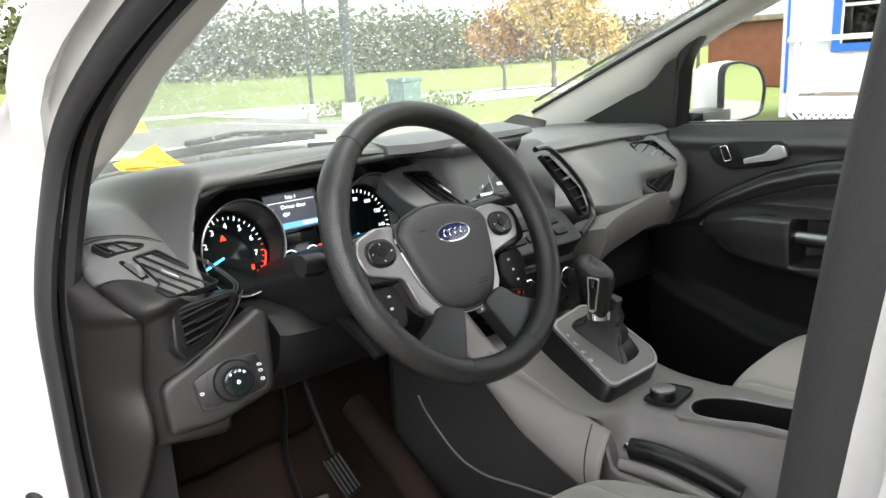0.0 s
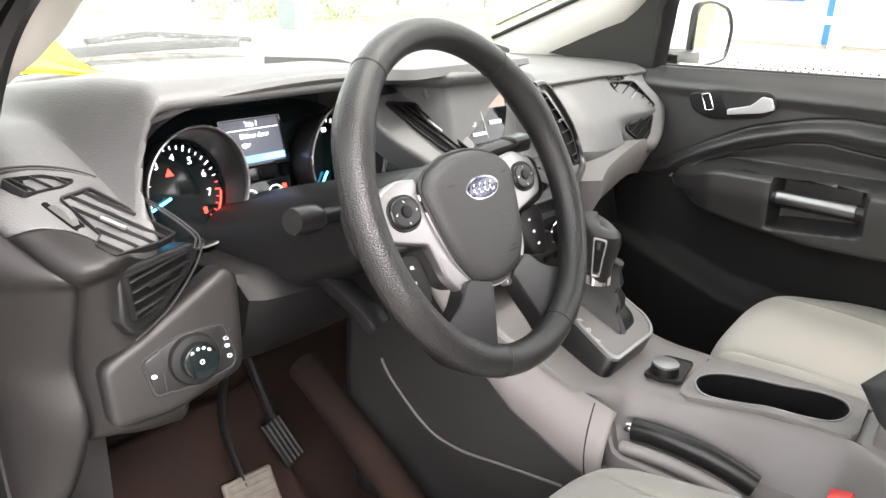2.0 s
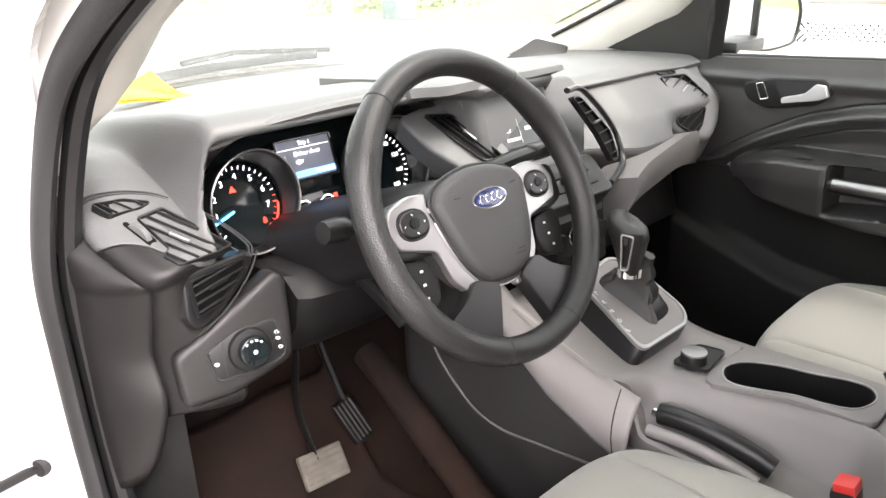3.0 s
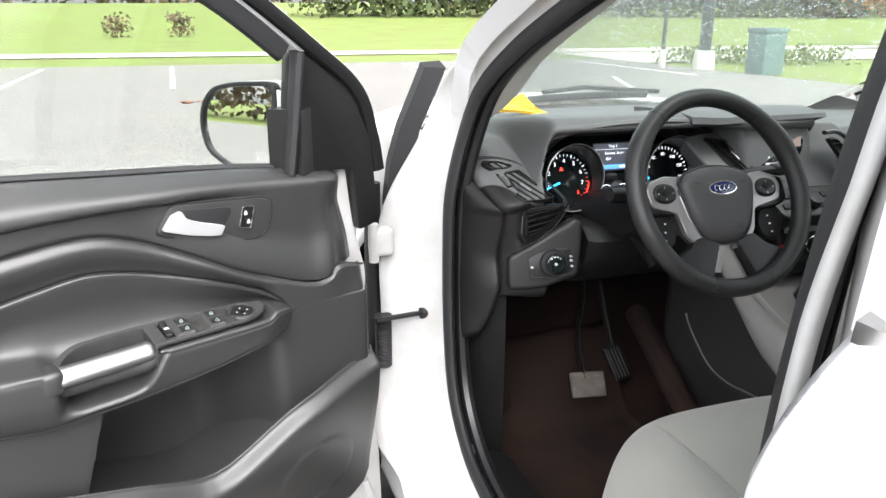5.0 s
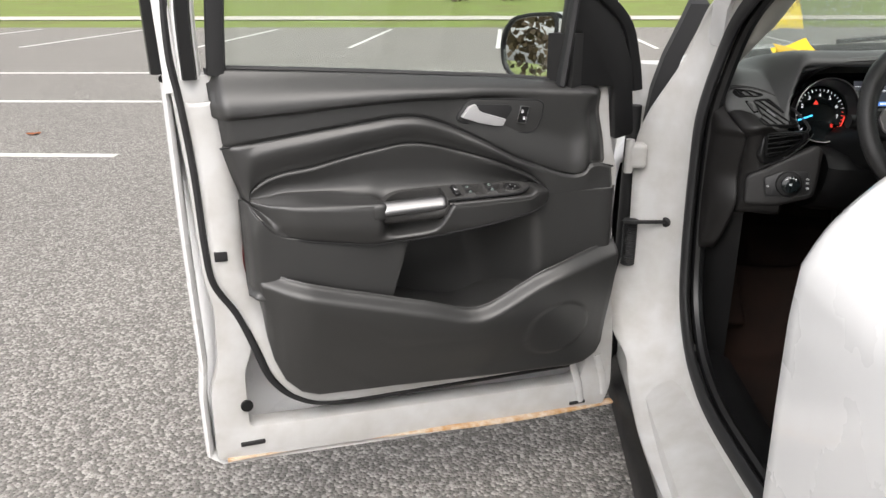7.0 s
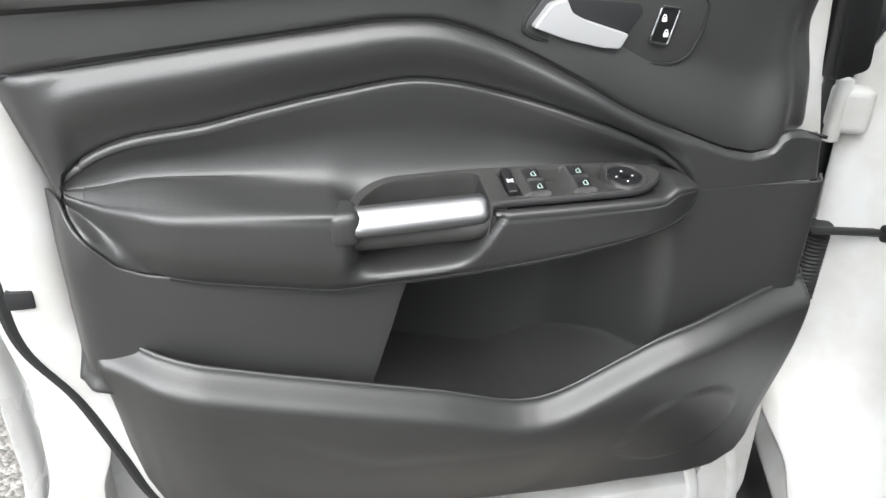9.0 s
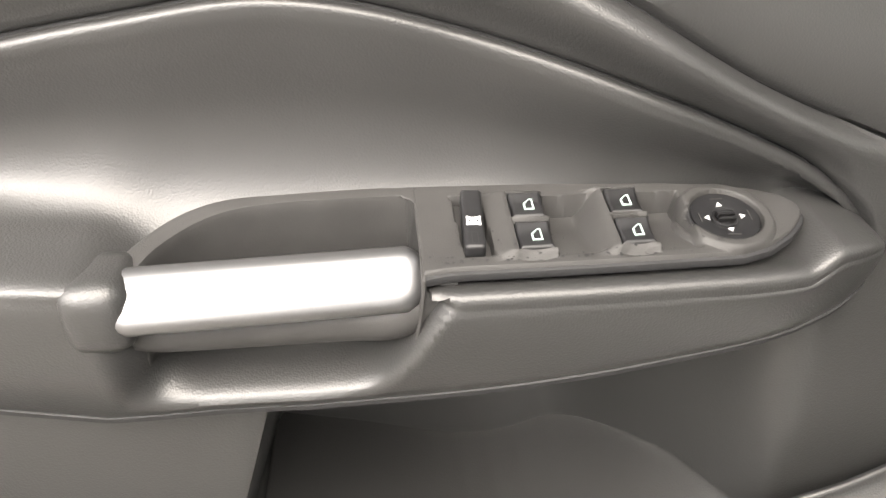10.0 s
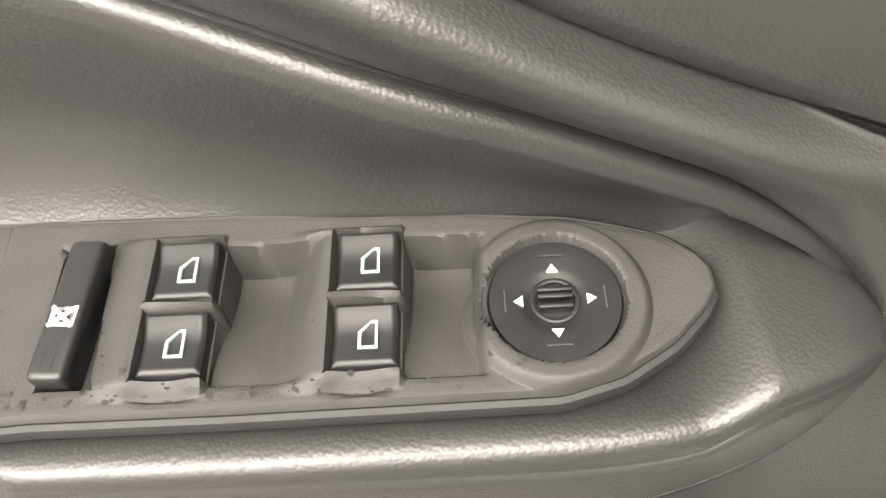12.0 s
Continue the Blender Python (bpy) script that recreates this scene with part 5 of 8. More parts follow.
# mirror dial with its four arrows, in a drop-shaped rim
tear = spline([(s, d, 0) for s, d in ((0.7040, 0.0235), (0.6983, 0.0187), (0.6868, 0.0160), (0.6714, 0.0190), (0.6600, 0.0235), (0.6545, 0.0310), (0.6570, 0.0390), (0.6640, 0.0465), (0.6756, 0.0540), (0.6880, 0.0575), (0.6990, 0.0555))], 6)
part("drop_rim", sweep([sw(p.x, p.y, 0.0058 + 0.0014 * smooth(0.672, 0.69, p.x)) for p in tear], 0.0016, 0.0013, 8), SW_GREY, panel, "raised drop-shaped rim")


def dial_face(u, v):
    r, a = 0.0172 * u, 2 * math.pi * v
    h = 0.0068 + 0.0006 * smooth(0.4, 0.95, u) - 0.0008 * smooth(0.55, 0.3, u) - 0.004 * smooth(0.965, 1.0, u)
    return sw(DS + r * 0.935 * math.cos(a), DD + r * 0.97 * math.sin(a), h)


dial = part("mirror_dial", grid(dial_face, 26, 72), CAP_BLACK, panel, "round black mirror dial with white arrows")
part("dial_gap", sweep([sw(DS + 0.0166 * math.cos(a), DD + 0.0170 * math.sin(a), 0.0058) for a in np.linspace(0, 2 * math.pi, 61)[:-1]], 0.0011, sides=6, closed=True), RUBBER, panel)
part("dial_hub", ring_plate(oval(0, 0, 0.0062, 0.0062, 32), oval(0, 0, 0.0047, 0.0047, 32), 0.0028, sw_frame(DS, DD, 0.0072), 0.0007), CAP_BLACK, panel)
part("dial_grip", joined(*[box((0.0086, 0.0016, 0.0030), sw_frame(DS, DD - 0.0022 + 0.0022 * k, 0.0082 - 0.0006 * abs(k - 1)), 0.0007) for k in range(3)]), SATIN_BLACK, panel, "ribbed black grip")
f = sw_frame(DS, DD, 0.0072)
for k in range(4):
    g = f @ Matrix.Rotation(radians(90 * k), 4, "Z") @ Matrix.Translation((0, 0.0086, 0.0002))
    part("arrow_icon", plate([(-0.0014, -0.0009), (0.0014, -0.0009), (0, 0.0013)], 0.0008, g, 0), WHITE_MARK, panel)
    part("pointer_bar", box((0.0060, 0.0004, 0.0006), g @ Matrix.Translation((0, 0.0034, 0.0002)), 0), SW_GREY, panel)

# specks of dirt on the switch panel
rng = np.random.default_rng(21)
specks = bmesh.new()
for _ in range(150):
    s, d = 0.680 + 0.146 * rng.random(), 0.0592 - 0.003 * rng.random() ** 2 - 0.030 * rng.random() ** 6
    if s < 0.70:
        d -= 0.002
    r = 0.00022 + 0.0007 * rng.random() ** 3
    h = sw_height(s, d) + 0.0015
    ring = [specks.verts.new(sw(s + r * math.cos(a) * (0.7 + 0.6 * rng.random()), d + r * math.sin(a), h)) for a in np.linspace(0, 2 * math.pi, 8)[:-1]]
    specks.faces.new(ring)
tagged(part("dirt_specks", specks, RUBBER, panel, "dark specks of dirt", flat=True), kind="stuff")

# grab handle: an aluminium bar across the well
bar = []
for k in range(33):
    t = k / 32
    e = 1 - 0.45 * smooth(0.05, 0.0, min(t, 1 - t))
    sec = []
    for a in np.linspace(0, 2 * math.pi, 23)[:-1]:
        p, q = 0.0160 * math.copysign(abs(math.cos(a)) ** 0.7, math.cos(a)) * e, 0.0085 * math.copysign(abs(math.sin(a)) ** 0.8, math.sin(a)) * e
        sec.append(dp(1.004 - 0.144 * t, 0.060 - 0.006 * t + 0.72 * p + 0.69 * q, 0.780 + 0.001 * t - 0.69 * p + 0.72 * q))
    bar.append(sec)
part("grip_end", box((0.032, 0.038, 0.042), on_door(1.008, 0.0520, 0.776), 0.013, 4), DOOR_PLASTIC, door, "rounded black end of the grip")
part("grab_handle", loft(bar), ALU, door, "brushed aluminium grab handle")
back_line = spline([tuple(dp(*p)) for p in ((0.846, 0.048, 0.778), (0.858, 0.050, 0.772), (0.874, 0.051, 0.762), (0.90, 0.048, 0.760), (0.95, 0.047, 0.759), (0.99, 0.045, 0.758), (1.006, 0.042, 0.762), (1.014, 0.042, 0.772), (1.008, 0.042, 0.786))], 8)
part("grab_handle_back", sweep(back_line, 0.0145, 0.0165, 12, up=tuple(DOOR_N)), SW_GREY, door, "grey-black backing of the grab handle")

# ---- the door mirror, outside the window ----
mirror_ob = thing("door_mirror", dp(0.55, -0.12, 1.0), "white door mirror with black surround on the open door", "mirror")
face = rounded([(-0.112, -0.010), (-0.108, 0.034), (-0.078, 0.066), (-0.020, 0.078), (0.086, 0.084), (0.098, -0.072), (0.060, -0.090), (-0.030, -0.084), (-0.094, -0.056)], 0.026, 6)
mm = facing((-1.135, 1.115, 1.078), (-0.78, -0.62, 0.085))
shellm = []
for d, k in ((0.0, 1.0), (-0.03, 1.04), (-0.08, 0.98), (-0.115, 0.80), (-0.13, 0.45)):
    shellm.append([mm @ Vector((x, y, d)) for x, y in scaled(face, k)])
part("housing", loft(shellm), WHITE_PAINT, mirror_ob)
part("surround", ring_plate(scaled(face, 1.01), scaled(face, 0.90), 0.03, mm @ Matrix.Translation((0, 0, 0.008)), 0.003), SATIN_BLACK, mirror_ob, "black surround of the mirror glass")
part("mirror_glass", plate(scaled(face, 0.915), 0.003, mm @ Matrix.Translation((0, 0, 0.002)), 0), MIRROR, mirror_ob, "mirror glass")
part("foot", loft([[Vector(q) + Vector((0, 0, z)) for q in ((-1.105, 1.00, 0), (-1.075, 1.035, 0), (-1.015, 1.02, 0), (-1.05, 0.975, 0))] for z in (1.005, 1.06, 1.12)]), SATIN_BLACK, mirror_ob, "black mirror foot")
part("inner_cover", loft([[mm @ Vector((x, y, d)) for x, y in ((0.092, -0.040), (0.118, -0.030), (0.112, 0.066), (0.088, 0.070))] for d in (0.006, -0.03, -0.08)]), WHITE_PAINT, mirror_ob, "white inner side of the housing")

# ---- the dashboard: sections across it, joined into one long skin ----
dash = thing("dashboard", (0.0, 1.35, 0.72), "soft black dashboard with hooded gauges, vents and a centre screen", "dashboard")


def bump_x(x, c, w, e):
    return smooth(c - w - e, c - w, x) * smooth(c + w + e, c + w, x)


def dash_section(x):
    """Points from the windscreen's foot back to the edge and down to the knees: (y, z)."""
    far_y = cowl_y(x) - 0.07
    k = bump_x(x, -0.356, 0.187, 0.050)          # gauge hood
    c = bump_x(x, -0.075, 0.115, 0.07)         # screen hood
    p = smooth(0.12, 0.30, x)                  # passenger side
    left = smooth(-0.52, -0.62, x)
    edge_y = 1.035 - 0.030 * k - 0.085 * c * (1 - k) - 0.05 * p - 0.02 * smooth(0.42, 0.52, x)
    edge_z = 1.010 + max(0.055 * k, 0.052 * c) + 0.012 * p * (1 - c)
    back_z = shield_z(x, far_y) - 0.020
    top1 = (far_y - 0.0, back_z)
    y2, y3, y4 = far_y - 0.12, edge_y + 0.36, edge_y + 0.12
    pts = [top1, (y2, 0.992 + 0.004 * p), (y3, 1.005 + max(0.030 * k, 0.024 * c) + 0.020 * p), (y4, 1.010 + max(0.060 * k, 0.052 * c) + 0.022 * p), (edge_y + 0.03, edge_z + 0.010), (edge_y, edge_z)]
    pts += [(edge_y + 0.004, edge_z - 0.012), (edge_y + 0.150 * k + 0.015 * c - 0.055 * left - 0.055 * p, edge_z - 0.022 - 0.05 * (1 - k) * (1 - c))]
    low_y = 0.955 + 0.185 * k - 0.030 * c * (1 - k) - 0.055 * p + 0.035 * smooth(0.38, 0.45, x)
    pts += [(low_y + 0.012 * left, 0.915 - 0.015 * p), (low_y - 0.002, 0.88), (low_y + 0.02 + 0.06 * p, 0.81), (low_y + 0.035 + 0.09 * p, 0.755), (1.10, 0.725), (1.35, 0.72)]
    pod = smooth(-0.552, -0.582, x)            # the corner panel, which slopes down to the driver
    tilt, turn, veer = -0.113 * (x + 0.615), -0.265 * (x + 0.57), 0.25 * (x + 0.59)
    side = [pts[0], pts[1], pts[2], (1.205, 1.014), (1.130, 1.000 + tilt), (1.065, 0.973 + tilt), (1.012, 0.945 + tilt), (0.978 + veer, 0.930 + tilt + 0.5 * veer), (0.984 + veer, 0.910), (0.986 + 0.6 * veer, 0.872), (0.966 + 0.7 * turn, 0.820), (0.946 + turn, 0.765), (0.968 + turn, 0.728), (1.20, 0.72)]
    return [(a[0] + (b[0] - a[0]) * pod, a[1] + (b[1] - a[1]) * pod) for a, b in zip(pts, side)]


def dash_skin(u, v):
    x = -0.690 + 1.335 * u
    pts = dash_section(x)
    d = [0.0]
    for a, b in zip(pts, pts[1:]):
        d.append(d[-1] + math.hypot(a[0] - b[0], a[1] - b[1]))
    t = v * (len(pts) - 1)
    i = min(int(t), len(pts) - 2)
    f = t - i
    a, b, c, e = pts[max(i - 1, 0)], pts[i], pts[i + 1], pts[min(i + 2, len(pts) - 1)]
    h00, h10, h01, h11 = 2 * f**3 - 3 * f**2 + 1, f**3 - 2 * f**2 + f, 3 * f**2 - 2 * f**3, f**3 - f**2
    q = [h00 * b[n] + h10 * 0.3 * (c[n] - a[n]) + h01 * c[n] + h11 * 0.3 * (e[n] - b[n]) for n in (0, 1)]
    end = smooth(0.03, 0.0, 1 - u)
    roll = 1 - math.sqrt(max(1 - max((-0.640 - x) / 0.0502, 0.0) ** 2, 0.0))
    low = smooth(0.28, 0.40, v)
    x += 0.034 * smooth(0.42, 0.62, v) * smooth(-0.60, -0.69, x)
    return Vector((x, q[0] + (0.03 * end + 0.035 * roll) * low, q[1] - 0.012 * end * smooth(0.2, 0.5, v) - 0.016 * roll * smooth(0.10, 0.30, v)))


def split(u):
    """Where the soft skin ends: it climbs towards the door."""
    return 0.615 - 0.165 * smooth(-0.575, -0.675, -0.690 + 1.335 * u)


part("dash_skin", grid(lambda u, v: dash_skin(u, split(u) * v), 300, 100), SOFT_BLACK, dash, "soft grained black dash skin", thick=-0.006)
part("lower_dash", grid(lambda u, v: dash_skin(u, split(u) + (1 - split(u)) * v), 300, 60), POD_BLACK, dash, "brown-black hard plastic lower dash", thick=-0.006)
part("defrost_line", sweep([dash_skin(u, 0.085) + Vector((0, 0, 0.001)) for u in np.linspace(0.03, 0.97, 40)], 0.003, 0.002, 6), RUBBER, dash, "dark joint along the dash top")
# rounded end of the dash, facing the door
crease_line = [dash_skin(0.0, v) for v in np.linspace(0.20, 0.80, 30)] + [Vector((-0.658, 1.000, 0.745)), Vector((-0.664, 1.012, 0.70)), Vector((-0.672, 1.03, 0.655)), Vector((-0.682, 1.055, 0.615))]


def end_face(u, v):
    """From the dash's crease outwards and forwards to the door seal."""
    k = u * (len(crease_line) - 1)
    i = min(int(k), len(crease_line) - 2)
    p = crease_line[i].lerp(crease_line[i + 1], k - i)
    q = Vector((-0.716 + lean(p.z), max(p.y + 0.03, 1.092 - 0.5 * max(p.z - 0.96, 0)), p.z - 0.008))
    return p.lerp(q, v) + Vector((-0.010, -0.006, 0)) * math.sin(math.pi * v) ** 0.8


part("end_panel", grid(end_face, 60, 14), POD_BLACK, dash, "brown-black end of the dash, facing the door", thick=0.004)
part("kick_panel", loft([[Vector((x, y, z)) for x, y in ((-0.705, 1.13), (-0.672, 1.035 + 0.07 * smooth(0.75, 0.5, z)), (-0.63, 1.03), (-0.62, 1.5), (-0.70, 1.5))] for z in (0.27, 0.40, 0.5, 0.6, 0.66, 0.72, 0.80)]), HARD_BLACK, dash, "black plastic kick panel beside the footwell")


# ---- air vents ----
def vent(outline, m, slats, name, tilt=25, knob=True, back=-0.0015):
    """A frame with slats over a flat plate, coloured black as a hollow's shade."""
    ob = part(name, plate(scaled(outline, 1.04), 0.002, m @ Matrix.Translation((0, 0, back)), 0), HOLLOW_SHADE, dash, "black air vent with slats")
    part("frame", ring_plate(scaled(outline, 1.06, 1.07), outline, 0.010, m @ Matrix.Translation((0, 0, back + 0.0055)), 0.0015), SATIN_BLACK, ob, "smooth black vent frame")
    ys = [p[1] for p in outline]
    lo, hi = min(ys), max(ys)
    for k in range(slats):
        y = lo + (hi - lo) * (k + 0.5) / slats
        xs = []
        for a, b in zip(outline, outline[1:] + outline[:1]):
            if (a[1] - y) * (b[1] - y) < 0:
                xs.append(a[0] + (b[0] - a[0]) * (y - a[1]) / (b[1] - a[1]))
        if len(xs) < 2:
            continue
        x0, x1 = min(xs), max(xs)
        part("slat", box((x1 - x0 - 0.001, min(0.0020, 0.2 * (hi - lo) / slats), 0.0040), m @ Matrix.Translation(((x0 + x1) / 2, y, back + 0.0042)) @ Matrix.Rotation(radians(tilt), 4, "X"), 0.0006, 1), HARD_BLACK, ob)
        if knob and k == slats // 2:
            part("slider", box((0.026, 0.0045, 0.005), m @ Matrix.Translation(((x0 + x1) / 2, y, back + 0.0075)) @ Matrix.Rotation(radians(tilt), 4, "X"), 0.0015), ALU, ob, "bright vent slider")
    return ob


# driver's corner: a panel that slopes to the driver, with two slatted vents, a thumb wheel and a low vent under its edge
m_v = facing((-0.615, 1.010, 0.946), (0.10, -0.45, 0.887), (0.809, 0.555, 0.190))
for lift_v, wide_v in ((0.0015, 1.0), (0.0005, 0.955)):
    groove = spline([tuple(m_v @ Vector((x * wide_v, y * wide_v, lift_v))) for x, y in ((-0.115, -0.002), (-0.109, 0.019), (-0.083, 0.050), (-0.046, 0.068), (0.022, 0.068), (0.078, 0.049), (0.089, 0.026))], 6)
    part("groove", sweep(groove, 0.0013, sides=6), RUBBER, dash)
vent(rounded([(-0.099, -0.003), (-0.078, 0.028), (-0.052, 0.043), (-0.055, 0.026), (-0.073, -0.007)], 0.004, 4), m_v @ Matrix.Translation((0, 0, 0.002)), 3, "air_vent", knob=False)
vent(rounded([(-0.046, 0.006), (-0.033, 0.040), (0.060, 0.028), (0.053, 0.006), (0.028, -0.040), (0.007, -0.036), (0.006, -0.020)], 0.004, 4), m_v @ Matrix.Translation((0, 0, 0.002)), 5, "air_vent", tilt=-20)
slot_v = rounded([(-0.060, -0.009), (-0.051, 0.002), (-0.010, -0.014), (-0.012, -0.028)], 0.006, 4)
# no slot is cut: this plate's black is the shade in it
part("slot_shade", plate(slot_v, 0.003, m_v @ Matrix.Translation((0, 0, 0.0015)), 0.0005), HOLLOW_SHADE, dash, "flat black plate for the shade in the thumb wheel's slot")
thumb = part("vent_wheel", disc(0.021, 0.008, m_v @ Matrix.Translation((-0.034, -0.0125, -0.011)) @ Matrix.Rotation(radians(-20), 4, "Z") @ Matrix.Rotation(radians(90), 4, "X"), 36, 0.002), SOFT_BLACK, dash, "ribbed black vent wheel")
m_k = facing((-0.570, 0.950, 0.802), (-0.25, -0.945, 0.20), (0.20, 0, 0.97))
m_lv = facing((-0.590, 0.976, 0.893), (0.20, -0.96, 0.15), (-0.1, 0, 0.97))
part("low_vent_panel", plate(rounded([(-0.036, 0.024), (0.064, 0.013), (0.071, 0.001), (0.049, -0.018), (-0.001, -0.041), (-0.040, -0.046), (-0.049, -0.026)], 0.006, 4), 0.03, m_lv @ Matrix.Translation((0, 0, 0.001)), 0.004, 3), SATIN_BLACK, dash, "black panel of the low vent")
vent(rounded([(-0.031, 0.014), (0.051, 0.009), (0.048, -0.004), (0.031, -0.014), (-0.005, -0.028), (-0.036, -0.029)], 0.004, 4), m_lv @ Matrix.Translation((0, 0, 0.003)), 4, "air_vent", tilt=15, knob=False)
part("slider", box((0.028, 0.005, 0.005), m_lv @ Matrix.Translation((0.002, -0.003, 0.008)), 0.002), HARD_BLACK, dash)
part("groove", sweep(spline([tuple(m_lv @ Vector((x, y, 0.002))) for x, y in ((0.077, 0.006), (0.055, -0.015), (0.006, -0.040), (-0.042, -0.050))], 6), 0.0014, sides=6), RUBBER, dash)

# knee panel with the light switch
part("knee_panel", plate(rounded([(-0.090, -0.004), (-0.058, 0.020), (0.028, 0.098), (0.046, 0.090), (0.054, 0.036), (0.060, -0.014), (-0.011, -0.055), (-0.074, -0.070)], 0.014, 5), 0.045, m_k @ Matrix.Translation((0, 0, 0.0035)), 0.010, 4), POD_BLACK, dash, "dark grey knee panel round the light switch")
hl_out = rounded([(-0.050, 0.000), (-0.018, 0.024), (0.0295, 0.0365), (0.047, 0.004), (0.045, -0.010), (0.009, -0.026), (-0.035, -0.0355)], 0.006, 5)
lights = part("light_switch", plate(hl_out, 0.008, m_k @ Matrix.Translation((0, 0, 0.0060)), 0.002), SATIN_BLACK, dash, "black rotary light switch with white symbols")
part("rim", sweep([m_k @ Vector((x, y, 0.005)) for x, y in scaled(hl_out, 1.03)], 0.0018, sides=6, closed=True, up=(0, -1, 0.2)), RUBBER, lights)
for k_x in (-0.030, 0.031):
    part("divider", box((0.0012, 0.050, 0.0012), m_k @ Matrix.Translation((k_x, 0.000 + 0.25 * k_x, 0.0062)) @ Matrix.Rotation(radians(12 if k_x < 0 else -18), 4, "Z"), 0), RUBBER, lights)
part("collar", disc(0.0285, 0.008, m_k @ Matrix.Translation((0.002, 0.001, 0.0085)), 40, 0.002, 0.026), HARD_BLACK, lights)
part("knob", disc(0.0200, 0.016, m_k @ Matrix.Translation((0.004, 0.001, 0.015)), 40, 0.003, 0.0185), GLOSS_BLACK, lights, "black rotary knob")
for a in (140, 112, 88, 64):
    m_sy = m_k @ Matrix.Translation((0.004 + 0.0145 * math.cos(radians(a)), 0.001 + 0.0145 * math.sin(radians(a)), 0.0232)) @ Matrix.Rotation(radians(a - 90), 4, "Z")
    part("symbol", ring_plate(oval(0, 0, 0.0019, 0.0015, 12), oval(0, 0, 0.0011, 0.0008, 12), 0.0005, m_sy), WHITE_MARK, lights)
part("symbol", ring_plate(oval(0, 0, 0.0026, 0.0026, 14), oval(0, 0, 0.0015, 0.0015, 14), 0.0005, m_k @ Matrix.Translation((0.004, 0.001, 0.0232))), WHITE_MARK, lights)
for x, y in ((-0.0385, -0.015), (0.0365, 0.013), (0.0345, 0.021), (0.0400, 0.002)):
    part("symbol", ring_plate(oval(0, 0, 0.0030, 0.0022, 12), oval(0, 0, 0.0017, 0.0011, 12), 0.0005, m_k @ Matrix.Translation((x, y, 0.0066))), WHITE_MARK, lights)

# ---- gauges under the hood ----
m_g = facing((-0.349, 1.080, 0.939), (-0.02, -0.96, 0.28))
part("gauge_backing", plate(rounded([(-0.215, 0.050), (-0.12, 0.095), (0.12, 0.095), (0.215, 0.050), (0.205, -0.060), (0.09, -0.085), (-0.09, -0.085), (-0.205, -0.060)], 0.03, 6), 0.02, m_g @ Matrix.Translation((0, 0, -0.028)), 0.003), GLOSS_BLACK, dash, "black gauge panel")


def gauge(name, cx, cy, r, label):
    """A deep round binnacle with a rim, a dial and ticks."""
    m = m_g @ Matrix.Translation((cx, cy, 0))
    ob = part(name, disc(r * 0.93, 0.004, m @ Matrix.Translation((0, 0, -0.018)), 48, 0.0005), GLOSS_BLACK, dash, label)
    def cone(u, v):
        a = 2 * math.pi * u
        q = r * (0.93 + 0.09 * v)
        return m @ Vector((q * math.cos(a), q * math.sin(a) * 1.02, -0.018 + (0.050 + 0.018 * math.sin(a)) * v))
    part("binnacle", grid(cone, 48, 6, True), SATIN_BLACK, ob, "deep black binnacle", thick=0.003)
    part("rim", sweep([cone(k / 48, 1.0) for k in range(48)], 0.0014, sides=6, closed=True), SILVER, ob, "thin silver rim")
    return ob, m


tach, m_t = gauge("tachometer", -0.120, 0.000, 0.067, "rev counter with white ticks, red zone and blue needle")
for k in range(29):
    a = radians(225 - k * 270 / 28)
    big = k % 4 == 0
    hot = k >= 23
    part("tick", box((0.0016 if big else 0.0009, 0.007 if big else 0.0045, 0.0006), m_t @ Matrix.Translation((0.053 * math.cos(a), 0.053 * math.sin(a), -0.0150)) @ Matrix.Rotation(a - math.pi / 2, 4, "Z"), 0), RED_GLOW if hot else WHITE_GLOW, tach)
for k in range(1, 9):
    a = radians(225 - k * 270 / 8)
    lettering("numeral", str(k), 0.0125, m_t @ Matrix.Translation((0.041 * math.cos(a), 0.041 * math.sin(a), -0.0150)), RED_GLOW if k > 7 else WHITE_GLOW, tach)
part("red_zone", sweep([m_t @ Vector((0.057 * math.cos(radians(a)), 0.057 * math.sin(radians(a)), -0.0148)) for a in np.linspace(-8, -45, 12)], 0.0016, 0.0006, 6, up=(0, -1, 0)), RED_GLOW, tach, "red warning zone")
part("needle", box((0.034, 0.0034, 0.002), m_t @ Matrix.Rotation(radians(200), 4, "Z") @ Matrix.Translation((0.034, 0, -0.010)), 0.0008), BLUE_GLOW, tach, "lit blue needle")
part("warning_lamp", plate([(-0.0055, -0.004), (0.0055, -0.004), (0, 0.0055)], 0.001, m_t @ Matrix.Translation((-0.008, 0.024, -0.0148)), 0), RED_GLOW, tach, "lit red warning triangle")
speedo, m_s = gauge("speedometer", 0.128, 0.000, 0.073, "speedometer with white ticks and blue needle")
for k in range(33):
    a = radians(225 - k * 270 / 32)
    part("tick", box((0.0016 if k % 2 == 0 else 0.0009, 0.006, 0.0006), m_s @ Matrix.Translation((0.058 * math.cos(a), 0.058 * math.sin(a), -0.0150)) @ Matrix.Rotation(a - math.pi / 2, 4, "Z"), 0), WHITE_GLOW, speedo)
for k in range(9):
    a = radians(225 - k * 270 / 8)
    lettering("numeral", str(20 * k), 0.0095, m_s @ Matrix.Translation((0.044 * math.cos(a), 0.044 * math.sin(a), -0.0150)), BLUE_GLOW if k < 2 else WHITE_GLOW, speedo)
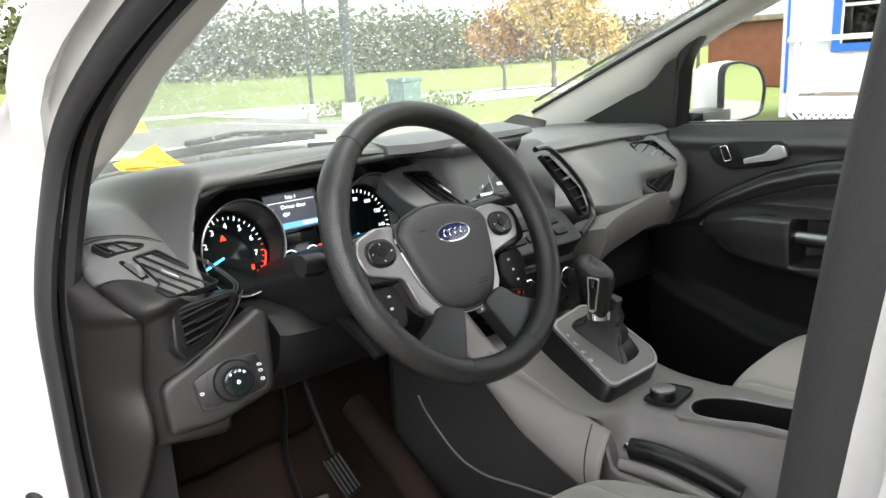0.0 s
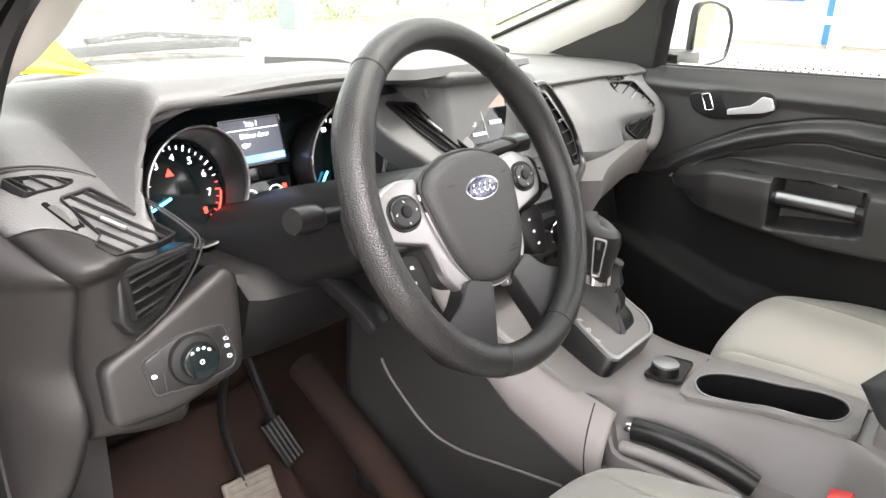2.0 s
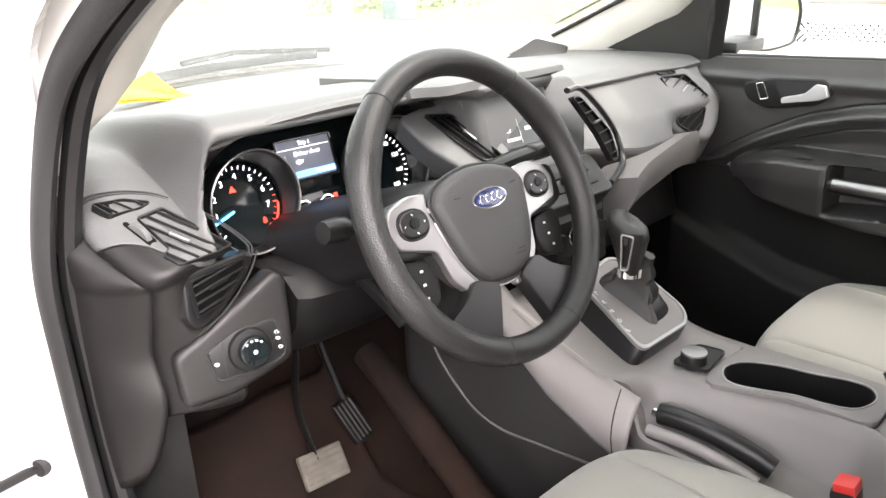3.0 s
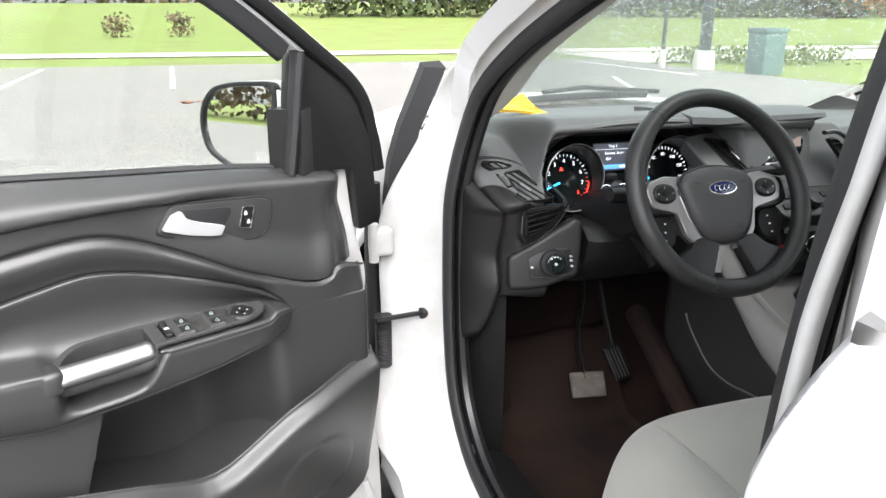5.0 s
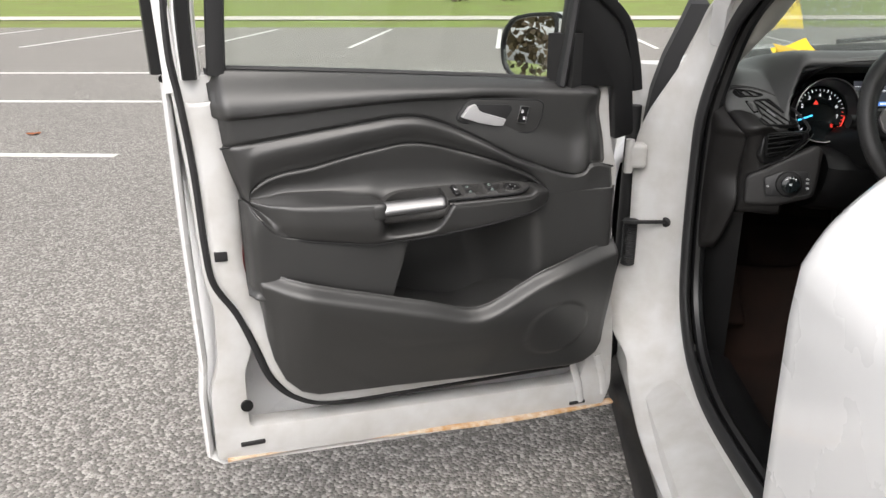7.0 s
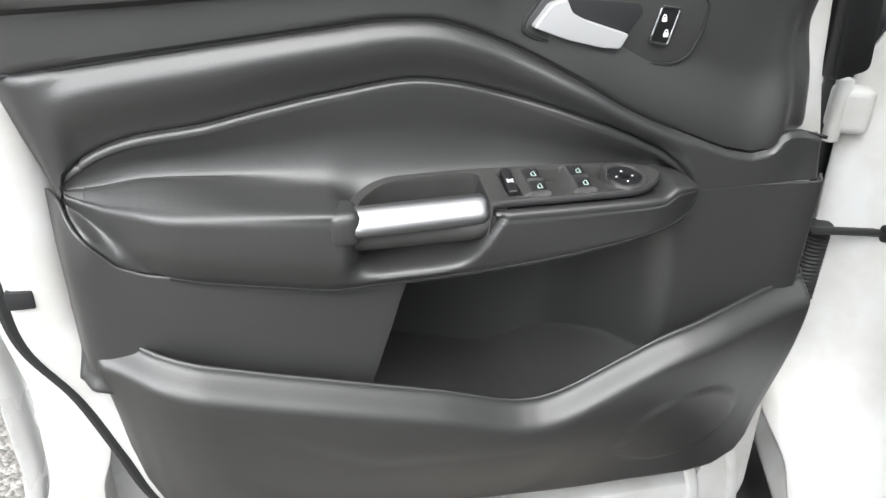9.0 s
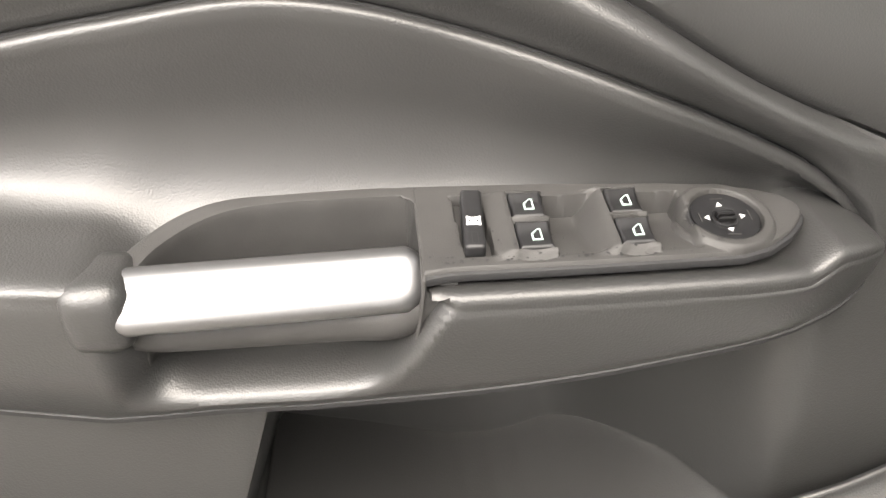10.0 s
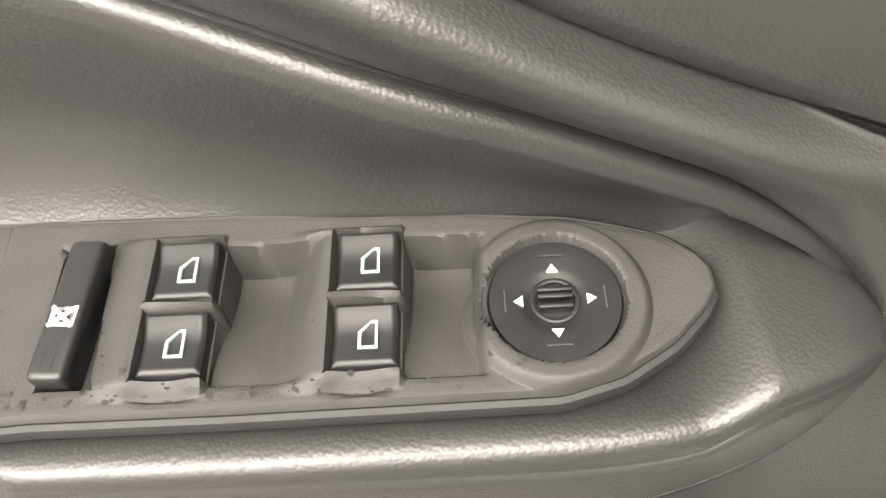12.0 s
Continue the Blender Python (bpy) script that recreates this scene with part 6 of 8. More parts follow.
part("needle", box((0.040, 0.0034, 0.002), m_s @ Matrix.Rotation(radians(228), 4, "Z") @ Matrix.Translation((0.040, 0, -0.010)), 0.0008), BLUE_GLOW, speedo, "lit blue needle")
m_d = m_g @ Matrix.Translation((-0.002, 0.044, -0.012))
display = part("trip_display", box((0.096, 0.060, 0.004), m_d, 0.002), SCREEN_GLOW, dash, "small lit trip display with white text")
part("display_frame", ring_plate([(-0.053, -0.034), (0.053, -0.034), (0.053, 0.034), (-0.053, 0.034)], [(-0.047, -0.029), (0.047, -0.029), (0.047, 0.029), (-0.047, 0.029)], 0.006, m_d @ Matrix.Translation((0, 0, 0.004)), 0.001), GLOSS_BLACK, display)
part("status_bar", box((0.094, 0.009, 0.001), m_d @ Matrix.Translation((0, -0.022, 0.0026)), 0), SCREEN_BLUE, display, "lit blue status bar")
lettering("display_text", "Trip 1", 0.0085, m_d @ Matrix.Translation((0.002, 0.023, 0.0026)), WHITE_GLOW, display)
lettering("display_text", "Driver door", 0.0095, m_d @ Matrix.Translation((0.004, 0.008, 0.0026)), WHITE_GLOW, display)
lettering("display_text", "ajar", 0.0095, m_d @ Matrix.Translation((-0.012, -0.003, 0.0026)), WHITE_GLOW, display)
part("display_line", box((0.090, 0.0008, 0.0006), m_d @ Matrix.Translation((0, 0.0165, 0.0026)), 0), WHITE_GLOW, display)
part("car_icon", box((0.010, 0.017, 0.0008), m_d @ Matrix.Translation((-0.038, 0.0, 0.0026)), 0.002), WHITE_MARK, display)
part("odometer_bar", box((0.030, 0.0040, 0.0008), m_d @ Matrix.Translation((0.028, -0.022, 0.0034)), 0), WHITE_GLOW, display)
m_f = m_g @ Matrix.Translation((-0.002, -0.026, -0.012))
part("small_gauge", plate(rounded([(-0.045, -0.024), (0.045, -0.024), (0.050, 0.018), (-0.050, 0.018)], 0.006, 4), 0.004, m_f, 0.001), GLOSS_BLACK, dash, "small fuel and temperature gauges")
for x, t in ((-0.022, 40), (0.020, 140)):
    part("small_dial", sweep([m_f @ Vector((x + 0.013 * math.cos(a), -0.004 + 0.013 * math.sin(a), 0.001)) for a in np.linspace(0.6, 2.6, 12)], 0.0010, 0.0005, 5, up=(0, -1, 0)), WHITE_GLOW, dash)
    part("small_needle", box((0.020, 0.0032, 0.001), m_f @ Matrix.Translation((x, -0.006, 0.002)) @ Matrix.Rotation(radians(t), 4, "Z"), 0.0005), BLUE_GLOW, dash, "lit blue needle")
part("warning_lamp", box((0.007, 0.006, 0.001), m_f @ Matrix.Translation((0.036, 0.006, 0.001)), 0.001), RED_GLOW, dash)
part("hood_lip", sweep(spline([(-0.553, 1.050, 1.032), (-0.534, 1.024, 1.045), (-0.48, 1.008, 1.060), (-0.35, 1.004, 1.068), (-0.24, 1.008, 1.064), (-0.17, 1.03, 1.05)], 8), 0.010, 0.007, 8), SOFT_BLACK, dash, "rounded lip of the gauge hood")
part("gauge_visor", grid(lambda u, v: (-0.551 + 0.411 * u, 1.004 + 0.03 * (2 * u - 1) ** 4 + 0.085 * v, 1.060 - 0.028 * (2 * u - 1) ** 4 - 0.010 * v - 0.11 * v * abs(2 * u - 1) ** 6), 40, 8), SATIN_BLACK, dash, "underside of the gauge hood", thick=0.004)
button = part("hood_button", disc(0.017, 0.012, facing((-0.183, 1.058, 1.046), (-0.1, -0.75, 0.65)), 32, 0.003), SATIN_BLACK, dash, "round button beside the gauge hood")
part("mark", box((0.016, 0.004, 0.001), facing((-0.1835, 1.0535, 1.0500), (-0.1, -0.75, 0.65)), 0.001), ALU, button)

# ---- centre: hooded screen, side vents, climate panel ----
m_c = facing((-0.052, 0.950, 1.005), (-0.06, -0.90, 0.43))
part("stack_face", plate(rounded([(-0.090, 0.060), (0.185, 0.060), (0.205, 0.02), (0.165, -0.075), (0.125, -0.120), (-0.085, -0.120), (-0.062, -0.050)], 0.025, 6), 0.09, m_c @ Matrix.Translation((0, 0, -0.012)), 0.008, 3), SOFT_BLACK, dash, "black centre stack")
scr = part("centre_screen", plate(rounded([(-0.078, 0.052), (0.090, 0.052), (0.076, 0.000), (0.046, -0.046), (-0.040, -0.046)], 0.006, 4), 0.006, m_c @ Matrix.Translation((0, 0, -0.003)), 0.001), GLOSS_BLACK, dash, "glossy centre screen with grey menu")
# the glow paints the bright reflection over the menu's upper half
SCREEN_SHEEN = glowing("brown_menu_and_reflection", (0.16, 0.12, 0.10), 0.25)
part("menu_reflection", plate([(-0.072, 0.048), (0.082, 0.048), (0.071, 0.004), (-0.056, 0.004)], 0.001, m_c @ Matrix.Translation((0, 0, -0.0021)), 0), SCREEN_SHEEN, scr, "brown upper menu field with a bright reflection painted in")
part("menu_text", box((0.034, 0.006, 0.0008), m_c @ Matrix.Translation((-0.035, 0.004, -0.0018)), 0), WHITE_MARK, scr)
part("menu_text", box((0.030, 0.006, 0.0008), m_c @ Matrix.Translation((0.036, -0.018, -0.0018)), 0), WHITE_MARK, scr)
lettering("menu_text", "101.7", 0.011, m_c @ Matrix.Translation((-0.022, -0.016, -0.0024)), WHITE_GLOW, scr)
part("menu_text", box((0.030, 0.005, 0.0008), m_c @ Matrix.Translation((-0.010, -0.032, -0.0018)), 0), WHITE_MARK, scr)
part("menu_line", box((0.0006, 0.040, 0.0006), m_c @ Matrix.Translation((0.008, -0.020, -0.0018)), 0), WHITE_MARK, scr)
hood_secs = []
for k in range(21):
    t = k / 20
    x = -0.235 + 0.305 * t
    e = 1 - 0.6 * abs(2 * t - 1) ** 6
    y0 = 0.940 + 0.02 * (1 - t) + 0.03 * smooth(0.15, 0, t)
    hood_secs.append([Vector((x, y0, 1.060 + 0.010 * t)), Vector((x, y0 + 0.004, 1.074 + 0.004 * t)), Vector((x, y0 + 0.07, 1.082 + 0.004 * t)), Vector((x, y0 + 0.22, 1.072)), Vector((x, y0 + 0.22, 1.040)), Vector((x, y0 + 0.03, 1.052 + 0.006 * t))])
part("screen_hood", bevelled(loft(hood_secs), 0.004, 2, 30), SOFT_BLACK, dash, "black hood over the centre screen")
m_cv = facing((-0.135, 0.975, 0.990), (-0.30, -0.65, 0.70), (0.897, 0.060, 0.439))
part("vent_cheek", plate(rounded([(-0.100, -0.052), (-0.075, 0.016), (-0.036, 0.040), (0.070, 0.032), (0.092, -0.002), (0.060, -0.050), (-0.030, -0.062)], 0.016, 5), 0.05, m_cv @ Matrix.Translation((0, 0, -0.001)), 0.008, 4), SOFT_BLACK, dash, "soft black cheek round the centre vent")
vent(rounded([(-0.068, -0.020), (-0.038, 0.012), (0.015, 0.010), (0.066, 0.009), (0.047, -0.019), (-0.007, -0.022)], 0.006, 4), m_cv @ Matrix.Translation((0, 0, 0.001)), 4, "air_vent", tilt=-15)
m_r = facing((0.120, 0.905, 0.960), (0.22, -0.88, 0.42))
vent(rounded([(-0.050, 0.070), (-0.020, 0.066), (0.050, -0.010), (0.040, -0.056), (0.012, -0.056), (-0.006, 0.000)], 0.010, 4), m_r @ Matrix.Translation((-0.01, 0, 0.006)), 6, "air_vent", tilt=15)
part("stack_rim", sweep(spline([tuple(m_r @ Vector(q)) for q in ((-0.07, 0.085, 0.008), (-0.01, 0.075, 0.010), (0.060, -0.004, 0.008), (0.052, -0.064, 0.008), (0.0, -0.080, 0.010), (-0.05, -0.085, 0.012))], 8), 0.006, 0.005, 8), SATIN_BLACK, dash, "black rim round the stack")
m_b = facing((-0.028, 0.866, 0.905), (-0.03, -0.60, 0.80))
keys = part("audio_panel", plate(rounded([(-0.085, 0.045), (0.115, 0.045), (0.105, -0.035), (-0.070, -0.035)], 0.015, 5), 0.05, m_b @ Matrix.Translation((0, 0, 0.0)), 0.005, 3), SATIN_BLACK, dash, "black audio panel with keys")
for i in range(4):
    for j in range(2):
        part("key", box((0.030, 0.014, 0.006), m_b @ Matrix.Translation((-0.045 + 0.036 * i, 0.018 - 0.026 * j, 0.001)), 0.003), HARD_BLACK, keys)
part("volume_knob", disc(0.017, 0.016, m_b @ Matrix.Translation((0.015, -0.002, 0.010)), 32, 0.002, 0.015), SATIN_BLACK, keys, "round volume knob")
m_l = facing((-0.010, 0.860, 0.805), (-0.03, -0.97, 0.10))
clim = part("climate_panel", plate(rounded([(-0.075, 0.080), (0.095, 0.080), (0.100, -0.055), (-0.075, -0.055)], 0.012, 5), 0.10, m_l, 0.005, 3), SATIN_BLACK, dash, "black climate panel with silver strip")
part("silver_strip", box((0.150, 0.016, 0.006), m_l @ Matrix.Translation((0.01, 0.045, 0.003)), 0.003), ALU, clim, "bright silver strip")
for k in range(3):
    part("control_knob", disc(0.017, 0.018, m_l @ Matrix.Translation((-0.042 + 0.052 * k, 0.008, 0.010)), 32, 0.002, 0.0155), HARD_BLACK, clim, "round climate knob with chrome rim")
    part("knob_rim", sweep([m_l @ Vector((-0.042 + 0.052 * k + 0.0172 * math.cos(a), 0.008 + 0.0172 * math.sin(a), 0.004)) for a in np.linspace(0, 2 * math.pi, 29)[:-1]], 0.0014, sides=6, closed=True), CHROME, clim, "chrome rim")
for k in range(5):
    part("key", box((0.024, 0.010, 0.004), m_l @ Matrix.Translation((-0.050 + 0.030 * k, -0.030, 0.002)), 0.002), HARD_BLACK, clim)
part("red_mark", box((0.008, 0.006, 0.001), m_l @ Matrix.Translation((-0.066, 0.010, 0.001)), 0.001), RED_PLASTIC, clim)
for k in range(4):
    part("slat", box((0.150, 0.005, 0.012), m_l @ Matrix.Translation((0.01, 0.062 + 0.006 * k, 0.002)), 0.001), HARD_BLACK, clim)

# passenger side: corner vent, storage ledge, glovebox
m_p = facing((0.518, 0.930, 0.965), (-0.25, -0.80, 0.53), (-0.40, 0.3, 0.85))
part("vent_panel", plate(rounded([(-0.048, 0.112), (0.020, 0.082), (0.066, 0.016), (0.070, -0.050), (0.004, -0.087), (-0.053, -0.094), (-0.108, -0.017), (-0.086, 0.036)], 0.03, 6), 0.09, m_p @ Matrix.Translation((0, 0, 0.001)), 0.016, 4), SOFT_BLACK, dash, "smooth black panel round the far vent")
vent(rounded([(-0.038, 0.076), (0.019, 0.043), (0.029, -0.027), (-0.050, 0.011)], 0.008, 4), m_p @ Matrix.Translation((0, 0, 0.003)), 5, "air_vent", tilt=15)
vent(rounded([(-0.042, 0.103), (-0.012, 0.088), (0.004, 0.060), (-0.034, 0.082)], 0.004, 4), m_p @ Matrix.Translation((0, 0, 0.002)), 2, "air_vent", tilt=10, knob=False)
vent(rounded([(-0.070, 0.002), (0.002, -0.037), (-0.041, -0.056), (-0.072, -0.059), (-0.088, -0.015)], 0.006, 4), m_p @ Matrix.Translation((0, 0, 0.003)), 4, "air_vent", tilt=10, knob=False)
part("ledge_trim", loft([[Vector((x, y0, z0)), Vector((x, y0 - 0.004, z0 - 0.020)), Vector((x, y0 + 0.02, z0 - 0.075)), Vector((x, y0 + 0.09, z0 - 0.10)), Vector((x, y0 + 0.09, z0 - 0.02))]
                         for x, y0, z0 in spline([(0.115, 0.815, 0.895), (0.20, 0.842, 0.900), (0.32, 0.864, 0.905), (0.42, 0.880, 0.908), (0.52, 0.900, 0.895), (0.60, 0.925, 0.875)], 6)]), LEDGE_GREY, dash, "grey lower dash trim above the glovebox")
part("glovebox", box((0.42, 0.10, 0.17), Matrix.Translation((0.36, 1.03, 0.755)) @ Matrix.Rotation(radians(-14), 4, "X"), 0.02, 3), HARD_BLACK, dash, "black glovebox lid")
part("side_grille", plate(rounded([(-0.10, -0.02), (0.06, -0.03), (0.10, 0.01), (0.02, 0.045)], 0.015, 4), 0.03, facing((0.47, 1.31, 1.038), (-0.25, -0.6, 0.75)), 0.006), HARD_BLACK, dash, "black speaker grille in the dash corner")

# ---- yellow paper on the dash ----
paper = thing("yellow_notice", (-0.40, 1.56, 1.0), "folded yellow paper notice lying on the dashboard", "paper")


def paper_fn(u, v):
    """The lying half: u along the near edge, v towards the windscreen; its far corner curls up."""
    a = PAPER[0].lerp(PAPER[1], u)
    b = PAPER[2].lerp(PAPER[3], u)
    p = a.lerp(b, v)
    return p + Vector((0, 0, 0.045 * v * v * (0.35 + 0.65 * u) + 0.010 * (1 - v) * (1 - u) ** 3 + 0.003 * math.sin(6 * u + 2 * v)))


PAPER = [Vector((-0.452, 1.500, 1.022)), Vector((-0.285, 1.555, 1.020)), Vector((-0.430, 1.600, 1.020)), Vector((-0.320, 1.640, 1.016))]
part("sheet", grid(paper_fn, 24, 12), YELLOW_PAPER, paper, thick=0.0008)


def paper_fold(u, v):
    a = paper_fn(0.72 * u, 0.0)
    return a + Vector((0.004, -0.012 * math.sin(math.pi * v) + 0.030 * v, 0.003 + 0.022 * v * (1 - 0.8 * u)))


part("fold", grid(paper_fold, 16, 8), material("dull_paper_back", (0.66, 0.42, 0.05), 0.85), paper, "dull back of the folded edge", thick=0.0008)
n_p = (paper_fn(0.7, 0.5) - paper_fn(0.6, 0.5)).cross(paper_fn(0.6, 0.6) - paper_fn(0.6, 0.5)).normalized()
lettering("notice_text", "VEHICLE", 0.034, facing(paper_fn(0.60, 0.55) + n_p * 0.004, n_p, paper_fn(0.6, 0.9) - paper_fn(0.6, 0.3)), INK, paper)

# ---- steering wheel ----
m_w = facing((-0.3506, 0.7429, 0.9789), (0.018, -0.890, 0.455)) @ Matrix.Rotation(radians(-1.0), 4, "Z")
wheel = thing("steering_wheel", m_w.translation, "black leather steering wheel with silver spokes and blue badge", "steering wheel")
rim_r = 0.1752


def rim_fn(u, v):
    a, b = 2 * math.pi * u, 2 * math.pi * v
    deg = math.degrees(a) % 360
    fat = 1 + 0.16 * (math.exp(-((deg - 30) / 13) ** 2) + math.exp(-((deg - 150) / 13) ** 2))
    q = rim_r + 0.0165 * fat * math.cos(b)
    flat = 1 - 0.015 * max(0.0, -math.sin(a)) ** 4
    return m_w @ Vector((q * math.cos(a), q * math.sin(a) * flat, 0.0175 * fat * math.sin(b)))


part("rim", grid(rim_fn, 140, 29, True), LEATHER, wheel, "grained black leather rim")
for a0 in (52, 128, 250, 290):
    part("seam", sweep([rim_fn(a0 / 360, b) for b in np.linspace(0, 1, 25)[:-1]], 0.0009, sides=5, closed=True), RUBBER, wheel)
HUB = rounded([(-0.080, 0.020), (-0.066, 0.036), (-0.034, 0.047), (0.0, 0.050), (0.034, 0.047), (0.066, 0.036), (0.080, 0.020), (0.072, -0.018), (0.060, -0.056), (0.038, -0.086), (0.0, -0.093), (-0.038, -0.086), (-0.060, -0.056), (-0.072, -0.018)], 0.02, 4)
hub = []
for z, k in ((-0.070, 0.96), (-0.030, 1.0), (-0.014, 1.0), (-0.008, 0.985), (-0.002, 0.94), (0.002, 0.84), (0.0045, 0.6), (0.005, 0.25)):
    hub.append([m_w @ Vector((x, y, z)) for x, y in scaled(HUB, k)])
part("airbag_cover", loft(hub), AIRBAG, wheel, "soft black airbag cover")
part("hub_gap", sweep([m_w @ Vector((x, y, -0.0115)) for x, y in scaled(HUB, 1.012)], 0.0026, sides=6, closed=True), RUBBER, wheel)
part("hub_rim", sweep([m_w @ Vector((x, y, -0.0125)) for x, y in scaled(HUB, 1.045) if y < 0.02], 0.0016, sides=6), SILVER, wheel, "thin silver line round the cover")
part("cover_mark", joined(*[box((0.022 - 0.004 * k, 0.0012, 0.0006), m_w @ Matrix.Translation((0.020, -0.062 - 0.0045 * k, 0.0035)), 0) for k in (0, 1)]), HARD_BLACK, wheel, "embossed mark low on the cover")
for side in (-1, 1):
    part("horn_mark", box((0.014, 0.0012, 0.0006), m_w @ Matrix.Translation((side * 0.048, 0.016, 0.0040)) @ Matrix.Rotation(radians(side * 4), 4, "Z"), 0), HARD_BLACK, wheel)
m_bd = m_w @ Matrix.Translation((0.001, 0.006, 0.0055))
badge = part("badge", plate(oval(0, 0, 0.0300, 0.0128, 40), 0.004, m_bd, 0.001), CHROME, wheel, "oval badge with chrome rim")
part("badge_field", plate(oval(0, 0, 0.0275, 0.0108, 40), 0.004, m_bd @ Matrix.Translation((0, 0, 0.0008)), 0.0005), BADGE_BLUE, badge, "dark blue enamel field")
stroke = []
for k in range(4):
    x = -0.015 + 0.010 * k
    stroke.append(sweep(spline([tuple(m_bd @ Vector((x + 0.0040 * math.cos(t) + 0.0012 * math.sin(t), 0.0048 * math.sin(t), 0.0012))) for t in np.linspace(0.4 + 0.5 * k, 4.9 + 0.3 * k, 8)], 3), 0.0008, sides=5))
part("badge_mark", joined(*stroke), CHROME, badge, "plain silver strokes")
for side in (-1, 1):
    pad = rounded([(side * 0.074, 0.034), (side * 0.106, 0.036), (side * 0.160, 0.026), (side * 0.162, -0.020), (side * 0.137, -0.030), (side * 0.080, -0.034)], 0.012, 5)
    part("spoke", plate(pad, 0.030, m_w @ Matrix.Translation((0, 0, -0.018)), 0.006, 3), SATIN_BLACK, wheel, "black side spoke")
    leg_w = 0.017 if side < 0 else 0.006
    blade = rounded([(side * 0.076, 0.034), (side * 0.106, 0.037), (side * 0.136, 0.027), (side * 0.146, 0.008), (side * 0.138, -0.018), (side * (0.072 + leg_w), -0.032), (side * (0.063 + leg_w), -0.070), (side * (0.044 + 0.8 * leg_w), -0.094), (side * 0.016, -0.103), (side * 0.014, -0.096), (side * 0.040, -0.089), (side * 0.0620, -0.058), (side * 0.0745, -0.018), (side * 0.0825, 0.018)], 0.007, 4)
    part("silver_trim", plate(blade, 0.012, m_w @ Matrix.Translation((0, 0, -0.0125)), 0.003, 3), SILVER, wheel, "satin silver spoke trim")
    pod = part("button_pod", plate(oval(side * 0.110, 0.005, 0.0215, 0.0160, 36, 0.85), 0.010, m_w @ Matrix.Translation((0, 0, -0.0085)) , 0.004, 3), SATIN_BLACK, wheel, "oval black button pod")
    part("pod_rim", sweep([m_w @ Vector((x, y, -0.0120)) for x, y in oval(side * 0.110, 0.005, 0.0222, 0.0167, 36, 0.85)], 0.0012, sides=6, closed=True), RUBBER, pod)
    part("centre_button", plate(oval(side * 0.110, 0.006, 0.0072, 0.0062, 20), 0.004, m_w @ Matrix.Translation((0, 0, -0.0068)), 0.001), HARD_BLACK, pod)
    for k in range(4):
        a = math.pi / 2 * k
        part("symbol", box((0.0026, 0.0012, 0.0004), m_w @ Matrix.Translation((side * 0.110 + 0.0145 * math.cos(a), 0.005 + 0.0105 * math.sin(a), -0.0083)) @ Matrix.Rotation(a + 0.7, 4, "Z"), 0), WHITE_MARK, pod)
    foot = rounded([(side * 0.018, -0.090), (side * 0.058, -0.076), (side * 0.080, -0.096), (side * 0.118, -0.112), (side * 0.138, -0.112), (side * 0.118, -0.142), (side * 0.086, -0.162), (side * 0.052, -0.172), (side * 0.046, -0.152), (side * 0.032, -0.122)], 0.010, 4)
    part("lower_spoke", plate(foot, 0.022, m_w @ Matrix.Translation((0, 0, -0.006)), 0.008, 4), SATIN_BLACK, wheel, "black lower spoke")
    rocker = part("rocker_panel", plate(rounded([(side * 0.098, -0.034), (side * 0.140, -0.030), (side * 0.146, -0.048), (side * 0.130, -0.092), (side * 0.098, -0.086), (side * 0.090, -0.060)], 0.008, 4), 0.012, m_w @ Matrix.Translation((0, 0, -0.024)), 0.003, 3), HARD_BLACK, wheel, "black rocker panel behind the spoke")
    for k in range(3):
        part("symbol", box((0.0045, 0.0030, 0.0006), m_w @ Matrix.Translation((side * (0.112 + 0.002 * k), -0.046 - 0.015 * k, -0.0236)), 0.0005), WHITE_MARK, rocker)

# ---- steering column with its stalks ----
column = thing("steering_column", (-0.356, 0.95, 0.86), "black steering column shroud with two stalks", "steering column")
col = []
for k in range(12):
    t = k / 11
    y, z = 0.785 + 0.30 * t, 0.955 - 0.10 * t
    col.append([Vector((-0.356 + (0.060 + 0.045 * t) * c, y, z + (0.050 + 0.030 * t) * s - 0.02 * t)) for c, s in ((math.copysign(abs(math.cos(a)) ** 0.7, math.cos(a)), math.copysign(abs(math.sin(a)) ** 0.7, math.sin(a))) for a in np.linspace(0, 2 * math.pi, 29)[:-1])])
part("shroud", loft(col), HARD_BLACK, column, "black column shroud")
low = []
for k in range(14):
    t = k / 13
    x = -0.325 - 0.165 * math.cos(math.pi * t)
    q = 0.012 * math.sin(math.pi * t) - 0.06 * (1 - math.sqrt(max(1 - abs(2 * t - 1) ** 5, 0.0)))
    low.append([Vector((x, y - q * (y < 1.1), z)) for y, z in ((1.05, 0.868), (0.975, 0.862), (0.945, 0.838), (0.955, 0.795), (0.995, 0.745), (1.06, 0.715), (1.15, 0.72), (1.15, 0.87))])
part("lower_cover", bevelled(loft(low), 0.010, 3, 30), HARD_BLACK, column, "smooth black cover under the column")
stalk = part("indicator_stalk", sweep(spline([(-0.405, 0.868, 0.945), (-0.445, 0.866, 0.950), (-0.475, 0.864, 0.954)], 5), 0.010, 0.009, 12), HARD_BLACK, column, "black indicator stalk")
part("stalk_end", sweep(spline([(-0.468, 0.864, 0.953), (-0.482, 0.862, 0.955), (-0.505, 0.860, 0.958)], 4), 0.0155, 0.0155, 16, taper=lambda t: 0.85 + 0.15 * math.sin(math.pi * t)), SATIN_BLACK, stalk, "thicker turning end")
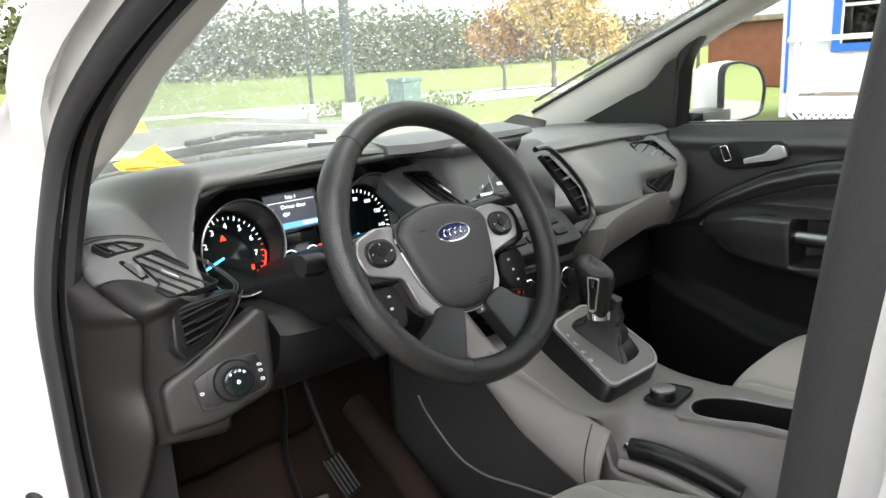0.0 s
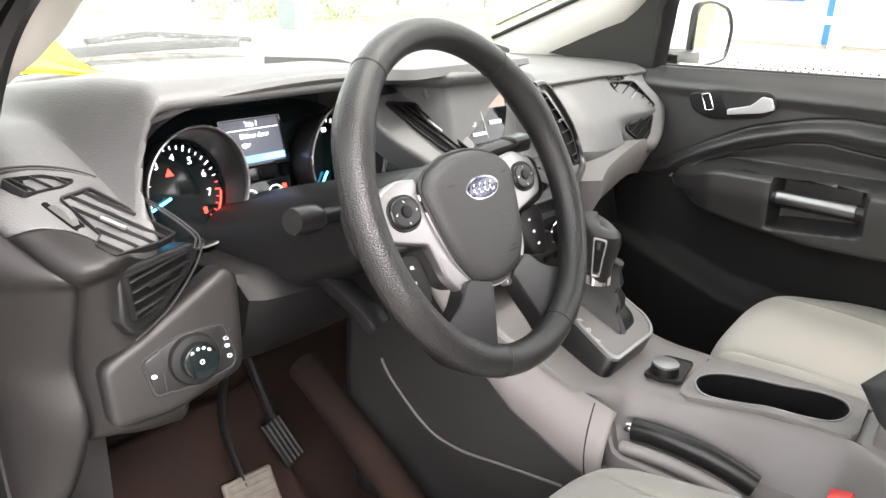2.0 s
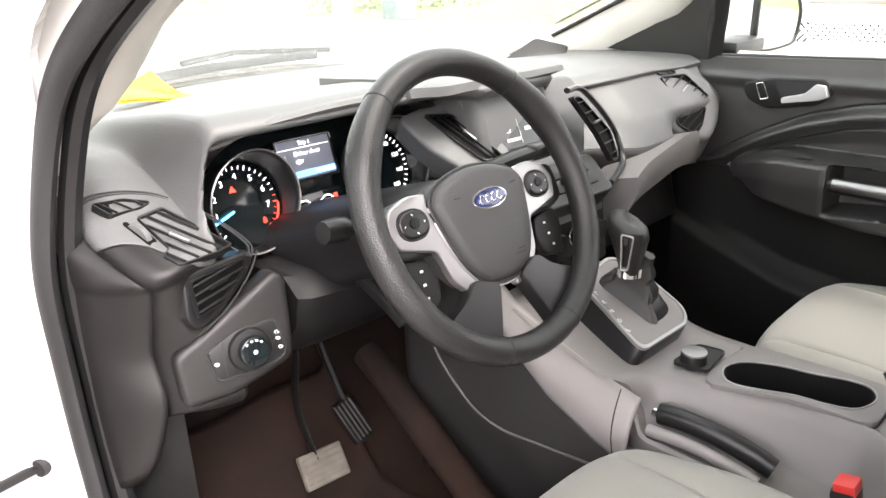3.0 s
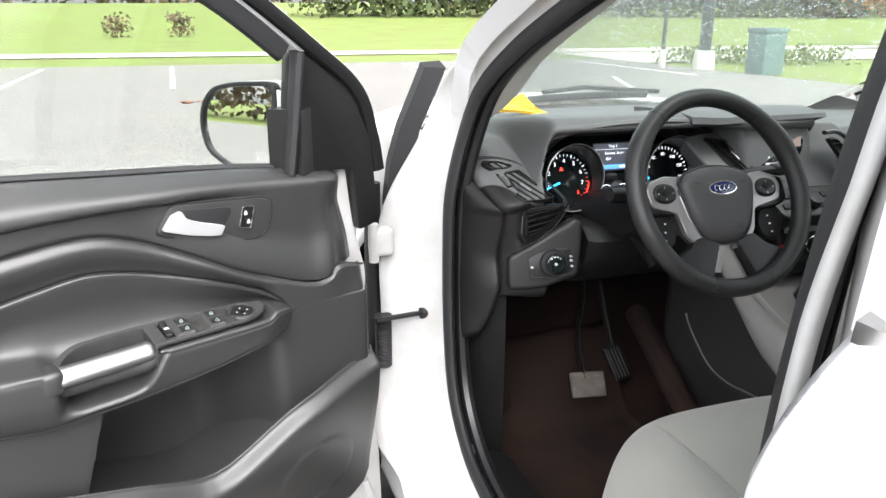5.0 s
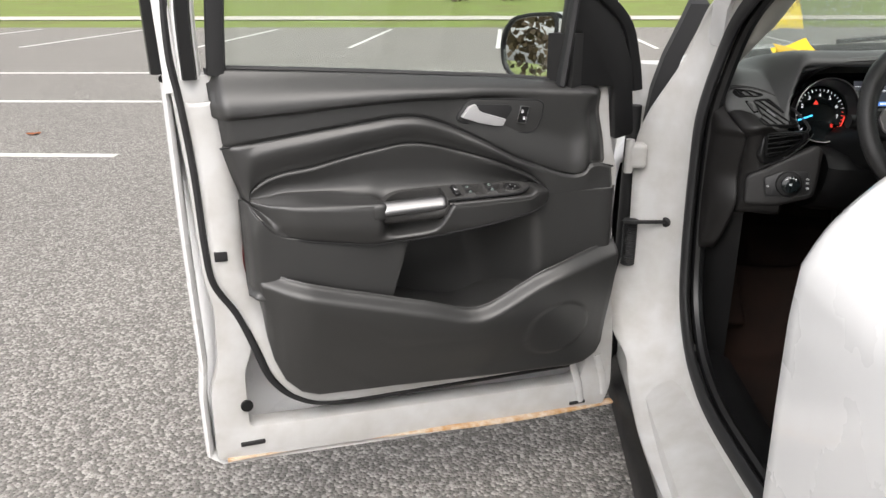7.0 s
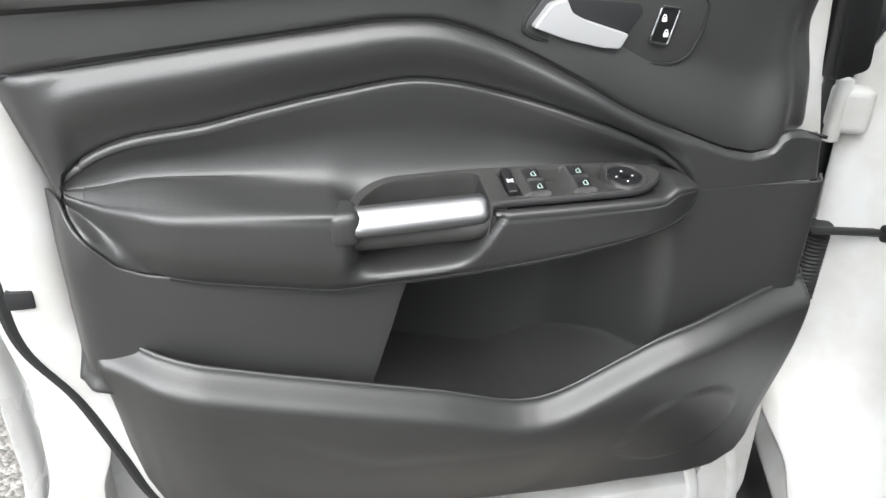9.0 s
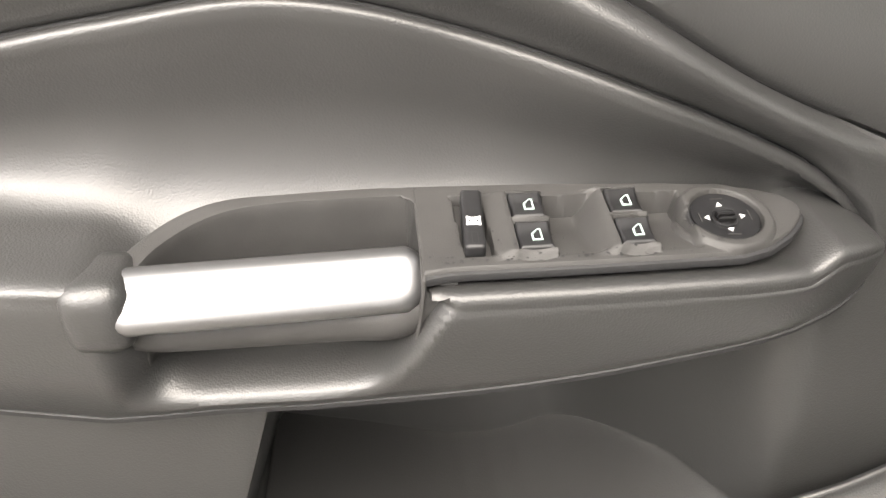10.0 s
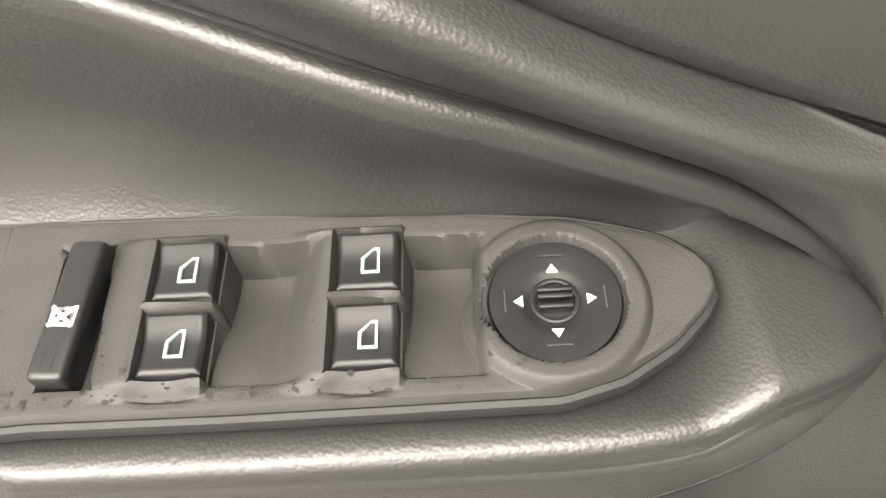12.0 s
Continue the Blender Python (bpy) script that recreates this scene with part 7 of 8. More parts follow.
wiper = part("wiper_stalk", sweep(spline([(-0.290, 0.868, 0.955), (-0.235, 0.850, 0.975), (-0.185, 0.838, 0.986), (-0.150, 0.830, 0.990)], 5), 0.016, 0.009, 12, square=0.8), SATIN_BLACK, column, "black wiper stalk")
part("stalk_end", box((0.045, 0.024, 0.022), Matrix.Translation((-0.142, 0.829, 0.990)), 0.006, 3), SATIN_BLACK, wiper)
part("tilt_lever", sweep(spline([(-0.400, 0.93, 0.86), (-0.405, 0.86, 0.835), (-0.402, 0.835, 0.815)], 5), 0.017, 0.011, 12, square=0.7), HARD_BLACK, column, "black tilt lever")
part("ignition_boss", disc(0.026, 0.05, facing((-0.250, 0.86, 0.885), (0.2, -0.95, 0.2)), 24, 0.005), HARD_BLACK, column)
tag_ob = thing("orange_tag", (-0.446, 0.985, 0.79), "small orange plastic tag beside the column", "tag")
part("tag_body", box((0.012, 0.010, 0.034), Matrix.Translation((-0.452, 0.982, 0.792)) @ Matrix.Rotation(radians(4), 4, "Y"), 0.003), ORANGE, tag_ob)
key = thing("white_key_tag", (-0.255, 0.845, 0.83), "narrow white paper tag hanging at the ignition", "tag")
part("tag_sheet", box((0.016, 0.002, 0.075), Matrix.Translation((-0.252, 0.838, 0.822)) @ Matrix.Rotation(radians(6), 4, "Y"), 0.001), WHITE_MARK, key)

# ---- pedals and footwell ----
brake = thing("brake_pedal", (-0.345, 1.16, 0.38), "worn brake pedal with a dusty ribbed pad on a steel arm", "pedal")
m_bp = facing((-0.338, 1.160, 0.388), (0.02, -0.82, 0.57)) @ Matrix.Rotation(radians(-6), 4, 'Z')
pad = part("pedal_pad", box((0.094, 0.064, 0.014), m_bp, 0.006, 3), PEDAL_PAD, brake, "worn dusty rubber pad")
for k in range(5):
    part("rib", box((0.080, 0.004, 0.003), m_bp @ Matrix.Translation((0, -0.022 + 0.011 * k, 0.008)), 0.001), PEDAL_PAD, pad)
part("arm", sweep(spline([(-0.345, 1.17, 0.40), (-0.342, 1.22, 0.50), (-0.340, 1.21, 0.62), (-0.340, 1.25, 0.74)], 5), 0.004, 0.010, 8, up=(0, 1, 0)), HARD_BLACK, brake, "black steel pedal arm")
gas = thing("accelerator_pedal", (-0.262, 1.18, 0.43), "black ribbed accelerator pedal", "pedal")
m_gp = facing((-0.222, 1.215, 0.405), (0.05, -0.80, 0.60)) @ Matrix.Rotation(radians(8), 4, "Z")
gp = part("pedal_pad", box((0.050, 0.092, 0.012), m_gp, 0.005, 3), HARD_BLACK, gas)
for k in range(4):
    part("rib", box((0.003, 0.080, 0.004), m_gp @ Matrix.Translation((-0.015 + 0.010 * k, 0, 0.007)), 0.001), STEEL, gp, "bright worn rib")
part("arm", sweep([(-0.222, 1.24, 0.435), (-0.225, 1.29, 0.53), (-0.228, 1.34, 0.64)], 0.008, 0.008, 8), HARD_BLACK, gas)
mat_ob = part("floor_mat", grid(lambda u, v: (-0.615 + 0.42 * u, 1.34 - 0.72 * v, 0.262 + 0.20 * smooth(0.25, 0.0, v) + 0.012 * smooth(0.06, 0.0, min(u, 1 - u)) + 0.004 * math.sin(11 * u + 7 * v)), 40, 50), CARPET, None, thick=0.008)
tagged(mat_ob, "dark worn carpet floor mat in the driver's footwell", "floor mat")
rest = thing("foot_rest", (-0.57, 1.30, 0.33), "worn brown-black foot rest beside the pedals", "foot rest")
part("foot_rest_pad", box((0.085, 0.24, 0.03), Matrix.Translation((-0.575, 1.28, 0.42)) @ Matrix.Rotation(radians(42), 4, "X"), 0.012, 3), CARPET, rest)

# ---- centre console ----
console = thing("centre_console", (0.02, 0.55, 0.24), "grey and black centre console with cup holders", "console")
CTOP = [(0.10, 0.672), (0.30, 0.662), (0.45, 0.654), (0.60, 0.656), (0.67, 0.658), (0.78, 0.688), (0.88, 0.728)]
DECK_EDGE = [(0.02, -0.075), (0.28, -0.075), (0.38, -0.012), (0.47, -0.010), (0.53, -0.030), (0.59, -0.048), (0.66, -0.064), (0.70, -0.110), (0.92, -0.120)]
cons = []
for k in range(60):
    y = 0.02 + 0.90 * k / 59
    zt = curve(CTOP, np.clip(y, 0.10, 0.88))
    wl = -0.142 + 0.022 * smooth(0.63, 0.68, y)
    r = smooth(0.684, 0.640, y) * smooth(0.24, 0.38, y)
    cups = smooth(0.384, 0.392, y) * smooth(0.592, 0.584, y)
    xe = line(DECK_EDGE, y)
    cup_l = max(xe + 0.010, -0.016)
    cons.append([Vector((x, y, z)) for x, z in (
        (wl - 0.006, 0.26), (wl - 0.004, 0.42), (wl, zt - 0.10 - 0.02 * r), (wl + 0.004, zt - 0.020 - 0.050 * r), (wl + 0.010, zt - 0.006 - 0.060 * r),
        (wl + 0.020, zt - 0.004 - 0.078 * r), (wl + 0.034, zt - 0.003 - 0.086 * r), (xe - 0.036 + 0.01 * (1 - r), zt - 0.002 - 0.078 * r), (xe - 0.022, zt - 0.001 - 0.052 * r), (xe - 0.010, zt - 0.022 * r),
        (xe - 0.002, zt - 0.006 * r), (xe + 0.006, zt), (cup_l, zt - 0.001), (cup_l + 0.002, zt - 0.085 * cups), (0.094, zt - 0.085 * cups), (0.096, zt), (0.118, zt - 0.003), (0.130, zt - 0.020), (0.136, zt - 0.12), (0.14, 0.26))])
part("console_body", loft(cons), CONSOLE_BLACK, console, "warm grey console body with a hollow for the brake lever", sharp=50)


def side_panel(u, v):
    y = 1.12 - 0.60 * u
    top = line([(0.52, 0.565), (0.66, 0.575), (0.72, 0.60), (0.90, 0.735), (1.0, 0.80), (1.12, 0.82)], y)
    bot = 0.30
    z = bot + (top - bot) * v
    return Vector((-0.146 - 0.010 * math.sin(math.pi * v) + 0.02 * smooth(0.5, 0.0, v), y, z))


part("side_panel", grid(side_panel, 40, 24), DOOR_PLASTIC, console, "black side panel towards the driver's footwell", thick=0.006)


def wing(u, v):
    y = 0.648 + 0.340 * u
    z_hi = line([(0.648, 0.648), (0.72, 0.665), (0.80, 0.694), (0.88, 0.730), (0.99, 0.820)], y)
    z_lo = line([(0.648, 0.545), (0.70, 0.566), (0.79, 0.608), (0.83, 0.640), (0.90, 0.705), (0.99, 0.800)], y)
    bulge = 0.008 * math.sin(math.pi * v)
    return Vector((-0.158 + 0.030 * v * v - bulge, y, z_lo + (z_hi - z_lo) * v))


part("side_trim", grid(wing, 40, 12), GREY_TRIM, console, "pale grey trim along the console's shoulder", thick=0.006)
part("side_seam", sweep([wing(0.06 + 0.03 * v, v) + Vector((-0.0034, 0, 0)) for v in np.linspace(0.05, 0.98, 14)], 0.0011, sides=5), RUBBER, console, "thin joint in the shoulder trim")
part("side_seam", sweep([wing(u, 0.0) + Vector((-0.001, 0, -0.002)) for u in np.linspace(0, 1, 24)], 0.003, sides=6), RUBBER, console)
part("side_seam", sweep(spline([(-0.160, 1.04, 0.605), (-0.161, 1.015, 0.574), (-0.162, 0.945, 0.520), (-0.162, 0.88, 0.505), (-0.162, 0.81, 0.512), (-0.161, 0.70, 0.523)], 6), 0.0024, sides=6), LEDGE_GREY, console, "raised line on the side panel")
part("tunnel_carpet", sweep(spline([(-0.20, 1.18, 0.56), (-0.205, 1.13, 0.535), (-0.205, 1.02, 0.455), (-0.20, 0.91, 0.37), (-0.195, 0.78, 0.285)], 6), 0.030, 0.028, 12), CARPET, console, "worn carpet along the tunnel")

# cup holders, tray, power socket
def by_angle(outline, cx, cy, n=64):
    """An outline drawn again with n points at even turns round a place inside it."""
    P = [(p.x, p.y) for p in spline([(x, y, 0) for x, y in outline], 8, True)]
    ang = np.array([math.atan2(y - cy, x - cx) for x, y in P])
    rad = np.array([math.hypot(y - cy, x - cx) for x, y in P])
    order = np.argsort(ang)
    out = []
    for a in np.linspace(-math.pi, math.pi, n + 1)[:-1]:
        q = np.interp(a, ang[order], rad[order], period=2 * math.pi)
        out.append((cx + q * math.cos(a), cy + q * math.sin(a)))
    return out


cup_out = by_angle([(-0.020, 0.572), (0.010, 0.588), (0.043, 0.575), (0.066, 0.535), (0.078, 0.482), (0.092, 0.440), (0.088, 0.410), (0.060, 0.397), (0.022, 0.410), (0.008, 0.445), (0.002, 0.485), (-0.013, 0.520), (-0.023, 0.550)], 0.033, 0.49)
m_id = Matrix.Translation((0, 0, 0.6605))
part("cup_rim", ring_plate(scaled(cup_out, 1.055, 1.025), cup_out, 0.012, m_id @ Matrix.Translation((0, 0, 0.002)), 0.002), SILVER, console, "thin silver rim of the cup holders")
deck = by_angle([(-0.040, 0.594), (0.030, 0.600), (0.098, 0.590), (0.112, 0.540), (0.114, 0.430), (0.110, 0.384), (0.050, 0.378), (0.000, 0.384), (-0.004, 0.430), (-0.012, 0.490), (-0.032, 0.550)], 0.033, 0.49)
part("cup_deck", ring_plate(deck, cup_out, 0.010, m_id, 0.002), CONSOLE_BLACK, console, "dark grey deck round the cup holders")
part("cup_wall", loft([[Vector((x, y, z)) for x, y in scaled(cup_out, k)] for z, k in ((0.660, 1.0), (0.63, 0.96), (0.582, 0.88))], cap=False), SATIN_BLACK, console, "dark cup holder wall")
part("cup_divider", box((0.052, 0.030, 0.036), Matrix.Translation((0.040, 0.482, 0.602)) @ Matrix.Rotation(radians(-14), 4, "Z"), 0.008, 3), SATIN_BLACK, console, "low saddle between the two cups")
part("cup_floor", plate(scaled(cup_out, 0.92), 0.002, Matrix.Translation((0, 0, 0.583)), 0), RUBBER, console, "dark cup holder floor")
tray_out = rounded([(-0.030, 0.652), (0.044, 0.648), (0.050, 0.608), (-0.022, 0.602)], 0.008, 4)
part("tray", ring_plate(scaled(tray_out, 1.06), tray_out, 0.006, Matrix.Translation((0, 0, 0.667)), 0.001), SATIN_BLACK, console, "small black coin tray")
part("tray_floor", plate(tray_out, 0.002, Matrix.Translation((0, 0, 0.6655)), 0), RUBBER, console)
knob_ob = part("dial_knob", disc(0.021, 0.020, Matrix.Translation((-0.008, 0.630, 0.669)), 36, 0.002, 0.0195), SATIN_BLACK, console, "round knob with silver top")
part("knob_cap", disc(0.0190, 0.004, Matrix.Translation((-0.008, 0.630, 0.6805)), 36, 0.0012), SILVER, knob_ob, "silver cap")
armrest = thing("console_armrest", (0.02, 0.12, 0.66), "dark grey grained armrest lid behind the cup holders", "armrest")
pads = []
for k in range(12):
    t = k / 11
    y = 0.392 - 0.42 * t
    e = math.sin(math.pi * min(t * 4, 1) / 2) ** 0.5 if t < 0.25 else 1
    pads.append([Vector((0.048 + 0.078 * e * c, y, 0.712 + 0.052 * e * s)) for c, s in ((math.copysign(abs(math.cos(a)) ** 0.6, math.cos(a)), math.copysign(abs(math.sin(a)) ** 0.6, math.sin(a))) for a in np.linspace(0, 2 * math.pi, 25)[:-1])])
part("pad", loft(pads), AIRBAG, armrest)
part("hinge_block", box((0.11, 0.10, 0.05), Matrix.Translation((0.048, 0.31, 0.668)), 0.012, 3), CONSOLE_BLACK, armrest)

# parking brake
pb = thing("parking_brake", (-0.09, 0.55, 0.60), "black parking brake lever with a silver button in its recess", "parking brake")
grip = part("grip", sweep(spline([(-0.093, 0.634, 0.611), (-0.091, 0.60, 0.614), (-0.087, 0.55, 0.610), (-0.083, 0.505, 0.600), (-0.080, 0.470, 0.588)], 6), 0.0150, 0.0165, 16), SATIN_BLACK, pb, "smooth black grip")
part("button", disc(0.008, 0.012, facing((-0.093, 0.6395, 0.611), (0, 1, 0)), 20, 0.002), CHROME, pb, "silver release button")
part("blade", sweep(spline([(-0.116, 0.640, 0.592), (-0.113, 0.58, 0.594), (-0.110, 0.52, 0.586), (-0.108, 0.48, 0.576)], 5), 0.009, 0.010, 10), GREY_TRIM, pb, "grey strip beside the lever")

# ---- gear lever in its gate ----
gear = thing("gear_lever", (0.03, 0.75, 0.70), "automatic gear lever with black knob, gaiter and silver gate frame", "gear lever")
m_gt = facing((0.030, 0.752, 0.716), (0.0, -0.42, 0.907), (0, 0.9, 0.42))
gate = rounded([(-0.076, 0.084), (0.040, 0.096), (0.064, 0.050), (0.058, -0.056), (0.030, -0.082), (-0.108, -0.078)], 0.020, 6)
part("gate_base", loft([[m_gt @ Vector((x, y, z)) for x, y in scaled(gate, k)] for z, k in ((-0.080, 1.06), (-0.040, 1.04), (0.002, 1.0), (0.006, 0.97))]), SATIN_BLACK, gear, "black gate base")
part("gate_frame", ring_plate(scaled(gate, 0.985), scaled(gate, 0.915), 0.010, m_gt @ Matrix.Translation((0, 0, 0.010)), 0.003), SILVER, gear, "silver frame round the gate")
part("gate_plate", plate(scaled(gate, 0.92), 0.004, m_gt @ Matrix.Translation((0, 0, 0.0078)), 0.001), CONSOLE_BLACK, gear, "dark grey gate plate")
for k, ch in enumerate("PRNDL"):
    lettering("gate_letter", ch, 0.011, m_gt @ Matrix.Translation((-0.068 - 0.005 * k, 0.044 - 0.020 * k, 0.0082)), WHITE_MARK, gear)
boot_out = rounded([(-0.046, 0.062), (0.026, 0.070), (0.030, -0.046), (-0.040, -0.056)], 0.018, 5)
boot = []
for z, k, dy in ((0.008, 1.0, 0.0), (0.014, 0.92, 0.002), (0.024, 0.66, 0.006), (0.035, 0.62, 0.008), (0.046, 0.42, 0.012), (0.058, 0.44, 0.014), (0.072, 0.26, 0.016), (0.086, 0.25, 0.018)):
    boot.append([m_gt @ Vector((x, y + dy, z + 0.003 * math.sin(9 * i))) for i, (x, y) in enumerate(scaled(boot_out, k))])
part("gaiter", loft(boot), LEATHER, gear, "creased black leather gaiter")
part("collar", sweep([(-0.004, 0.750, 0.772), (-0.004, 0.750, 0.786)], 0.020, 0.016, 16), CHROME, gear, "chrome collar")
knb = []
for t, rx, ry in ((0.0, 0.016, 0.018), (0.12, 0.018, 0.020), (0.35, 0.021, 0.026), (0.55, 0.025, 0.033), (0.72, 0.029, 0.038), (0.86, 0.028, 0.037), (0.95, 0.021, 0.028), (0.99, 0.011, 0.015), (1.0, 0.003, 0.004)):
    c = Vector((-0.004, 0.750, 0.778)).lerp(Vector((-0.012, 0.757, 0.872)), t)
    knb.append([c + Vector((rx * math.cos(a), ry * math.sin(a) * 0.9, 0.010 * math.sin(a) * t)) for a in np.linspace(0, 2 * math.pi, 23)[:-1]])
part("knob", loft(knb), LEATHER, gear, "round black leather knob")
m_kb = facing((-0.038, 0.741, 0.830), (-0.92, -0.38, 0.10))
part("release_button", box((0.010, 0.014, 0.006), m_kb @ Matrix.Translation((0, 0.010, 0)), 0.003, 3), SATIN_BLACK, gear, "black release button in a chrome ring")
part("knob_trim", ring_plate(rounded([(-0.006, -0.036), (0.006, -0.036), (0.012, 0.020), (-0.009, 0.023)], 0.005, 4), rounded([(-0.004, -0.032), (0.004, -0.032), (0.0095, 0.0175), (-0.0065, 0.0200)], 0.004, 4), 0.010, m_kb @ Matrix.Translation((0, 0, 0.002)), 0.002), SILVER, gear, "silver trim on the knob")


# ---- seats ----
def seat(cx, label, front=0.66, buckle_side=1):
    ob = thing("bucket_seat", (cx, 0.35, 0.26), label, "car seat", "front seats")

    def shape(x, t):
        side = smooth(0.175, 0.235, abs(x))
        y_front = front - 0.055 * (abs(x) / 0.25) ** 3
        return side, y_front

    def cushion(u, v):
        x = 0.255 * (2 * u - 1)
        ax = abs(x) / 0.255
        edge = ax ** 8
        t = v
        y_f = front - 0.06 * ax ** 3
        ang = smooth(0.0, 0.35, t)
        y = y_f - 0.02 + 0.02 * math.sin(math.pi * min(t / 0.35, 1)) - 0.55 * smooth(0.16, 1.0, t) * 1.0
        z = 0.455 + 0.155 * math.sin(math.pi / 2 * ang) - 0.035 * smooth(0.35, 0.9, t)
        z += 0.028 * smooth(0.55, 0.85, ax) * smooth(0.25, 0.5, t) - 0.10 * edge
        z -= 0.006 * math.exp(-((ax - 0.60) / 0.022) ** 2) * smooth(0.2, 0.35, t) + 0.006 * math.exp(-((t - 0.62) / 0.014) ** 2) * (ax < 0.6)
        return Vector((cx + x, y, z))
    part("cushion", grid(cushion, 90, 80), FABRIC, ob, "grey-beige fabric cushion with stitched seams", thick=0.02)
    part("cushion_side", box((0.46, 0.50, 0.18), Matrix.Translation((cx, front - 0.30, 0.42)), 0.04, 3), FABRIC_DARK, ob, "dark lower cushion side")
    for sx in (-0.153, 0.153):
        part("stitching", sweep([cushion(0.5 + sx / 0.51, t) + Vector((0, 0, 0.0012)) for t in np.linspace(0.12, 0.95, 40)], 0.0016, sides=5), FABRIC_DARK, ob)
    part("stitching", sweep([cushion(u, 0.62) + Vector((0, 0, 0.0012)) for u in np.linspace(0.21, 0.79, 30)], 0.0016, sides=5), FABRIC_DARK, ob)

    def back(u, v):
        x = 0.25 * (2 * u - 1)
        ax = abs(x) / 0.25
        y = 0.115 - 0.30 * v + 0.05 * smooth(0.55, 0.85, ax) - 0.11 * ax ** 8
        return Vector((cx + x * (1 - 0.18 * v ** 3), y, 0.58 + 0.62 * v))
    part("backrest", grid(back, 50, 40), FABRIC, ob, thick=-0.10)
    part("headrest", box((0.24, 0.09, 0.17), Matrix.Translation((cx, -0.20, 1.30)), 0.04, 3), FABRIC, ob)
    part("seat_base", box((0.40, 0.42, 0.12), Matrix.Translation((cx, 0.34, 0.30)), 0.02), HARD_BLACK, ob)
    return ob


seat(-0.375, "driver's seat with grey-beige fabric and stitched seams", 0.665)
seat(0.395, "passenger seat with grey-beige fabric and stitched seams", 0.640)
buckle = thing("belt_buckle", (-0.10, 0.37, 0.58), "black belt buckle with a bright red release button", "belt buckle")
part("case", box((0.034, 0.030, 0.075), Matrix.Translation((-0.118, 0.366, 0.598)) @ Matrix.Rotation(radians(-12), 4, "X"), 0.006), SATIN_BLACK, buckle)
part("release", box((0.030, 0.026, 0.016), Matrix.Translation((-0.118, 0.372, 0.637)) @ Matrix.Rotation(radians(-12), 4, "X"), 0.004), RED_PLASTIC, buckle, "bright red release button")
rearseat = thing("rear_bench", (0, -0.75, 0.3), "grey fabric rear bench seat", "car seat")
part("cushion", box((1.2, 0.5, 0.25), Matrix.Translation((0, -0.72, 0.48)), 0.05, 3), FABRIC, rearseat)
part("backrest", box((1.2, 0.16, 0.62), Matrix.Translation((0, -1.05, 0.88)) @ Matrix.Rotation(radians(12), 4, "X"), 0.05, 3), FABRIC, rearseat)

# ---- the passenger's door, closed: its inner face looks to the driver ----
pdoor = thing("passenger_door", (0.66, 0.45, 0.30), "closed passenger door with black vinyl trim and silver handles", "car door")
P_SEAM = [(0.99, 0.790), (0.93, 0.815), (0.88, 0.850), (0.80, 0.895), (0.72, 0.935), (0.62, 0.962), (0.55, 0.972), (0.46, 0.968), (0.30, 0.93), (0.0, 0.86)]
P_HI = [(0.872, 0.806), (0.862, 0.822), (0.840, 0.840), (0.80, 0.862), (0.748, 0.884), (0.644, 0.918), (0.583, 0.926), (0.50, 0.917), (0.40, 0.905), (0.20, 0.86), (0.0, 0.81)]
P_LO = [(0.872, 0.806), (0.860, 0.792), (0.82, 0.772), (0.797, 0.764), (0.70, 0.745), (0.576, 0.730), (0.466, 0.730), (0.30, 0.735), (0.0, 0.75)]
P_TIP = 0.872


def pt(y, d, z):
    """A place on the passenger door: d stands proud towards the cabin."""
    return Vector((0.605 - d, y, z))


def p_upper(u, v):
    y = 1.02 - 1.0 * u
    lo, hi = line(P_SEAM, y), 1.030 + 0.030 * u
    z = lo + (hi - lo) * v
    d = 0.008 * smooth(0.975, 1.000, z) - 0.05 * smooth(0.99, hi + 0.01, z) ** 1.4 - 0.006 * smooth(0.006, 0, z - lo)
    return pt(y, d, z)


def p_mid(u, v):
    y = 0.985 - 0.965 * u
    hi, lo = line(P_SEAM, y), line(P_HI, min(y, P_TIP - 0.0001))
    t = 1 - v
    z = lo + (hi - lo) * v
    return pt(y, 0.002 + 0.020 * smooth(0, 0.5, t) - 0.014 * smooth(0.5, 1, t), z)


def p_arm(u, v):
    w = u ** 1.5
    y = P_TIP - 0.0005 - 0.852 * w
    hi, lo = line(P_HI, y), line(P_LO, y)
    z = lo + (hi - lo) * v
    shelf = min(0.848 - 0.030 * smooth(0.74, 0.87, y), hi - 0.004)
    ends = smooth(0.878, 0.76, y)
    q = smooth(shelf + 0.02, shelf - 0.006, z)
    d = (0.004 - 0.012 * ends * smooth(hi, (hi + shelf) / 2, z)) * (1 - q) + (0.012 + 0.050 * ends) * q - 0.012 * smooth(shelf - 0.03, lo, z)
    roof = 0.853
    well = smooth(0.655, 0.640, y) * smooth(0.480, 0.500, y) * smooth(0.752 - 0.10 * (y - 0.57), 0.770 - 0.10 * (y - 0.57), z) * smooth(roof, roof - 0.010, z)
    return pt(y, d + (-0.012 - d) * well - 0.005 * smooth(0.006, 0.0, min(hi - z, z - lo)), z)


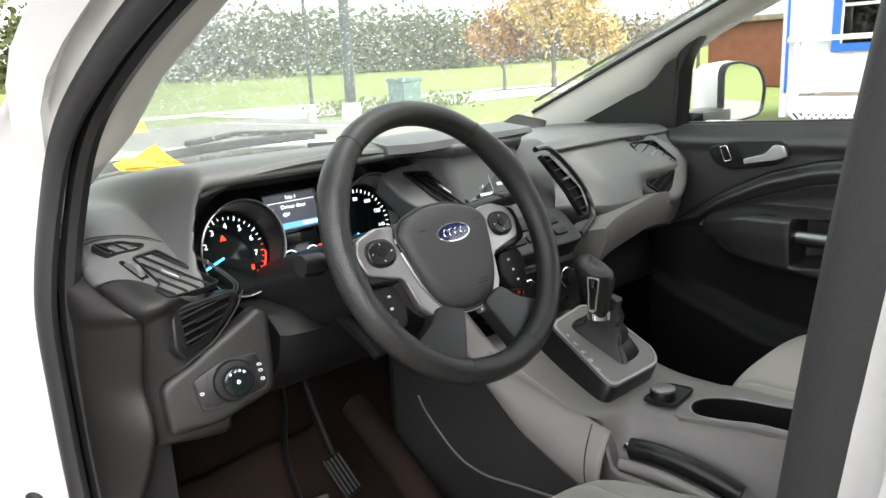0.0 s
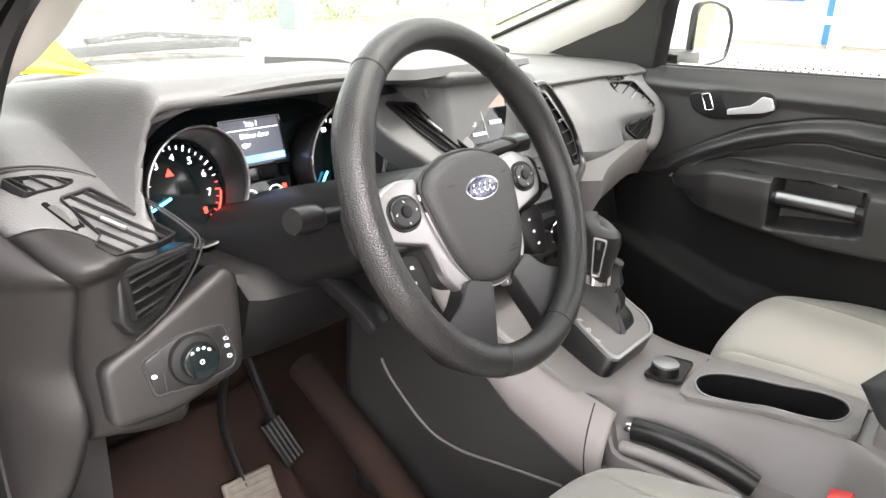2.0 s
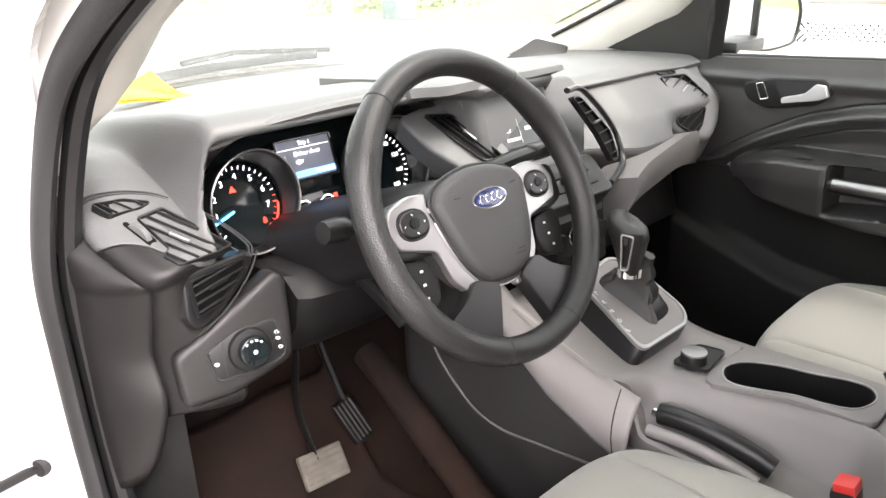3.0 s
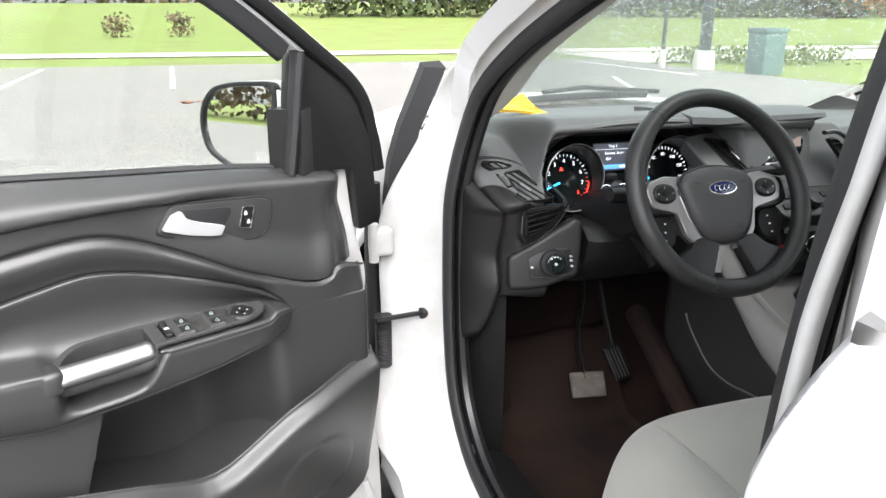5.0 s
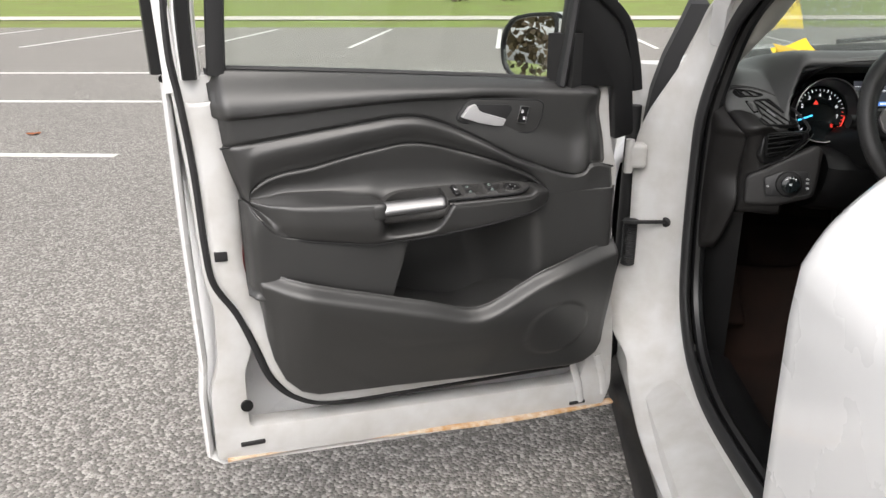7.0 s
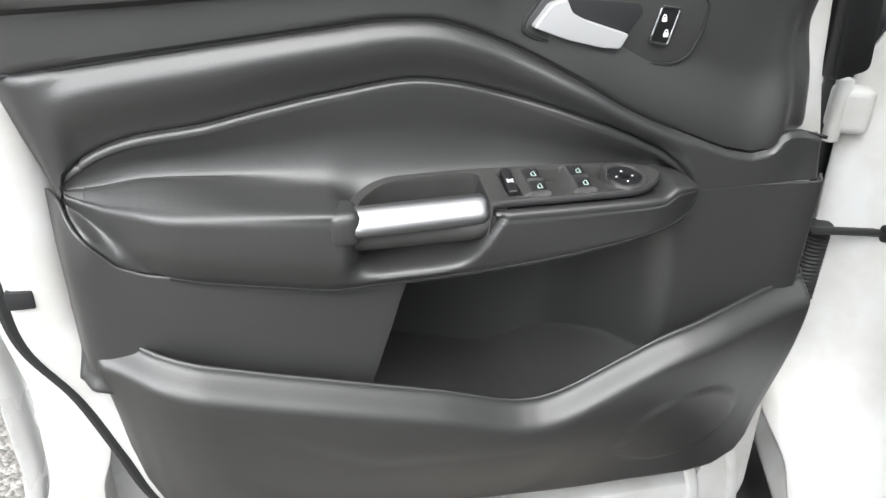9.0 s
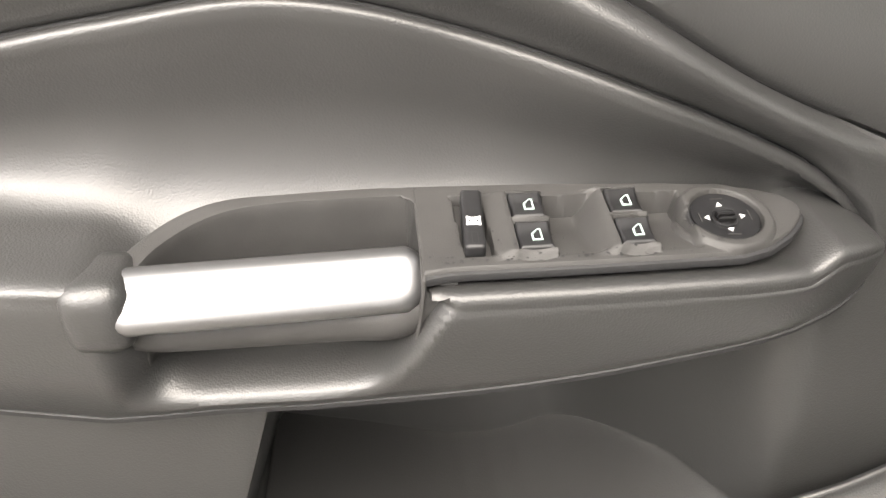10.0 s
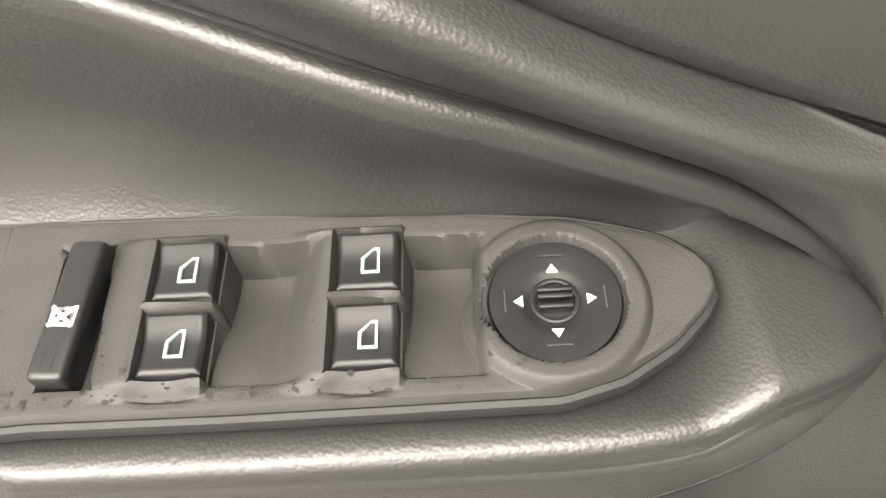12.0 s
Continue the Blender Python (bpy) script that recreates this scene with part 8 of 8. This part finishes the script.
def p_low(u, v):
    y = 0.985 - 0.965 * u
    hi = line(P_LO, min(y, P_TIP - 0.0001))
    lo = 0.30 + 0.10 * smooth(0.85, 1.0, y)
    z = lo + (hi - lo) * v
    lip = line([(1.0, 0.685), (0.906, 0.643), (0.816, 0.612), (0.72, 0.577), (0.60, 0.56), (0.0, 0.60)], y)
    d = 0.012 + 0.022 * smooth(lip + 0.014, lip - 0.014, z) - 0.022 * smooth(lip, lip + 0.04, z) * smooth(0.95, 0.80, y) * smooth(0.45, 0.60, y)
    return pt(y, d, z)


part("upper_trim", grid(p_upper, 90, 60), DOOR_PLASTIC, pdoor, thick=-0.004)
part("insert_trim", grid(p_mid, 80, 24), DOOR_PLASTIC, pdoor, thick=-0.004)
part("armrest", grid(p_arm, 140, 60), DOOR_PLASTIC, pdoor, "padded black armrest", thick=-0.004)
# the lower trim's colour carries the shade low in the cabin
part("lower_trim", grid(p_low, 110, 90), SHADED_TRIM, pdoor, "black lower trim, its colour darkened for the cabin's shade", thick=-0.004)
for fn, r in ((lambda y: line(P_SEAM, y), 0.0022), (lambda y: line(P_HI, y), 0.0022), (lambda y: line(P_LO, y), 0.0022)):
    part("seam", sweep([pt(y, 0.001 + (0.045 * smooth(0.878, 0.76, y) if fn(0.5) < 0.8 else 0), fn(y)) for y in np.linspace(0.868, 0.05, 60)], r, sides=5), RUBBER, pdoor)
bz = rounded([(0.858, 0.988), (0.800, 1.003), (0.690, 1.008), (0.676, 0.978), (0.703, 0.955), (0.803, 0.940), (0.844, 0.955)], 0.014, 5)
m_pd = Matrix(((0, 0, -1, 0.605), (1, 0, 0, 0), (0, 1, 0, 0), (0, 0, 0, 1)))
rel = part("release_bezel", plate(bz, 0.012, m_pd @ Matrix.Translation((0, 0, 0.012)), 0.004, 3), SATIN_BLACK, pdoor, "satin black bezel of the release handle")
# again a flat black plate in place of a shaded hollow
part("recess", plate(rounded([(0.791, 0.995), (0.710, 1.000), (0.692, 0.993), (0.684, 0.973), (0.770, 0.953)], 0.008, 4), 0.003, m_pd @ Matrix.Translation((0, 0, 0.0125)), 0), RUBBER, rel)
far_lever = rounded([(0.770, 0.955), (0.771, 0.966), (0.728, 0.978), (0.718, 0.987), (0.708, 0.998), (0.690, 0.996), (0.681, 0.975), (0.700, 0.967), (0.740, 0.960)], 0.003, 4)
part("release_handle", plate(far_lever, 0.012, m_pd @ Matrix.Translation((0, 0, 0.0225)), 0.005, 4), bpy.data.materials["satin_silver_handle"], pdoor, "satin silver door release handle")
lk = rounded([(0.8275, 0.989), (0.8125, 0.993), (0.799, 0.962), (0.815, 0.958)], 0.003, 3)
lkp = part("lock_rocker", plate(lk, 0.006, m_pd @ Matrix.Translation((0, 0, 0.015)), 0.001), HARD_BLACK, pdoor, "black lock rocker in a chrome rim")
part("rim", sweep([m_pd @ Vector((y, z, 0.0152)) for y, z in lk], 0.0012, sides=6, closed=True), CHROME, lkp, "chrome rim")
bar = [[pt(0.640 - 0.140 * t, 0.050 + 0.011 * math.cos(a), 0.815 - 0.002 * t + 0.0125 * math.sin(a)) for a in np.linspace(0, 2 * math.pi, 15)[:-1]] for t in np.linspace(0, 1, 12)]
part("grab_handle", loft(bar), ALU, pdoor, "brushed aluminium grab handle")
bk = [[pt(0.655 - 0.172 * t, 0.042 + 0.012 * math.cos(a), 0.810 - 0.002 * t + 0.016 * math.sin(a)) for a in np.linspace(0, 2 * math.pi, 13)[:-1]] for t in np.linspace(0, 1, 12)]
part("grab_handle_back", loft(bk), SATIN_BLACK, pdoor)
part("window_switch", box((0.014, 0.030, 0.008), Matrix.Translation(pt(0.700, 0.040, 0.851)), 0.003), HARD_BLACK, pdoor, "black window switch")
part("window_switch_plate", box((0.030, 0.075, 0.006), Matrix.Translation(pt(0.697, 0.034, 0.850)), 0.003), SATIN_BLACK, pdoor)
glass = part("window_glass", grid(lambda u, v: (0.668 - 0.9 * lean(1.03 + 0.44 * v), 1.0 - 0.98 * u - 0.16 * v * (1 - u), 1.03 + 0.44 * v), 10, 8), GLASS, pdoor, "clear window glass", thick=0.003)
glass.visible_shadow = False
pf = spline([(0.648, 0.955, 1.02), (0.640, 0.945, 1.12), (0.628, 0.925, 1.20), (0.615, 0.84, 1.285), (0.60, 0.70, 1.36), (0.585, 0.50, 1.435), (0.575, 0.25, 1.47), (0.58, 0.05, 1.45)], 6)
part("window_frame", sweep(pf, 0.020, 0.016, 8, square=0.7), SATIN_BLACK, pdoor, "black window frame")
part("sail_panel", loft([[Vector((x, y, z)) for y, z in ((0.955, 1.015), (1.235, 1.040), (1.05, 1.145), (0.955, 1.190))] for x in (0.628, 0.650)]), SATIN_BLACK, pdoor, "black corner panel at the window's front")
part("belt_strip", sweep([(0.655, y, 1.030 + 0.03 * (1.0 - y)) for y in np.linspace(0.95, 0.03, 10)], 0.008, 0.006, 8), RUBBER, pdoor)
part("belt_strip", sweep([(0.675, y, 1.028 + 0.03 * (1.0 - y)) for y in np.linspace(0.95, 0.03, 10)], 0.005, 0.004, 8), CHROME, pdoor, "bright chrome outer belt strip")
part("outer_skin", grid(lambda u, v: (0.70 + 0.20 * math.sin(math.pi * (0.15 + 0.75 * v)) - 0.0, 1.22 - 1.22 * u, 0.15 + 0.88 * v), 12, 14), WHITE_PAINT, pdoor, thick=0.01)
part("kick_panel", loft([[Vector((x, y, z)) for x, y in ((0.60, 0.97), (0.60, 1.5), (0.66, 1.5), (0.66, 0.97))] for z in (0.25, 0.5, 0.80)]), HARD_BLACK, pdoor)

pm = thing("door_mirror", (0.95, 0.97, 1.0), "white door mirror with black surround on the passenger side", "mirror")
pmf = rounded([(-0.085, 0.075), (-0.02, 0.082), (0.06, 0.064), (0.088, 0.02), (0.078, -0.055), (0.0, -0.066), (-0.082, -0.066)], 0.03, 6)
m_m = facing((0.985, 0.955, 1.083), (-0.22, -0.975, -0.01))
part("housing", loft([[m_m @ Vector((x, y, d)) for x, y in scaled(pmf, k)] for d, k in ((0.004, 1.07), (-0.03, 1.10), (-0.08, 1.02), (-0.11, 0.8), (-0.125, 0.4))]), WHITE_PAINT, pm)
part("surround", ring_plate(scaled(pmf, 1.08), scaled(pmf, 0.985), 0.02, m_m @ Matrix.Translation((0, 0, 0.010)), 0.002), SATIN_BLACK, pm, "black surround of the mirror glass")
part("mirror_glass", plate(scaled(pmf, 0.99), 0.003, m_m @ Matrix.Translation((0, 0, 0.006)), 0), MIRROR, pm, "mirror glass")
part("foot", box((0.16, 0.09, 0.035), Matrix.Translation((0.83, 0.99, 1.035)), 0.012), SATIN_BLACK, pm)

# ---- wiper and rain on the windscreen ----
wip = thing("windscreen_wiper", (0.0, 1.95, 1.0), "black windscreen wiper resting at the foot of the glass", "wiper")
wl_pts = [Vector((x, cowl_y(x) - 0.06 - 0.05 * smooth(-0.5, 0.3, x), 0)) for x in np.linspace(-0.50, 0.25, 20)]
wl_pts = [Vector((p.x, p.y, shield_z(p.x, p.y) + 0.022)) for p in wl_pts]
part("blade", sweep(wl_pts, 0.008, 0.012, 8), RUBBER, wip)
part("arm", sweep([wl_pts[10] + Vector((0, 0, 0.02)), wl_pts[14] + Vector((0, 0.03, 0.025)), wl_pts[19] + Vector((0.10, 0.08, 0.0))], 0.010, 0.008, 8), HARD_BLACK, wip)
rng = np.random.default_rng(5)
drops = bmesh.new()
for _ in range(9500):
    u, v = rng.random(), rng.random() ** 0.8
    p = screen(u, 0.03 + 0.94 * v) + Vector((0, 0.003, 0.0055))
    r = 0.0008 + 0.0021 * rng.random() ** 2.4
    t1 = Vector((1, 0, 0))
    t2 = Vector((0, -1, SLOPE)).normalized()
    n = t1.cross(t2)
    n = n if n.z > 0 else -n
    k = 6
    low = [drops.verts.new(p + (t1 * math.cos(2 * math.pi * i / k) + t2 * (1.0 + 0.4 * rng.random()) * math.sin(2 * math.pi * i / k)) * r) for i in range(k)]
    mid = [drops.verts.new(p + (t1 * math.cos(2 * math.pi * i / k) + t2 * math.sin(2 * math.pi * i / k)) * r * 0.62 + n * r * 0.42) for i in range(k)]
    tip = drops.verts.new(p + n * r * 0.55)
    for i in range(k):
        j = (i + 1) % k
        drops.faces.new((low[i], low[j], mid[j], mid[i]))
        drops.faces.new((mid[i], mid[j], tip))
WATER = bpy.data.materials.new("rain_water")
WATER.use_nodes = True
wb = WATER.node_tree.nodes["Principled BSDF"]
wb.inputs["Transmission Weight"].default_value, wb.inputs["Roughness"].default_value, wb.inputs["IOR"].default_value = 1.0, 0.02, 1.33
rain = tagged(part("rain_drops", drops, WATER, None, recalc=False), "many small rain drops on the windscreen", "water", kind="stuff")
rain.visible_shadow = False
